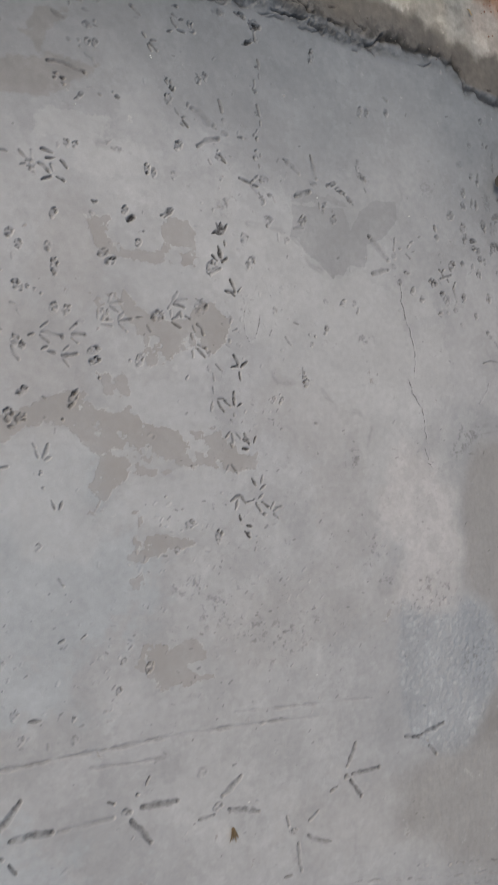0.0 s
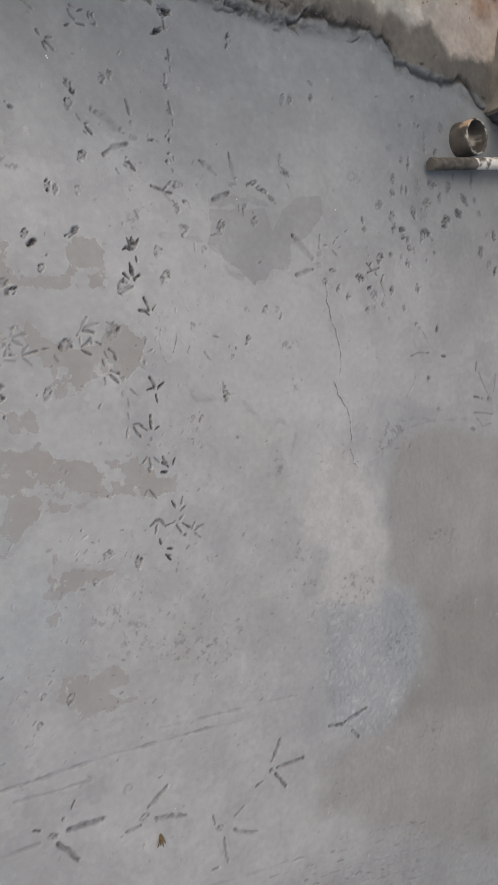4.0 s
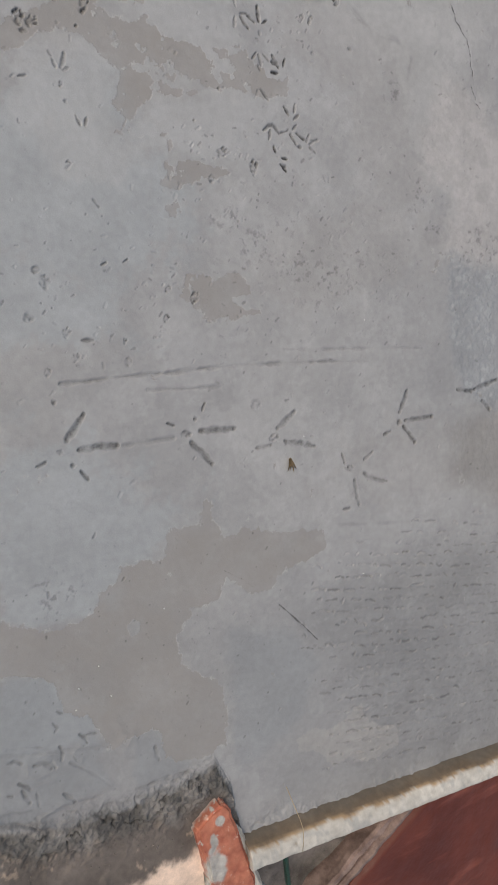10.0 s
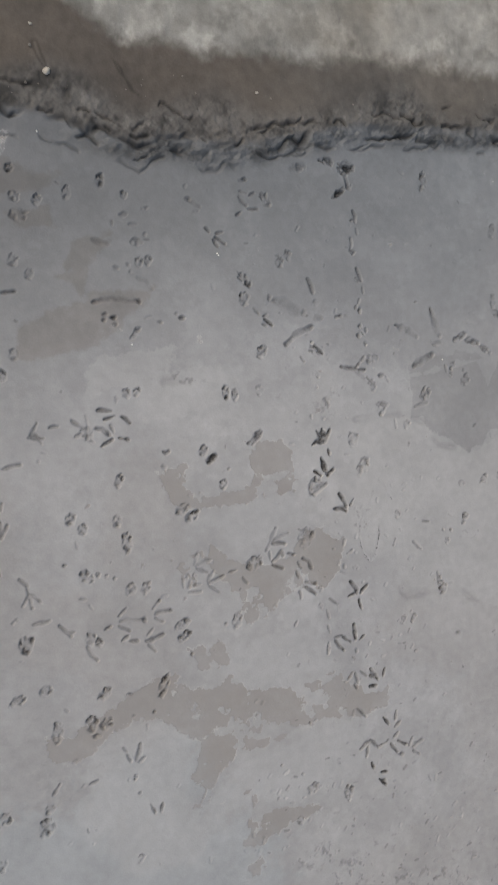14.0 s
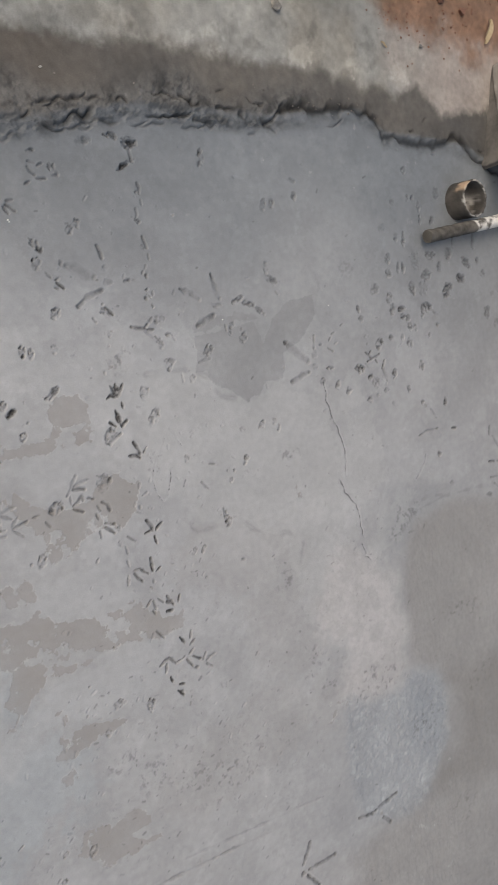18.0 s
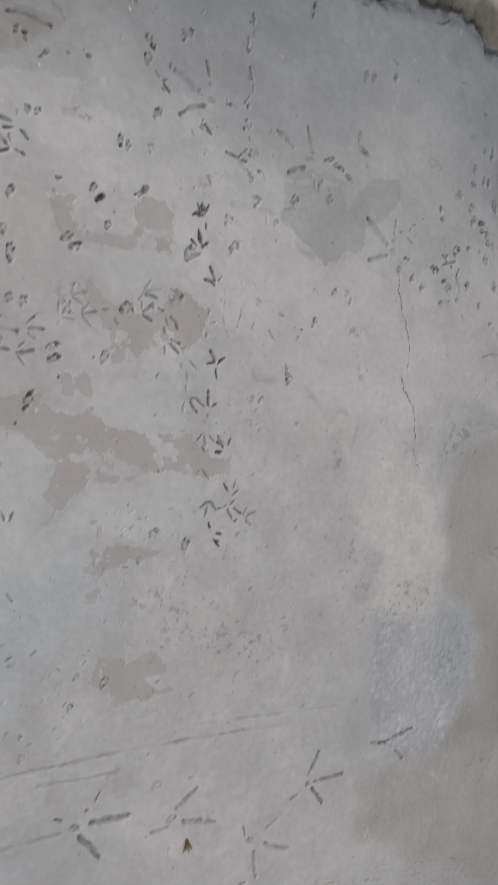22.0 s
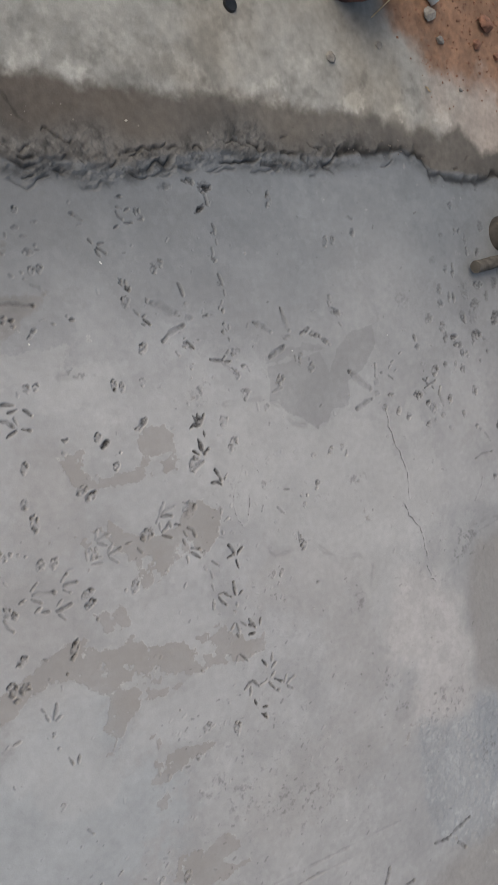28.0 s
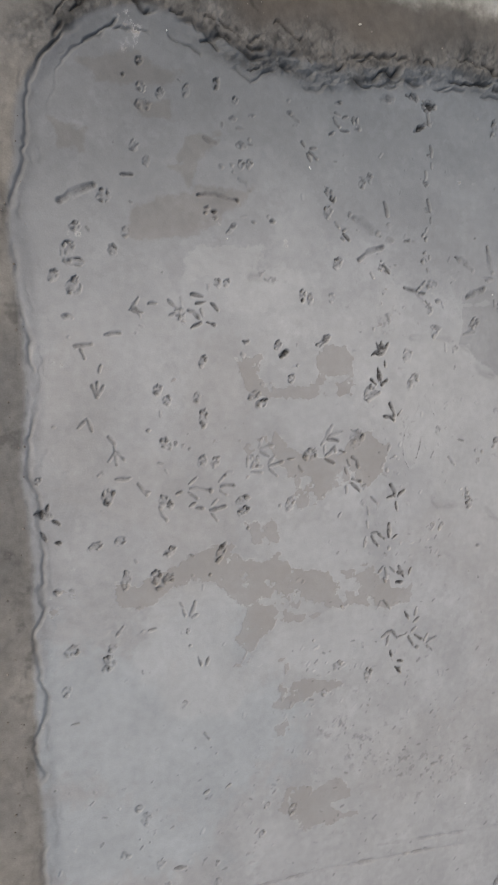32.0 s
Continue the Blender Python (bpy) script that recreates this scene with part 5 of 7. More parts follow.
# short strokes left by the broom, in broken rows
for k in range(24):
    start = rnd.uniform(0.80, 0.95)
    while start < 1.78:
        x = start
        y = -0.86 - 0.029 * k - 0.26 * (x - 0.9) + rnd.gauss(0, 0.0034)
        size = 0.006 + 0.034 * rnd.random() ** 1.8
        start += size + rnd.uniform(0.003, 0.026)
        strength = min(1.0, max(0.0, (x - 0.82) / 0.16)) * min(1.0, max(0.0, (-0.93 - y) / 0.10))
        if rnd.random() > strength:
            continue
        win = window(x - 0.014, x + size + 0.014, y - 0.022, y + 0.018)
        wide = rnd.uniform(0.0018, 0.0036)
        d, way, total = along(win, ((x, y), (x + 0.5 * size, y - 0.10 * size + rnd.gauss(0, 0.002)), (x + size, y - 0.26 * size + rnd.gauss(0, 0.0025))))
        d = d + 0.0018 * vnoise(X[win], Y[win], 0.007, 31)
        deep = rnd.uniform(0.0010, 0.0026)
        stamp("", win, np.clip(1.1 - (d / wide) ** 2, 0, 1), deep, rnd.choice((0.08, 0.16, 0.26, 0.42)))
        NICKS[win] = np.maximum(NICKS[win], 0.35 * deep * np.exp(-((d - 1.9 * wide) / (1.3 * wide)) ** 2))

# grit pressed into the skin by the low edge
for k in range(150):
    x, y, r = rnd.uniform(0.2, 0.85), rnd.uniform(-1.36, -0.82), rnd.uniform(0.0011, 0.0026)
    win = window(x - 0.008, x + 0.008, y - 0.008, y + 0.008)
    stamp("", win, np.clip(1.2 - (np.hypot(X[win] - x, Y[win] - y) / r) ** 2, 0, 1), rnd.uniform(0.0005, 0.0012), rnd.choice((0.2, 0.35, 0.55)))

WOB = 0.010 * fbm(X, Y, 0.10, 40, 4)
LEFT = np.interp(Y, [-1.3, -0.9, -0.5, -0.331, -0.166, 0.013, 0.115, 0.185, 0.254, 0.313, 0.378, 0.452, 0.525, 0.597, 0.668, 0.745, 0.804, 0.879, 0.929, 1.0],
                 [0.06, 0.125, 0.188, 0.189, 0.179, 0.176, 0.173, 0.172, 0.168, 0.158, 0.162, 0.167, 0.163, 0.159, 0.147, 0.141, 0.152, 0.153, 0.165, 0.19]) - X
TOP = Y - np.interp(X, [0.18, 0.307, 0.352, 0.399, 0.446, 0.496, 0.547, 0.60, 0.666, 0.758, 0.835, 0.915, 0.957, 1.055, 1.162, 1.263, 1.426, 1.535, 1.605, 1.63, 1.804, 1.938, 2.03, 2.104, 2.5],
                    [1.02, 1.060, 1.072, 1.070, 1.053, 1.040, 1.027, 1.041, 1.033, 1.037, 1.050, 1.065, 1.070, 1.071, 1.071, 1.071, 1.091, 1.109, 1.087, 1.062, 1.055, 1.045, 1.011, 0.990, 0.92])
LOW = np.interp(X, [0.08, 0.141, 0.245, 0.363, 0.492, 0.593, 0.625, 0.64, 0.7], [-1.323, -1.343, -1.385, -1.402, -1.409, -1.396, -1.48, -1.6, -2.0]) - Y
KERB = -1.600 - 0.13 * (X - 0.658) - Y
corner = np.hypot(np.maximum(LEFT + 0.12, 0), np.maximum(TOP + 0.12, 0)) - 0.12
OUT = np.maximum(np.maximum(np.maximum(LEFT, TOP), np.where((LEFT > -0.12) & (TOP > -0.12), corner, -9)), LOW) + WOB * 0.35 + 0.0035 * fbm(X, Y, 0.022, 41, 3, 0.6)

# relief
H = 0.0022 * fbm(X, Y, 0.30, 10, 3) + 0.0006 * fbm(X, Y, 0.04, 20, 3)
pitted = 0.45 * smooth(-0.1, 0.5, fbm(X, Y, 0.25, 33, 2) + 1.6 * np.exp(-((X - 1.0) / 0.3) ** 2 - ((Y + 0.27) / 0.2) ** 2) + 1.8 * np.exp(-((X - 1.25) / 0.35) ** 2 - ((Y + 1.25) / 0.28) ** 2) - 0.5 * smooth(0.0, 0.3, Y))
slant = fbm(X * 0.55 - Y * 0.1, Y * 1.2 + X * 0.1, 0.020, 50, 4, 0.65)
nick = pitted * smooth(0.20, 0.42, slant)
H -= 0.0011 * nick
rows = np.sin((Y + 0.27 * X) / 0.041 * 2 * math.pi + 1.8 * fbm(X, Y, 0.12, 61, 2))
ripple = smooth(-1.02, -1.15, Y) * smooth(0.85, 1.05, X)
chop = fbm(X * 0.62 - 0.1 * Y, Y * 1.25 + 0.34 * X, 0.016, 64, 3, 0.6)
H += 0.0011 * ripple * chop + 0.0007 * ripple * rows
lumps = smooth(-1.14, -1.26, Y) * smooth(0.52, 0.36, X) * np.clip(1 - 3.0 * np.abs(fbm(X, Y * 1.3, 0.06, 67, 3)), -0.2, 1) * smooth(-0.1, 0.4, vnoise(X, Y, 0.06, 69))
H += 0.0022 * lumps
H += NICKS - DEPTH - 0.0008 * SEAM
topside = smooth(-0.10, 0.0, np.maximum(TOP, LOW))
swirl = 0.020 * fbm(X, Y, 0.07, 44, 3)
mashed = 0.08 + 0.30 * smooth(1.25, 1.45, X) + 0.92 * smooth(0.40, 0.6, X) * smooth(1.42, 1.2, X) + 1.0 * smooth(-0.9, -1.2, Y)
lowside = smooth(-0.10, 0.0, LOW)
edge = np.exp(-((OUT + 0.012 - 0.040 * lowside + 0.6 * swirl) / (0.012 + 0.011 * topside + 0.022 * lowside)) ** 2)
crumble = 1 - 2.6 * np.abs(fbm(X + swirl, Y * 1.6 - swirl, 0.05, 70, 4, 0.6))
H += edge * (0.10 + 0.90 * topside) * np.minimum(mashed, 1.6) * (0.0042 * crumble + 0.0045 * (0.4 - np.abs(fbm(X - swirl, Y * 1.5 + swirl, 0.022, 73, 4, 0.65))))
H += 0.0035 * smooth(-0.030, 0.010, OUT)
foot = smooth(-0.06, -0.01, KERB + 0.03 * fbm(X, Y, 0.08, 46, 3)) * smooth(1.6, 0.9, X) * smooth(0.58, 0.68, X)
H += 0.005 * foot * crumble + 0.004 * smooth(-0.035, 0.0, KERB)
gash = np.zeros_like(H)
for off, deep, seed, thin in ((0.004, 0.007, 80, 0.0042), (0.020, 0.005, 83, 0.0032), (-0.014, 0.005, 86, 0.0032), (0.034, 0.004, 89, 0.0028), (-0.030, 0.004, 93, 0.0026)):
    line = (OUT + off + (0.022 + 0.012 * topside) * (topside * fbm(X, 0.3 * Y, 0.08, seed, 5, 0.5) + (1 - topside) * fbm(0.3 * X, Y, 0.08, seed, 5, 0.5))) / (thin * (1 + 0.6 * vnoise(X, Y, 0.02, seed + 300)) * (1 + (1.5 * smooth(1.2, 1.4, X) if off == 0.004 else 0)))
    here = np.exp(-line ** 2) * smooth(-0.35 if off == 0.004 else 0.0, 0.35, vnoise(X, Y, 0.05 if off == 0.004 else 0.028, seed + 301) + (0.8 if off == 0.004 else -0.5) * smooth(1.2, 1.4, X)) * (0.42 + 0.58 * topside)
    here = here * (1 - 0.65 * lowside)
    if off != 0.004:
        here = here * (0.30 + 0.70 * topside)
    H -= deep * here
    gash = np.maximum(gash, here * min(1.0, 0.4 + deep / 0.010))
old = smooth(-0.004, 0.012, OUT)
clump = np.exp(-((X - 0.47) / 0.11) ** 2 - ((LOW - 0.025) / 0.035) ** 2)
H += 0.011 * clump * (0.4 - 1.3 * np.abs(fbm(X, Y, 0.032, 141, 4, 0.62)))
curls = lowside * smooth(0.10, 0.02, np.abs(OUT - 0.03))
H += 0.006 * curls * (0.35 - np.abs(fbm(X + swirl, Y - swirl, 0.022, 143, 4, 0.6)))
spill = old * topside * smooth(0.085, 0.02, OUT + 0.04 * vnoise(X, Y, 0.12, 97)) * smooth(1.5, 1.3, X)
H += 0.0055 * spill * (0.45 - np.abs(fbm(X, Y, 0.028, 98, 4, 0.7)))
H += old * 0.0016 * fbm(X, Y, 0.03, 90, 4) * (1 - 0.7 * smooth(-1.35, -1.5, Y))

# colours
edges = 0.42 * fbm(X, Y, 0.07, 100, 4, 0.6) + 0.34 * fbm(X, Y, 0.016, 105, 4, 0.75)
GREY, DARK, PALE, BLUE, BROWN = [np.array(c) for c in ((0.350, 0.348, 0.352), (0.205, 0.206, 0.208), (0.486, 0.466, 0.461), (0.262, 0.285, 0.308), (0.243, 0.229, 0.216))]
tone = np.ones(X.shape + (3,)) * GREY
big = fbm(X, Y, 0.35, 110, 3)[..., None]
tone *= 1 + 0.10 * big * np.array((1.0, 0.96, 0.86))
cloud = smooth(0.02, 0.13, fbm(X, Y, 0.17, 116, 7, 0.66) + 0.3 * edges)[..., None]
tone = tone * (0.975 + 0.07 * cloud)
tone = tone * (1 + 0.11 * np.exp(-((X - 0.95) / 0.40) ** 2 - ((Y - 0.30) / 0.40) ** 2) - 0.06 * smooth(0.45, 0.25, X))[..., None]
flake = smooth(0.10, 0.16, fbm(X, Y, 0.05, 216, 5, 0.7) + 0.5 * fbm(X, Y, 0.3, 226, 2) - 0.12)[..., None]
tone = tone * (1 + 0.06 * flake)


def lay(kind, colour, sharp, strength, ragged=1.0, fade=0.19):
    global tone
    f = STAINS[kind] + edges * ragged - 0.5
    m = smooth(-0.03, 0.03, f) if sharp else smooth(-fade, fade, f)
    tone = tone * (1 - strength * m[..., None]) + colour * strength * m[..., None]
    return m


tone = tone * (1 - 0.13 * ripple[..., None])
wet = smooth(0.40, 1.25, Y + 0.14 * (X - 0.9) + 0.12 * fbm(X, Y, 0.3, 120, 3))[..., None]
tone = tone * (1 - 0.40 * wet * np.array((1.10, 1.0, 0.93)))
dark_corner = smooth(0.62, 1.0, Y + 0.10 * fbm(X, Y, 0.2, 123, 3)) * smooth(1.1, 0.4, X)
tone = tone * (1 - 0.26 * dark_corner[..., None])
low_skin = smooth(-0.80, -1.15, Y + 0.08 * fbm(X, Y, 0.2, 126, 3))[..., None]
tone = tone * (1 - 0.08 * low_skin)
lay("cool", np.array((0.352, 0.374, 0.393)), False, 0.6)
lay("bright", np.array((0.405, 0.406, 0.412)), False, 0.6)
lay("warm", np.array((0.330, 0.316, 0.308)), False, 0.35)
plain_brown = lay("brown", BROWN * 1.02, False, 0.62, 0.35, 0.42)
lay("umbra", BROWN * 0.92, False, 0.6, 0.35, 0.45)
H += 0.0018 * plain_brown * fbm(X * 1.3, Y * 0.6, 0.022, 139, 4, 0.65)
lay("chalk", np.array((0.41, 0.407, 0.407)), True, 0.5)
holes = smooth(0.09, 0.20, fbm(X, Y, 0.060, 108, 5, 0.66)) * (0.55 + 0.45 * smooth(1.0, 0.6, STAINS["beige"])) * smooth(-0.75, -0.55, Y) * (1 - 0.8 * np.exp(-((X - 0.72) / 0.10) ** 2 - ((Y + 0.38) / 0.07) ** 2))
SKIN = STAINS["beige"] + 1.3 * edges - 1.1 * STAINS["film"] - 0.95 * holes
skin = smooth(0.47, 0.53, SKIN)
stained = smooth(-0.12, 0.12, STAINS["umber"] + edges - 0.5)[..., None]
tone = tone * (1 - stained * np.array((0.115, 0.150, 0.185)))
lay("sand", np.array((0.385, 0.370, 0.355)), True, 0.5)
lay("dark", DARK, True, 0.37)
crust = smooth(-0.25, 0.2, fbm(X, Y, 0.05, 135, 6, 0.72))[..., None]
chalked = lay("pale", PALE * (0.86 + 0.14 * crust), False, 0.72, 0.8, 0.34)
H += 0.0012 * chalked * fbm(X, Y, 0.016, 136, 3, 0.65)
streak = smooth(-0.1, 0.35, fbm(X * 2.2, Y * 0.55, 0.05, 133, 4, 0.65))
tongue = lay("blue", BLUE * (0.97 + 0.06 * streak[..., None]), False, 0.40, 0.8, 0.36)
# chalk crust on the tongue's bumps, with their highlights painted into the tone
fleck = smooth(0.16, 0.42, fbm(X, Y * 0.9, 0.014, 137, 4, 0.65)) * tongue
tone = tone * (1 + 0.16 * fleck[..., None])
H += 0.0026 * tongue * fbm(X, Y * 0.9, 0.013, 137, 3, 0.6)
lay("steel", np.array((0.266, 0.277, 0.290)), False, 0.6, 0.8, 0.3)
lay("navy", np.array((0.245, 0.262, 0.284)), False, 0.5, 0.6, 0.45)
lay("slate", np.array((0.285, 0.292, 0.302)), False, 0.35)
H -= 0.0006 * skin
rough = 0.62 - 0.12 * wet[..., 0] - 0.1 * skin
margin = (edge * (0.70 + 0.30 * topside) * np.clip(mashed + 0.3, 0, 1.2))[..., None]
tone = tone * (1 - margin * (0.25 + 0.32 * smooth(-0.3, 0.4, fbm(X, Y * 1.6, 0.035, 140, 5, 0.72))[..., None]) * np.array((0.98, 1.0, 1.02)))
# shade of nicks and ripple troughs put into the tone; seams drawn darker
tone = tone * (1 - np.maximum(0.05 * nick, 0.10 * ripple * smooth(0.1, 0.5, -chop))[..., None]) * (1 - 0.17 * SEAM[..., None])

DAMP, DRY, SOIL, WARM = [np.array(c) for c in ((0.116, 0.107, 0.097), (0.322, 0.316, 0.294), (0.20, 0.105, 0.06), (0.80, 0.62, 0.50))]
reach = np.interp(X, [0.15, 0.35, 0.534, 0.695, 0.90, 1.10, 1.37, 1.56, 1.63, 1.68, 1.755, 1.85, 1.93, 2.1], [0.30, 0.22, 0.160, 0.143, 0.112, 0.118, 0.10, 0.055, 0.100, 0.088, 0.120, 0.060, 0.085, 0.16])
reach = reach + 0.022 * fbm(X, Y, 0.05, 150, 5, 0.7) + 0.30 * smooth(0.35, 0.1, X) * smooth(-0.9, -0.4, Y)
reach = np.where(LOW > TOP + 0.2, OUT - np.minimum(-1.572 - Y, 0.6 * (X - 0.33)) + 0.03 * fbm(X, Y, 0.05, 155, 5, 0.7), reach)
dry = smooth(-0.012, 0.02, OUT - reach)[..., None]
ground = DAMP * (1 + 0.35 * fbm(X, Y, 0.2, 160, 4)[..., None] * np.array((1.1, 1.0, 0.85))) * (1 + smooth(1.1, 0.5, X)[..., None] * np.array((0.09, 0.0, -0.08))) * (1 + 0.60 * smooth(0.35, 0.15, X)[..., None] * np.array((0.98, 1.25, 1.55)))
ground = ground * (1 - 0.7 * spill[..., None]) + np.array((0.135, 0.132, 0.128)) * 0.7 * spill[..., None]
ground = ground * (1 - 0.55 * (spill * smooth(-0.2, 0.3, fbm(X, Y, 0.03, 99, 4, 0.7)))[..., None])
ground = ground * (1 + 0.35 * (spill * smooth(0.25, 0.4, fbm(X, Y, 0.03, 103, 4, 0.7)))[..., None])
dryness = DRY * (1 - 0.25 * smooth(0.0, 0.5, fbm(X, Y, 0.09, 170, 5))[..., None])
tint = smooth(-0.1, 0.5, fbm(X, Y, 0.22, 190, 4))[..., None]
dryness = dryness * (1 - tint * np.array((0.09, 0.13, 0.18)))
blot = smooth(0.12, 0.32, fbm(X, Y, 0.11, 195, 6, 0.68))[..., None]
dryness = dryness * (1 - 0.20 * blot)
chalky = smooth(0.15, 0.35, fbm(X, Y, 0.07, 205, 5, 0.68))[..., None] * smooth(0.16, 0.0, OUT - reach)[..., None]
dryness = dryness * (1 + 0.32 * chalky)
film = smooth(1.30, 1.66, Y + 0.10 * fbm(X, Y, 0.12, 182, 4))[..., None]  # earth trodden onto the concrete
dryness = dryness * (1 - 0.38 * film * np.array((0.85, 1.0, 1.12)))
pinkish = smooth(1.62, 1.85, X + 0.10 * fbm(X, Y, 0.10, 184, 4))[..., None]  # rose dust trodden over the dry strip by the block
dryness = dryness * (1 - 0.65 * pinkish) + np.array((0.40, 0.335, 0.295)) * 0.65 * pinkish
soil = smooth(-0.05, 0.07, Y - np.interp(X, [1.3, 1.50, 1.593, 1.737, 1.95, 2.2, 2.5], [1.60, 1.45, 1.36, 1.30, 1.285, 1.28, 1.25]) + 0.09 * fbm(X, Y, 0.10, 180, 5, 0.65))[..., None]
earth = SOIL * (1 + 0.45 * fbm(X, Y, 0.016, 187, 4, 0.7)[..., None]) * (1 + 0.25 * fbm(X, Y, 0.12, 189, 3)[..., None])
dryness = dryness * (1 - 0.85 * soil) + earth * 0.85 * soil
H += old * soil[..., 0] * 0.0022 * fbm(X, Y, 0.012, 186, 3, 0.7)
# warm plaster by the brick stub, with its sunlit brightness put into the colour
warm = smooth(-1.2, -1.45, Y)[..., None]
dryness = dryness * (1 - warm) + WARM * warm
low_ground = (smooth(-0.1, 0.1, LOW) * smooth(-1.1, -1.3, Y))[..., None]
trodden = np.array((0.150, 0.128, 0.114)) * (1 + 0.35 * fbm(X, Y, 0.10, 161, 5, 0.65)[..., None]) + np.array((0.16, 0.12, 0.085)) * smooth(0.30, 0.5, fbm(X, Y, 0.045, 163, 5, 0.7))[..., None]
ground = ground * (1 - low_ground) + trodden * low_ground
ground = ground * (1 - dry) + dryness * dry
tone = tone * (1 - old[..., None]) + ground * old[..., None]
mush = (lowside * smooth(0.085, 0.03, OUT + 0.04 * fbm(X, Y, 0.05, 145, 4, 0.65)) * old)[..., None]
tone = tone * (1 - mush) + np.array((0.175, 0.166, 0.158)) * (0.62 + 0.7 * smooth(-0.3, 0.5, fbm(X, Y, 0.05, 148, 4, 0.6))[..., None]) * mush
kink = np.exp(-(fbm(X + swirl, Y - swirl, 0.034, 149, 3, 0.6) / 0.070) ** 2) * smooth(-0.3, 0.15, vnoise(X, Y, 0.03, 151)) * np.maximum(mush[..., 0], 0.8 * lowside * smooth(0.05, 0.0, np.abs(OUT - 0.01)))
# crease shade between the curls painted in, besides the carved relief
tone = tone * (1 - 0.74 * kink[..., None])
H -= 0.0045 * kink
grime = (old * smooth(0.12, 0.4, fbm(X, Y, 0.06, 147, 5, 0.7) - 0.3 * smooth(0.0, 0.12, OUT)))[..., None] * smooth(0.4, 0.2, X)[..., None]
tone = tone * (1 - 0.30 * grime)
for line in (((0.514, 1.168), (0.532, 1.140), (0.549, 1.110), (0.573, 1.095)), ((0.406, 1.172), (0.409, 1.155), (0.417, 1.139))):  # old hairline cracks
    win = window(min(p[0] for p in line) - 0.02, max(p[0] for p in line) + 0.02, min(p[1] for p in line) - 0.02, max(p[1] for p in line) + 0.02)
    d, way, run = along(win, line)
    tone[win] *= 1 - 0.38 * np.exp(-((d + 0.005 * vnoise(X[win], Y[win], 0.02, 300)) / 0.0022) ** 2)[..., None]
# the carved gashes also get their shade in the colour
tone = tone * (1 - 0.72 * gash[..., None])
rough = rough * (1 - old) + old * (0.75 + 0.15 * dry[..., 0])

gy, gx = np.gradient(H, YS, XS)
NORMAL = np.stack([-gx, -gy, np.ones_like(H)], -1)
NORMAL /= np.linalg.norm(NORMAL, axis=-1, keepdims=True)
PLACE = np.stack([X, Y, H], -1).reshape(-1, 3)
DIRT_SHADE = np.stack([PASTE_SHADE, SKIN * (1 - old), HAIR, np.ones_like(H)], -1).reshape(-1, 4)
NORMAL, TONE = NORMAL.reshape(-1, 3), np.concatenate([tone, rough[..., None]], -1).reshape(-1, 4)


def piece(name, cells, material, parent=None, origin=(0, 0, 0)):
    """A mesh out of cells (row, column) of the height field."""
    j, i = cells
    quads = np.stack([j * NX + i, j * NX + i + 1, (j + 1) * NX + i + 1, (j + 1) * NX + i], -1)
    used, quads = np.unique(quads, return_inverse=True)
    quads = quads.reshape(-1, 4)
    me = bpy.data.meshes.new(name)
    me.vertices.add(len(used))
    me.vertices.foreach_set("co", (PLACE[used] - np.array(origin)).astype(np.float32).ravel())
    me.loops.add(quads.size)
    me.loops.foreach_set("vertex_index", quads.astype(np.int32).ravel())
    me.polygons.add(len(quads))
    me.polygons.foreach_set("loop_start", np.arange(0, quads.size, 4, dtype=np.int32))
    me.update(calc_edges=True)
    me.attributes.new("tone", "FLOAT_COLOR", "POINT").data.foreach_set("color", TONE[used].astype(np.float32).ravel())
    if material is CEMENT:
        me.attributes.new("dirt_shade", "FLOAT_COLOR", "POINT").data.foreach_set("color", DIRT_SHADE[used].astype(np.float32).ravel())
    me.shade_smooth()
    me.normals_split_custom_set_from_vertices(NORMAL[used].astype(np.float32))
    me.materials.append(material)
    ob = new(name, me)
    ob.parent, ob.location = parent, origin
    return ob


cell_out, cell_kerb, cell_owner = OUT[:-1, :-1], KERB[:-1, :-1], OWNER[:-1, :-1].copy()
on_slab = (cell_out < 0.004) & (cell_kerb < 0.01)
on_ground = (cell_out >= 0.004) & ((cell_kerb < 0.05) | (X[:-1, :-1] < 0.53))
cell_owner[~on_slab] = 0
cell_owner[np.bincount(cell_owner.ravel(), minlength=len(KINDS))[cell_owner] <= 5] = 0  # too small to stand alone
floor = tagged(piece("floor", np.nonzero(on_slab & (cell_owner == 0)), CEMENT), "fresh grey cement slab pressed full of animal tracks", "floor", kind="structure")
order = np.argsort(cell_owner, axis=None, kind="stable")
ranked = cell_owner.ravel()[order]
for number in range(1, len(KINDS)):
    a, b = np.searchsorted(ranked, (number, number + 1))
    if b - a > 5:
        cells = np.unravel_index(order[a:b], cell_owner.shape)
        mid = (float(XS[cells[1]].mean()), float(YS[cells[0]].mean()), 0.0)
        piece(KINDS[number], cells, CEMENT, floor, mid)
ground_sheet = tagged(piece("ground", np.nonzero(on_ground), OLD), "old stained concrete yard, damp around the new slab", "ground", kind="structure")


# ---- things ----
def link(name, bm, material, parent=None, label="", shade=None):
    """A mesh object; shade: its colour and roughness at a place."""
    me = bpy.data.meshes.new(name)
    bm.to_mesh(me)
    bm.free()
    if shade:
        me.attributes.new("tone", "FLOAT_COLOR", "POINT").data.foreach_set("color", [c for v in me.vertices for c in shade(v.co)])
    me.materials.append(material)
    ob = new(name, me)
    ob.parent = parent
    if label:
        ob["label"] = label
    return ob


part = link


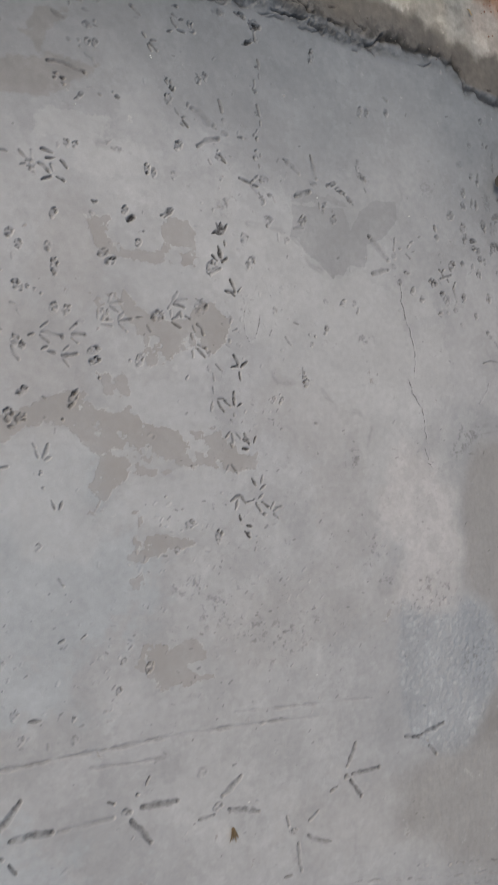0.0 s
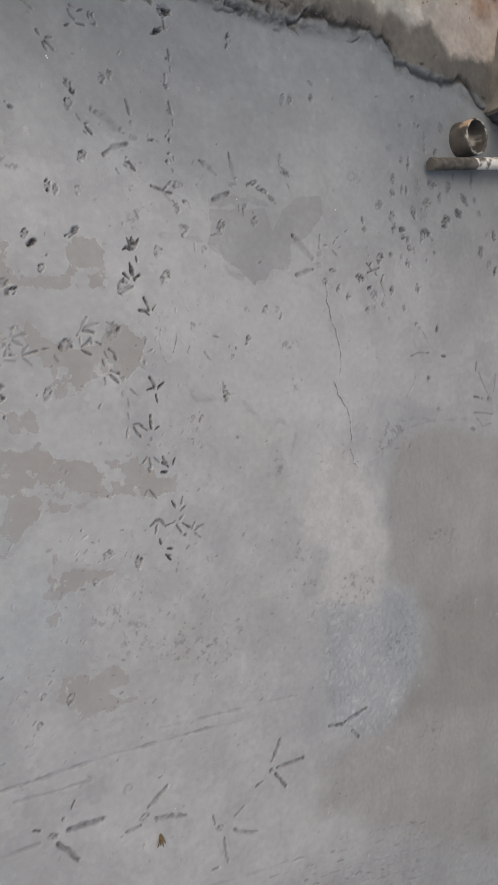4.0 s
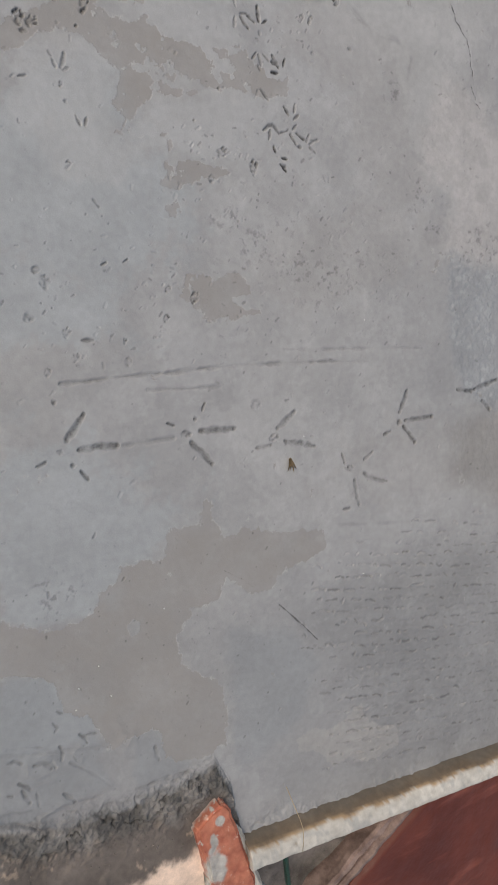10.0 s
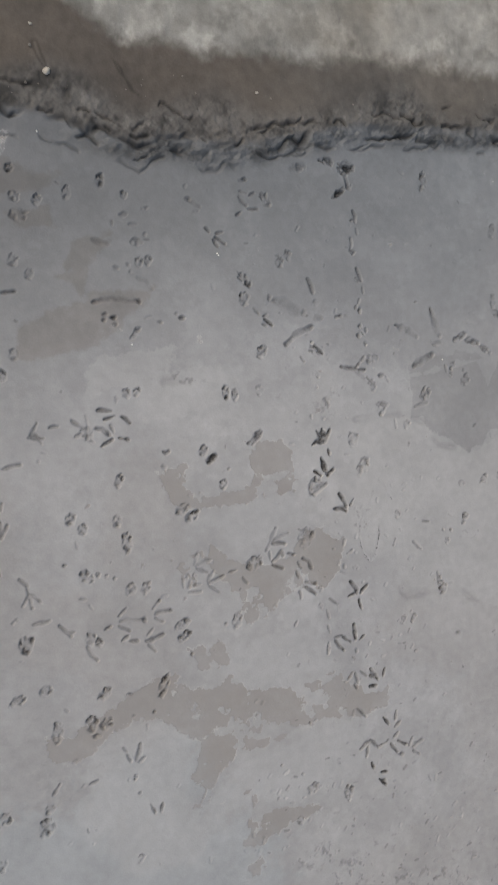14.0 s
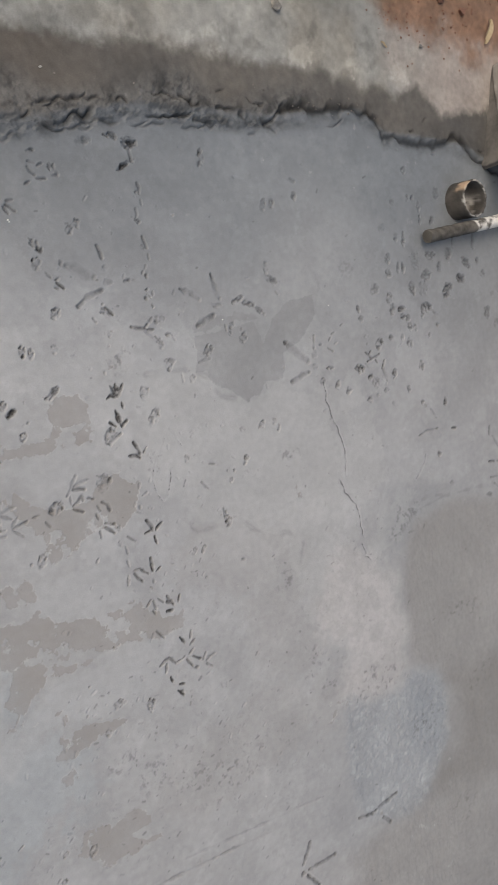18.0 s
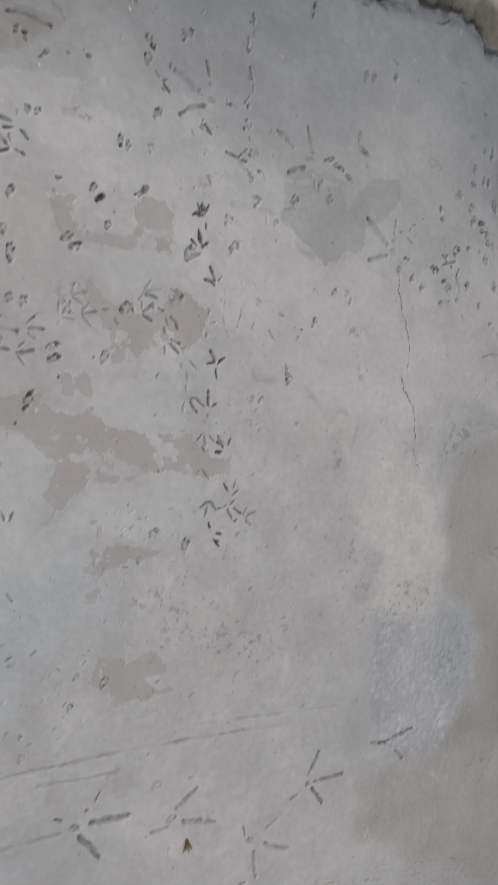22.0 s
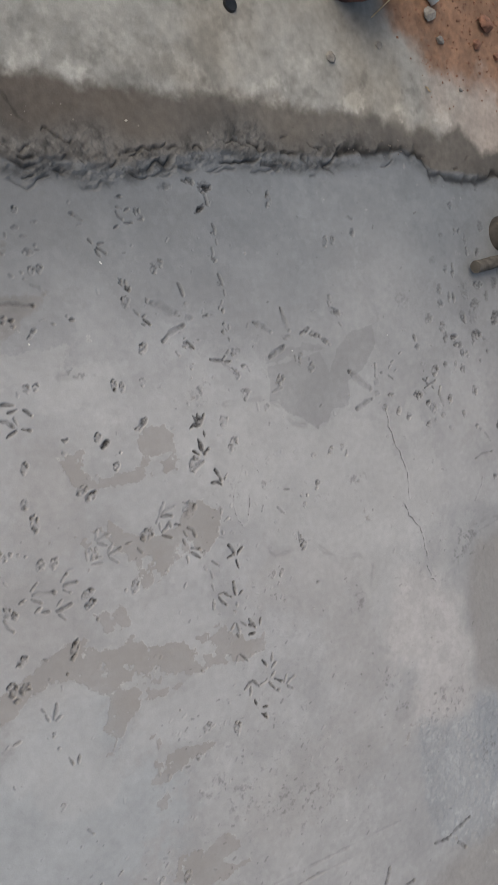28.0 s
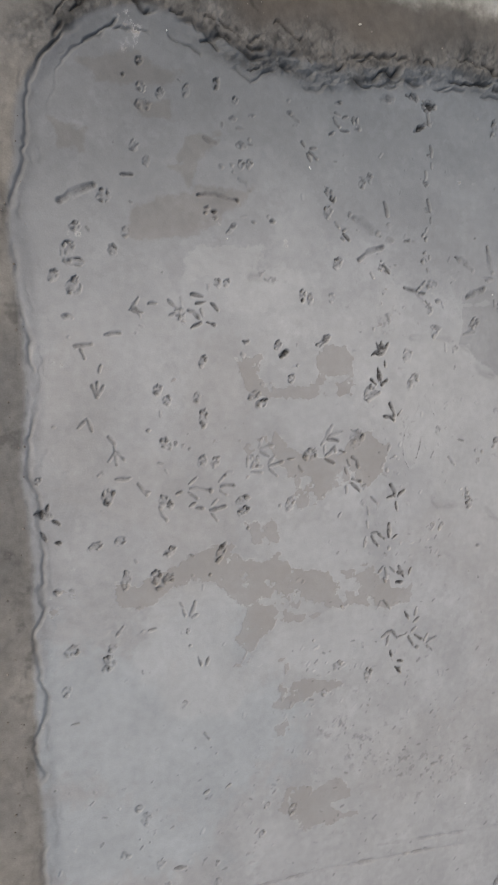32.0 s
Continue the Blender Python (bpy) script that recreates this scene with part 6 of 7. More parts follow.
def speck(p, scale, seed=0.0):
    """Noise in 0 to 1 with fine detail."""
    q = p * scale + Vector((seed, seed * 0.7, 0))
    return 0.5 + 0.55 * noise.noise(q) + 0.3 * noise.noise(q * 2.3) + 0.2 * noise.noise(q * 5.1)


def blend(a, b, k):
    k = min(1.0, max(0.0, k))
    return [s + (e - s) * k for s, e in zip(a, b)]


def step(a, b, v):
    return min(1.0, max(0.0, (v - a) / (b - a)))


def rough_block(corners, z0, z1, cuts=10, amount=0.004, seed=1, bevel=0.006, thick=None, fine=0.012):
    """A worn block over an outline; z1 None: each corner brings its own height, and the block is thick deep."""
    bm = bmesh.new()
    low = [bm.verts.new((c[0], c[1], z0 if z1 is not None else c[2] - thick)) for c in corners]
    top = [bm.verts.new((c[0], c[1], c[2] if z1 is None else z1)) for c in corners]
    bm.faces.new(low[::-1]), bm.faces.new(top)
    for k in range(len(corners)):
        bm.faces.new((low[k], low[(k + 1) % len(corners)], top[(k + 1) % len(corners)], top[k]))
    bmesh.ops.recalc_face_normals(bm, faces=bm.faces)
    bmesh.ops.bevel(bm, geom=list(bm.edges), offset=bevel, segments=2, affect="EDGES")
    bmesh.ops.triangulate(bm, faces=[f for f in bm.faces if len(f.verts) > 4])
    for k in range(8):
        longest = [e for e in bm.edges if e.calc_length() > max(fine, 0.30 / cuts)]
        if not longest or len(bm.faces) > 40000:
            break
        bmesh.ops.subdivide_edges(bm, edges=longest, cuts=1)
        bmesh.ops.triangulate(bm, faces=[f for f in bm.faces if len(f.verts) > 4])
    for v in bm.verts:
        q = v.co + Vector((seed * 3.1, seed * 1.7, 0))
        v.co += amount * (noise.noise_vector(q * 22) + 0.5 * noise.noise_vector(q * 70))
    for f in bm.faces:
        f.smooth = True
    return bm


def tube(points, radius, sides=20, cap=True):
    """A round bar along a line of points."""
    bm = bmesh.new()
    rings = []
    for k, p in enumerate(points):
        p = Vector(p)
        way = (Vector(points[min(k + 1, len(points) - 1)]) - Vector(points[max(k - 1, 0)])).normalized()
        turn = way.to_track_quat("Z", "Y")
        rings.append([bm.verts.new(p + turn @ Vector((radius * math.cos(a), radius * math.sin(a), 0))) for a in [2 * math.pi * s / sides for s in range(sides)]])
    for a, b in zip(rings, rings[1:]):
        for s in range(sides):
            bm.faces.new((a[s], a[(s + 1) % sides], b[(s + 1) % sides], b[s])).smooth = True
    if cap:
        bm.faces.new(rings[0][::-1]), bm.faces.new(rings[-1])
    return bm


def pebble(seed, size, flat=0.6):
    """A broken stone: a lump cut by a few planes."""
    bm = bmesh.new()
    bmesh.ops.create_icosphere(bm, subdivisions=3 if size > 0.006 else 1, radius=size)
    r = random.Random(seed * 17)
    cuts = [(Vector((r.gauss(0, 1), r.gauss(0, 1), r.gauss(0, 1))).normalized(), r.uniform(0.45, 0.8)) for k in range(9)]
    long = r.uniform(0.65, 0.95)
    for v in bm.verts:
        n = v.co.normalized()
        v.co = n * size * min([1.0] + [h / max(0.05, n.dot(c)) for c, h in cuts]) * (1 + 0.12 * noise.noise(n * 4 + Vector((seed, 0, 0))))
        v.co.z *= flat
        v.co.y *= long
    return bm


def dry_shard(size, turn, x, y, label):
    """A curled scrap of a yellowed leaf."""
    bm = bmesh.new()
    bmesh.ops.create_grid(bm, x_segments=10, y_segments=4, size=1)
    for v in bm.verts:
        u, w = v.co.x, v.co.y
        v.co = Vector((u * size, w * size * 0.30 * (1 - 0.85 * u * u) + 0.12 * size * u * u, 0.004 + size * (0.22 * abs(w) + 0.10 * math.sin(u * 3))))
    bmesh.ops.solidify(bm, geom=list(bm.faces), thickness=0.0006)
    ob = tagged(link("leaf", bm, STRAW), label, "leaf")
    ob.location, ob.rotation_euler = (x, y, 0.004), (0, 0, radians(turn))
    return ob


# the yard round about, out to the horizon
bm = bmesh.new()
R = 400
for x0, x1, y0, y1, z in ((-R, -0.095, -R, R, 0.004), (-0.095, 2.5, 1.674, R, 0.004), (2.5, R, -1.72, R, 0.0), (-0.095, R, -R, -4.4, -0.345), (2.5, R, -4.4, -1.72, -0.345)):
    bm.faces.new([bm.verts.new(p) for p in ((x0, y0, z), (x1, y0, z), (x1, y1, z), (x0, y1, z))])
yard = tagged(link("yard", bm, YARD), "dry grey concrete yard round the slab", "ground", kind="structure")


# kerb along the low side
def on_kerb(x, off):
    return x, -1.604 - 0.13 * (x - 0.658) - off


kerb = tagged(new("kerb"), "low lime-washed kerb edging the slab, damp brown inner face", "kerb", kind="structure")
def kerb_skin(x0, x1, profile, seed):
    """The kerb's surface along x; profile: (offset outwards, height)."""
    bm = bmesh.new()
    rows = []
    for k in range(int((x1 - x0) / 0.006) + 1):
        x = x0 + k * 0.006
        row = []
        for off, z in profile:
            q = Vector((x, off, z))
            n = noise.noise_vector(q * 25 + Vector((seed, 0, 0))) * 0.0018 + noise.noise_vector(q * 110) * 0.0009
            px_, py_ = on_kerb(x, off)
            row.append(bm.verts.new((px_, py_ + n.y, z + (n.z if z > -0.02 else 0))))
        rows.append(row)
    for a, c in zip(rows, rows[1:]):
        for s in range(len(profile) - 1):
            bm.faces.new((a[s], a[s + 1], c[s + 1], c[s])).smooth = True
    bm.faces.new(rows[0]), bm.faces.new(rows[-1][::-1])
    bmesh.ops.recalc_face_normals(bm, faces=bm.faces)
    return bm


def kerb_shade(p):
    n = speck(p, 14) - 0.5
    damp = blend((0.165, 0.138, 0.112), (0.175, 0.132, 0.094), step(0.013, 0.030, p.z + 0.02 * n))
    ochre = blend(damp, (0.40, 0.28, 0.17), step(0.036, 0.041, p.z + 0.012 * n + 0.006 * (speck(p, 60, 21) - 0.5)))
    lime = blend((0.50, 0.465, 0.415), (0.66, 0.625, 0.57), speck(p, 42, 4))
    lime = blend(lime, (0.38, 0.33, 0.27), step(0.90, 1.0, speck(p, 70, 13)))
    lime = blend(lime, (0.42, 0.41, 0.39), 0.7 * step(0.62, 0.70, speck(p, 22, 31)))
    c = blend(ochre, lime, step(0.0415, 0.044, p.z + 0.007 * n + 0.006 * (speck(p, 90, 24) - 0.5)))
    return (*c, 0.85)


profile = [(-0.018, -0.03), (-0.014, 0.004), (-0.009, 0.014), (-0.005, 0.023), (-0.001, 0.032), (0.003, 0.039), (0.008, 0.044), (0.016, 0.047), (0.026, 0.048), (0.038, 0.048), (0.051, 0.0472), (0.0555, 0.0440), (0.056, 0.03), (0.055, -0.32)]
part("kerb_body", kerb_skin(0.636, 2.5, profile, 3), WEATHERED, kerb, shade=kerb_shade)

# lower yard beyond the kerb
bm = bmesh.new()
bmesh.ops.create_grid(bm, x_segments=90, y_segments=90, size=1.6)
for v in bm.verts:
    v.co += Vector((1.2, -2.9, -0.30 + 0.012 * noise.noise(v.co * 9) + 0.008 * noise.noise(v.co * 30)))
low_yard = tagged(link("lower_yard", bm, RUBBLE), "grey rubble-strewn strip below the kerb", "yard", kind="structure")
e0, e1 = Vector((*(0.937, -2.201), 0)), Vector((*(1.367, -1.987), 0))
run = (e1 - e0).normalized()
side = Vector((run.y, -run.x, 0))
e0, e1 = e0 - run * 1.5, e1 + run * 1.2
bm = rough_block([tuple(p.xy) for p in (e0, e1, e1 + side * 3, e0 + side * 3)], -0.34, -0.22, 20, 0.004, 3)
red_floor = tagged(link("red_floor", bm, RED_OXIDE), "red oxide cement floor with streaks, below the kerb", "floor", kind="structure")
border = tagged(new("border_strip"), "pale cement border of the red floor, split by a dark joint", "border", kind="structure")
part("inner_strip", rough_block([tuple(p.xy) for p in (e0 - side * 0.028, e1 - side * 0.028, e1 - side * 0.002, e0 - side * 0.002)], -0.34, -0.221, 20, 0.004, 4), BORDER, border)
part("outer_strip", rough_block([tuple(p.xy) for p in (e0 - side * 0.062, e1 - side * 0.062, e1 - side * 0.034, e0 - side * 0.034)], -0.34, -0.226, 20, 0.006, 9), BORDER, border)
hose = tagged(link("garden_hose", tube([(0.759, -1.681, -0.020), (0.784, -1.765, -0.060), (0.819, -1.888, -0.120), (0.870, -2.048, -0.200), (0.918, -2.228, -0.270)], 0.0075), HOSE), "dark green garden hose hanging behind the kerb", "hose")

# brick stub
wall = tagged(new("brick_stub"), "broken end of a red brick wall with crumbling mortar", "brick wall")
def brick_shade(p):
    red = blend((0.31, 0.092, 0.060), (0.50, 0.195, 0.125), speck(p, 45))
    pale = blend(red, (0.58, 0.42, 0.34), step(0.78, 0.95, speck(p, 60, 3)))
    grey = blend((0.30, 0.28, 0.26), (0.48, 0.46, 0.43), speck(p, 70, 5))
    d = min(math.hypot((p.x - 0.553) / 0.022, (p.y + 1.611) / 0.040), math.hypot((p.x - 0.572) / 0.011, (p.y + 1.501) / 0.014), math.hypot((p.x - 0.553) / 0.009, (p.y + 1.544) / 0.022), math.hypot((p.x - 0.548) / 0.010, (p.y + 1.562) / 0.010))
    k = max(step(1.15, 0.85, d + 0.5 * (speck(p, 40, 7) - 0.5)), step(0.88, 0.95, speck(p, 34, 11)), step(0.014, 0.0, p.z + 0.012 * (speck(p, 50, 2) - 0.5)))
    return (*blend(pale, grey, k), 0.85)


def mortar_shade(p):
    c = blend((0.33, 0.30, 0.26), (0.58, 0.55, 0.50), speck(p, 35, 9))
    return (*blend(c, (0.40, 0.17, 0.11), step(0.80, 0.9, speck(p, 28, 15))), 0.9)


part("brick", rough_block([(0.516, -1.506), (0.552, -1.480), (0.585, -1.464), (0.603, -1.482), (0.633, -1.625), (0.648, -1.698), (0.641, -1.728), (0.620, -1.740), (0.577, -1.730), (0.551, -1.705), (0.537, -1.643), (0.525, -1.566)], -0.03, 0.036, 70, 0.004, 5, 0.006, fine=0.004), WEATHERED, wall, "worn orange-red brick with mortar smears", brick_shade)
part("brick", rough_block([(0.570, -1.741), (0.647, -1.755), (0.677, -1.825), (0.669, -1.984), (0.566, -1.923)], -0.03, 0.034, 60, 0.006, 6, 0.006, fine=0.005), WEATHERED, wall, "", brick_shade)
part("mortar", rough_block([(0.601, -1.516), (0.624, -1.548), (0.645, -1.609), (0.660, -1.668), (0.669, -1.725), (0.698, -1.778), (0.702, -1.839), (0.714, -1.960), (0.566, -1.875), (0.556, -1.749), (0.532, -1.648), (0.561, -1.576)], -0.3, 0.024, 60, 0.008, 7, fine=0.006), WEATHERED, wall, "crumbling pale mortar bed", mortar_shade)

# plastered block at the upper corner
block = tagged(new("plastered_block"), "pinkish speckled plaster block with a broken damp edge", "block")
A, B, C, D = [Vector(c) for c in ((1.982, 0.929, 0.140), (2.070, 1.264, 0.050), (2.711, 1.492, 0.060), (2.428, 1.042, 0.150))]


spot_rnd = random.Random(23)
SPOTS = [(A + (D - A) * spot_rnd.uniform(0.1, 1) + (B - A) * spot_rnd.uniform(0.05, 0.98), spot_rnd.choice((0.003, 0.004, 0.0045, 0.006, 0.009))) for k in range(70)]


def block_shade(p):
    """Pale pink skin with dark drops, broken away to grey along the low side and the front."""
    pink = blend((0.60, 0.475, 0.395), (0.69, 0.56, 0.475), speck(p, 14))
    drop = min(math.hypot(p.x - c.x, p.y - c.y) / r for c, r in SPOTS)
    pink = blend(pink, (0.30, 0.235, 0.195), 0.85 * step(1.15, 0.75, drop + 0.35 * (speck(p, 120, 9) - 0.5)))
    grey = blend((0.19, 0.175, 0.16), (0.31, 0.285, 0.26), speck(p, 9, 41))
    inward = (p - A).dot((D - A).normalized()) + 0.050 * (speck(p, 22, 51) - 0.5) + 0.022 * (speck(p, 80, 3) - 0.5)
    top = A.z + (B.z - A.z) * step(0, (B - A).length, (p - A).dot((B - A).normalized()))
    worn = max(step(0.060, 0.054, inward), step(0.010, 0.022, top - p.z + 0.01 * (speck(p, 50, 8) - 0.5)))
    return (*blend(pink, grey, worn), 0.88)


part("top", rough_block([A, B, C, D], 0, None, 60, 0.0016, 8, 0.005, 0.05, 0.006), WEATHERED, block, "pink speckled plaster skin", block_shade)
base_corners = [(A + Vector((0.030, 0.060, -0.045))), (B + Vector((0.004, 0.0, -0.012))), (C + Vector((0, 0, -0.02))), (D + Vector((0.0, 0.12, -0.05)))]
part("foot", rough_block(base_corners, 0, None, 40, 0.005, 10, 0.008, 0.15, 0.01), DAMP_FOOT, block, "dark damp cement foot")
def loose_shade(p):
    c = blend((0.46, 0.42, 0.38), (0.62, 0.58, 0.54), speck(p, 30))
    return (*blend(c, (0.36, 0.13, 0.085), step(0.50, 0.62, speck(p, 16, 4) + 0.15 * step(0.03, 0.05, p.z))), 0.85)


loose = tagged(link("loose_brick", rough_block([(2.224, 0.947, 0.050), (2.225, 0.898, 0.050), (2.445, 0.920, 0.050), (2.458, 0.989, 0.050)], 0.0, 0.05, 50, 0.005, 12, 0.008, fine=0.006), WEATHERED, shade=loose_shade), "whitewashed broken brick lying beside the block", "brick")

# pipe stub
px, py = (1.904, 0.903)
bm = bmesh.new()
prof = [(0.048, -0.02), (0.048, 0.0), (0.048, 0.008), (0.048, 0.016), (0.0485, 0.024), (0.0485, 0.032), (0.0485, 0.040), (0.049, 0.047), (0.049, 0.053), (0.0475, 0.056), (0.0445, 0.056), (0.043, 0.053), (0.043, 0.045), (0.043, 0.035), (0.043, 0.025), (0.043, 0.012), (0.03, 0.006), (0.0, 0.008)]
rings = []
for k, (r, z) in enumerate(prof):
    ring = []
    for s in range(64):
        a = 2 * math.pi * s / 64
        w = 1 + 0.02 * noise.noise(Vector((math.cos(a) * 2, math.sin(a) * 2, z * 30)))
        ring.append(bm.verts.new((px + r * w * math.cos(a) + 0.08 * (z - 0.056), py + r * w * math.sin(a), z + (0.003 * noise.noise(Vector((math.cos(a) * 3, math.sin(a) * 3, 4))) if z > 0.05 else 0))))
    rings.append(ring)
for a, b in zip(rings, rings[1:]):
    for s in range(64):
        bm.faces.new((a[s], a[(s + 1) % 64], b[(s + 1) % 64], b[s])).smooth = True
bmesh.ops.recalc_face_normals(bm, faces=bm.faces)


def pipe_shade(p):
    c = blend((0.038, 0.035, 0.032), (0.095, 0.084, 0.074), speck(p, 40))
    ang = math.atan2(p.y - py, p.x - px)
    tan = step(0.030, 0.042, p.z + 0.03 * (speck(p, 45, 3) - 0.5)) * step(0.5, 0.25, abs(ang - 2.3) + 0.4 * (speck(p, 40, 5) - 0.5))
    c = blend(c, (0.46, 0.33, 0.23), tan)
    # rim highlight painted in as pale patches
    c = blend(c, (0.42, 0.40, 0.37), step(0.0535, 0.0545, p.z) * step(0.35, 0.6, speck(p, 60, 8)))
    # light on the low inner side is painted into the colour
    inside = math.hypot(p.x - px, p.y - py) < 0.0455
    return (*blend(c, (0.30, 0.285, 0.265), step(0.02, 0.0, p.y - py) * step(0.45, 0.6, speck(p, 25, 1)) if inside else 0), 0.75)


pipe = tagged(link("drain_pipe", bm, WEATHERED, shade=pipe_shade), "open stub of a mud-coated drain pipe standing in the cement", "pipe")

# plain low wall out of view, added to block skylight beyond the block
bm = bmesh.new()
bmesh.ops.create_cube(bm, size=1)
for v in bm.verts:
    v.co = Vector((2.56 + 0.12 * v.co.x, 0.64 + 0.74 * v.co.y, 0.26 + 0.62 * v.co.z))
bmesh.ops.bevel(bm, geom=list(bm.edges), offset=0.008, segments=2, affect="EDGES")
tagged(link("sky_blocker_wall", bm, BROWN_RENDER), "unseen low wall blocking skylight beside the plaster block", "wall", kind="structure")

# poles
pole = tagged(new("plastic_pole"), "white plastic pole with a mud-caked end lying over the slab", "pole")
a, b = Vector((1.736, 0.810, 0.030)), Vector((2.202, 0.872, 0.060))
way = b - a
def pole_shade(p):
    """White plastic with mud caked on the end and smeared up the shaft."""
    along_it = (p - a).dot(way.normalized())
    white = blend((0.62, 0.585, 0.535), (0.72, 0.69, 0.645), speck(p, 25))
    mud = blend((0.05, 0.046, 0.04), (0.15, 0.135, 0.12), speck(p, 60, 3))
    k = max(step(0.205, 0.190, along_it + 0.10 * (speck(p, 22, 6) - 0.5)), step(0.70, 0.80, speck(p, 35, 9)) * step(0.34, 0.22, along_it))
    return (*blend(white, mud, k), 0.5 + 0.4 * k)


bm = tube([a + way.normalized() * k * 0.004 for k in range(75)], 0.0165, 28)
for v in bm.verts:
    if (v.co - a).dot(way.normalized()) < 0.16:
        v.co += 0.0016 * noise.noise_vector(v.co * 70)
part("muddy_end", bm, WEATHERED, pole, "end caked in dried grey mud", pole_shade)
part("shaft", tube([a + way.normalized() * (0.296 + 0.01 * k) for k in range(45)], 0.0165, 28), WEATHERED, pole, "smooth white plastic shaft", pole_shade)
a, b = Vector((1.699, 1.485, 0.020)), Vector((1.649, 1.533, 0.020))
far_pole = tagged(link("white_pole", tube([a, a + (b - a) * 1.5, a + (b - a) * 12], 0.017), PVC), "white plastic pole lying on the dry concrete", "pole")

# stones, a lid, a clay pot, sticks on the old concrete
def set_stone(name, p, size, material, label, seed, flat=0.6):
    ob = tagged(link(name, pebble(seed, size, flat), material), label, "stone", "stones on the old concrete")
    ob.location = (p[0], p[1], 0.004 + size * flat * 0.7)
    return ob


set_stone("stone", (1.315, 1.303, 0.000), 0.014, STONE, "small pale stone stuck to old concrete", 1)
set_stone("stone", (1.478, 1.351, 0.000), 0.011, STONE, "small grey stone on old concrete", 2)
set_stone("stone", (1.679, 1.452, 0.000), 0.024, STONE, "rounded grey stone beside a white pole", 3)
set_stone("stone", (1.709, 1.392, 0.000), 0.016, STONE, "grey stone at the edge of soil", 4)
set_stone("stone", (1.909, 1.460, 0.000), 0.035, SOIL_STONE, "reddish clod of earth on bare soil", 5, 0.5)
set_stone("stone", (1.862, 1.403, 0.000), 0.020, SOIL_STONE, "reddish clod of earth on bare soil", 6, 0.5)
set_stone("stone", (1.946, 1.382, 0.000), 0.018, SOIL_STONE, "reddish clod of earth on bare soil", 7, 0.5)
set_stone("stone", (1.780, 1.277, 0.000), 0.008, STONE, "small grey stone at the edge of soil", 8)
set_stone("pebble", (0.419, 1.130, 0.000), 0.007, MORTAR, "white pebble on damp concrete", 9)
set_stone("pebble", (0.402, 1.198, 0.000), 0.005, MORTAR, "white pebble on damp concrete", 10)
set_stone("pebble", (0.398, 1.167, 0.000), 0.004, STONE, "tiny pebble on damp concrete", 11)
set_stone("pebble", (0.344, 1.150, 0.000), 0.005, MORTAR, "white pebble on damp concrete", 12)
set_stone("pebble", (0.761, 1.119, 0.000), 0.004, MORTAR, "white pebble on damp concrete", 13)
set_stone("pebble", (0.180, 1.090, 0.000), 0.007, MORTAR, "white pebble on damp concrete", 14)
set_stone("pebble", (0.177, 1.074, 0.000), 0.005, MORTAR, "white pebble on damp concrete", 15)
set_stone("pebble", (0.096, 0.365, 0.000), 0.003, STONE, "dark pebble on old concrete", 16)
dry_shard(0.011, 150, 1.643, 1.265, "small yellow scrap of leaf on old concrete")
dry_shard(0.034, 70, 2.055, 1.345, "curled yellow dead leaf on bare soil")
bm = bmesh.new()
bmesh.ops.create_cone(bm, cap_ends=True, segments=28, radius1=0.017, radius2=0.015, depth=0.007)
bmesh.ops.bevel(bm, geom=list(bm.edges), offset=0.001, segments=2, affect="EDGES")
lid = tagged(link("bottle_cap", bm, BLACK), "black plastic bottle cap lying on old concrete", "cap")
lid.location = Vector((1.044, 1.375, 0.000)) + Vector((0, 0, 0.0075))
bm = bmesh.new()
cx, cy = (1.378, 1.492)
rings = [[bm.verts.new((cx + r * math.cos(2 * math.pi * s / 36), cy + r * math.sin(2 * math.pi * s / 36), z)) for s in range(36)] for r, z in ((0.001, 0.0), (0.055, 0.0), (0.075, 0.05), (0.088, 0.14), (0.094, 0.142), (0.094, 0.16), (0.086, 0.16), (0.07, 0.06), (0.001, 0.05))]
for p, q in zip(rings, rings[1:]):
    for s in range(36):
        bm.faces.new((p[s], p[(s + 1) % 36], q[(s + 1) % 36], q[s])).smooth = True
pot = tagged(link("clay_pot", bm, CLAY), "reddish brown clay pot standing on old concrete", "pot")
stick = tagged(link("stick", tube([(1.467, 1.414, 0.006), (1.544, 1.471, 0.008), (1.628, 1.525, 0.006), (1.715, 1.594, 0.006)], 0.0016, 6), STRAW), "thin pale straw lying on old concrete", "straw")
stem = tagged(link("straw", tube([(0.767, -1.521, 0.006), (0.774, -1.561, 0.020), (0.768, -1.581, 0.055), (0.765, -1.594, 0.069), (0.764, -1.622, 0.069), (0.770, -1.669, 0.050)], 0.0009, 6), STRAW), "dry straw bent over the kerb", "straw")

# a wisp of dry grass and crumbs on the slab
bm = bmesh.new()
for k, (turn, size) in enumerate(((-62, 0.030), (-78, 0.034), (-96, 0.026), (-112, 0.030), (-88, 0.020))):
    c, s_ = math.cos(radians(turn)), math.sin(radians(turn))
    rows = []
    for j in range(7):
        u = j / 6
        w = 0.0030 * (1 - u) ** 0.7 + 0.0004
        x, y, z = u * size * c, u * size * s_, 0.002 + 0.004 * math.sin(u * 2.6) + 0.0008 * k
        rows.append([bm.verts.new((x - w * s_, y + w * c, z)), bm.verts.new((x + w * s_, y - w * c, z + 0.0006))])
    for p, q in zip(rows, rows[1:]):
        bm.faces.new((p[0], p[1], q[1], q[0]))
bmesh.ops.solidify(bm, geom=list(bm.faces), thickness=0.0005)
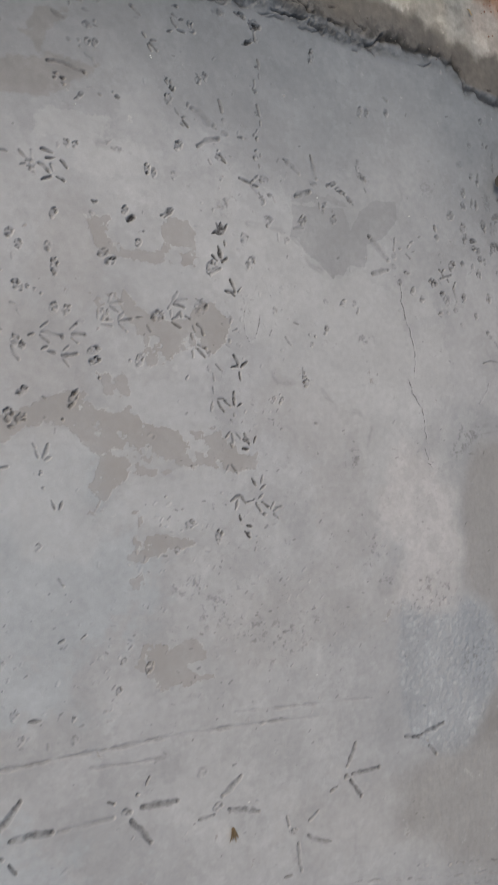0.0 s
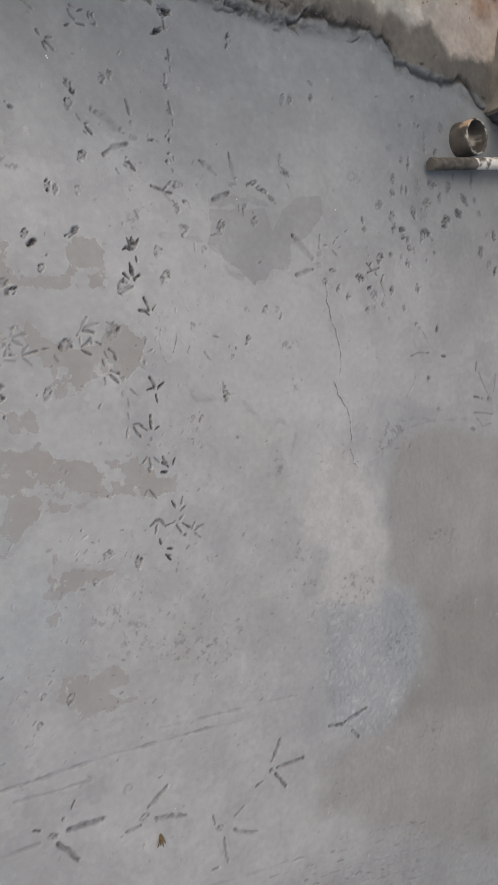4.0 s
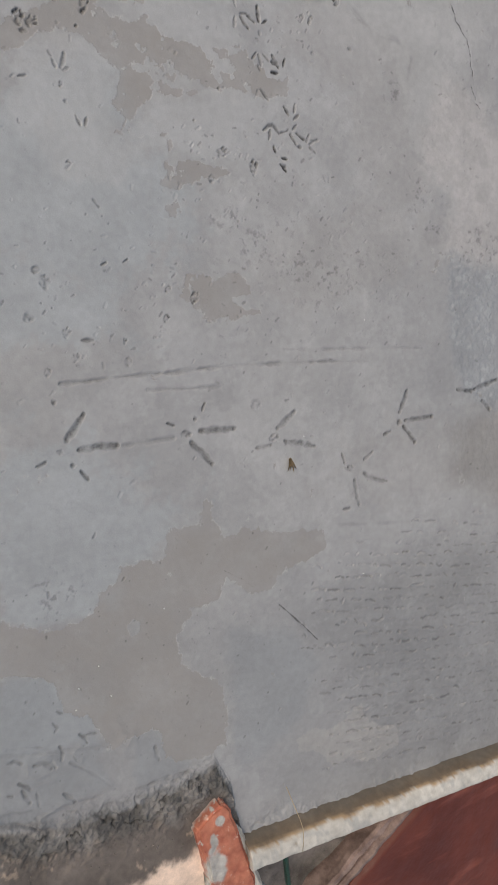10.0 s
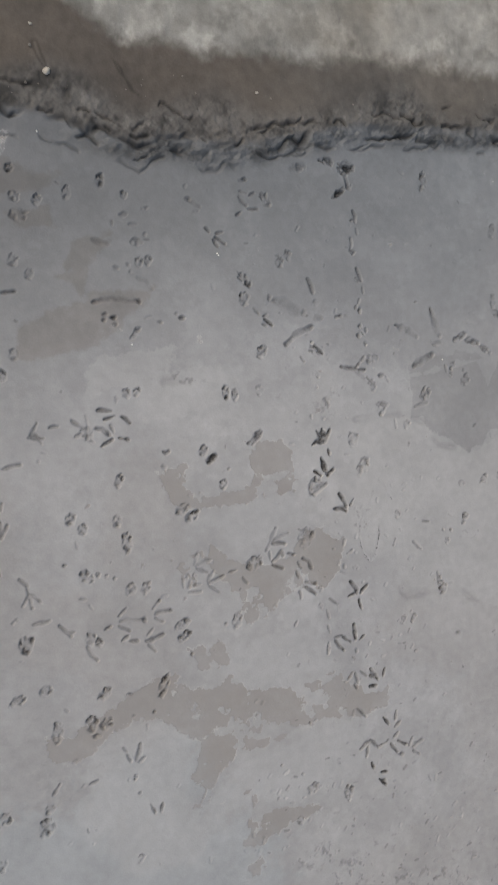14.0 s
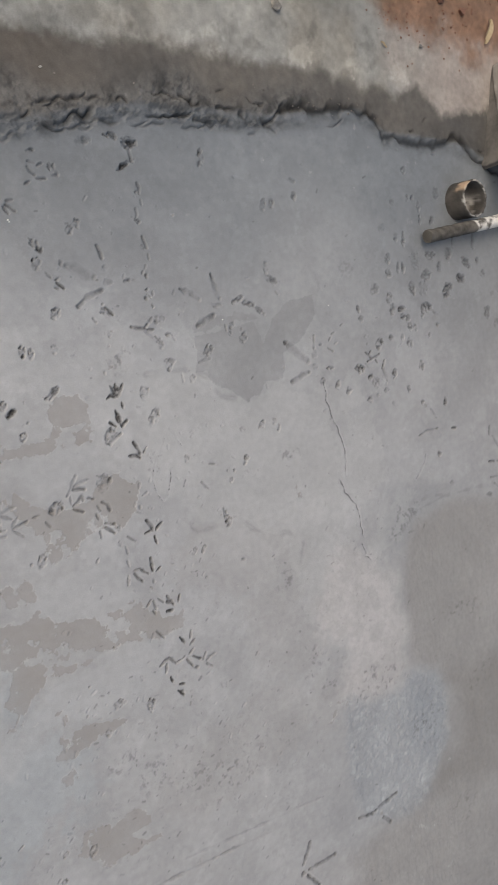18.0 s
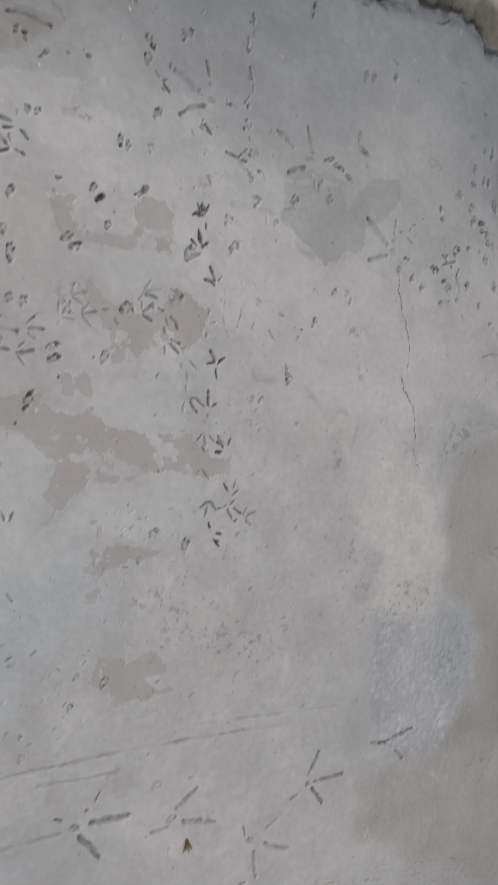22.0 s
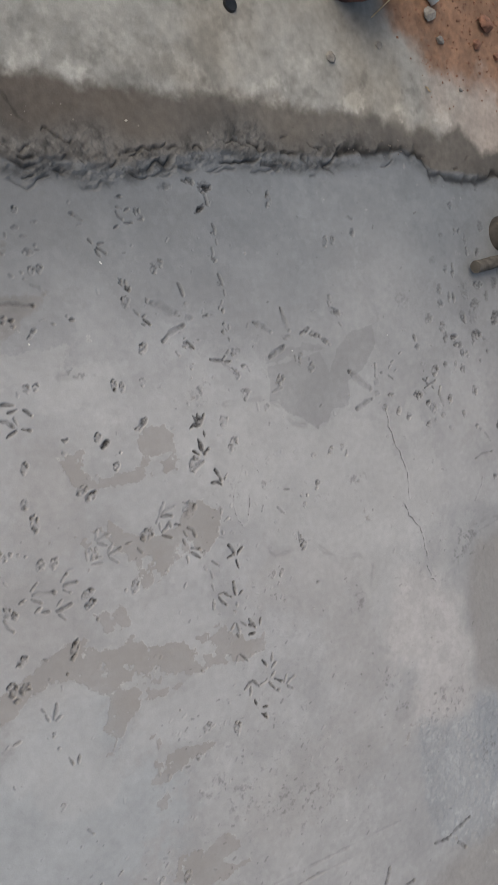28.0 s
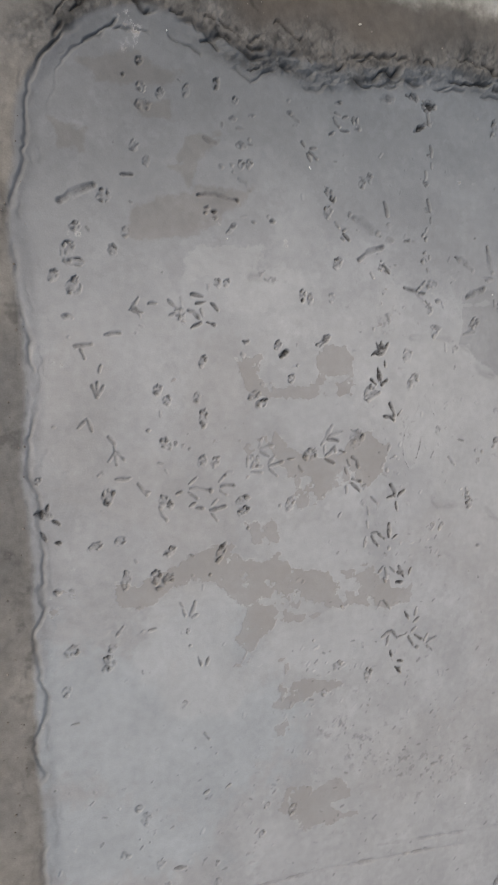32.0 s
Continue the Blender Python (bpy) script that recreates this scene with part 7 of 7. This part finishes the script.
wisp = tagged(link("grass_wisp", bm, DRY_GRASS), "small fanned wisp of dry brown grass on the cement", "dry grass")
wisp.location = (0.853, -0.739, 0.0)
CRUMBS = [(0.363, -1.072), (0.318, -1.105), (0.380, -1.143), (0.306, -1.147), (0.516, -0.995), (1.038, -1.062), (0.507, 0.717), (0.395, 1.043), (0.668, 0.854), (0.666, 0.857), (1.100, 0.651), (1.405, 0.661), (0.896, -0.696), (1.088, -0.456)]
first = None
for k, (x, y) in enumerate(CRUMBS):
    m = pose(x, y, 0.0015, 0, 0, 37 * k)
    if first:
        copy_thing(first, m)
    else:
        first = tagged(link("crumb", pebble(3, 0.0024, 0.8), CRUMB), "white lime crumb on the cement", "crumb", "lime crumbs on the slab")
        first.matrix_world = m

# gravel on the bare soil, and mortar crumbs along the slab's edge
def scatter(name, count, place, sizes, material, label, category, seed):
    r = random.Random(seed)
    verts, faces = [], []
    base = [Vector(p).normalized() for p in ((1, 0, 0), (-1, 0, 0), (0, 1, 0), (0, -1, 0), (0, 0, 1), (0, 0, -1))]
    tri = ((0, 2, 4), (2, 1, 4), (1, 3, 4), (3, 0, 4), (2, 0, 5), (1, 2, 5), (3, 1, 5), (0, 3, 5))
    while count:
        p = place(r)
        if p is None:
            continue
        count -= 1
        s, n = r.uniform(*sizes), len(verts)
        spin = Euler((r.uniform(0, 6), r.uniform(0, 6), r.uniform(0, 6))).to_matrix()
        for q in base:
            verts.append(Vector((p[0], p[1], 0.003 + s * 0.4)) + spin @ q * s * r.uniform(0.6, 1.1))
        faces += [tuple(n + k for k in f) for f in tri]
    me = bpy.data.meshes.new(name)
    me.from_pydata(verts, [], faces)
    me.materials.append(material)
    return tagged(new(name, me), label, category, kind="stuff")


def soil_place(r):
    x, y = r.uniform(1.5, 2.45), r.uniform(1.2, 1.66)
    return (x, y) if y > 1.30 + max(0.0, 1.7 - x) * 0.6 + r.gauss(0, 0.05) and (x < 2.0 or y > 1.42) else None


def edge_place(r):
    if r.random() < 0.5:
        return 0.16 - abs(r.gauss(0, 0.05)), r.uniform(-0.6, 1.0)
    return r.uniform(0.2, 1.6), 1.085 + abs(r.gauss(0, 0.03))


def mush_place(r):
    return r.uniform(0.12, 0.60), -1.45 - abs(r.gauss(0, 0.05))


scatter("gravel", 700, soil_place, (0.0012, 0.0048), SOIL_STONE, "reddish gravel on bare soil", "gravel", 4)
scatter("mortar_crumbs", 170, edge_place, (0.0012, 0.0032), RUBBLE, "grey mortar crumbs along the slab edge", "crumbs", 5)
scatter("rubble_crumbs", 90, mush_place, (0.0012, 0.0035), RUBBLE, "grey mortar crumbs by the brick stub", "crumbs", 6)
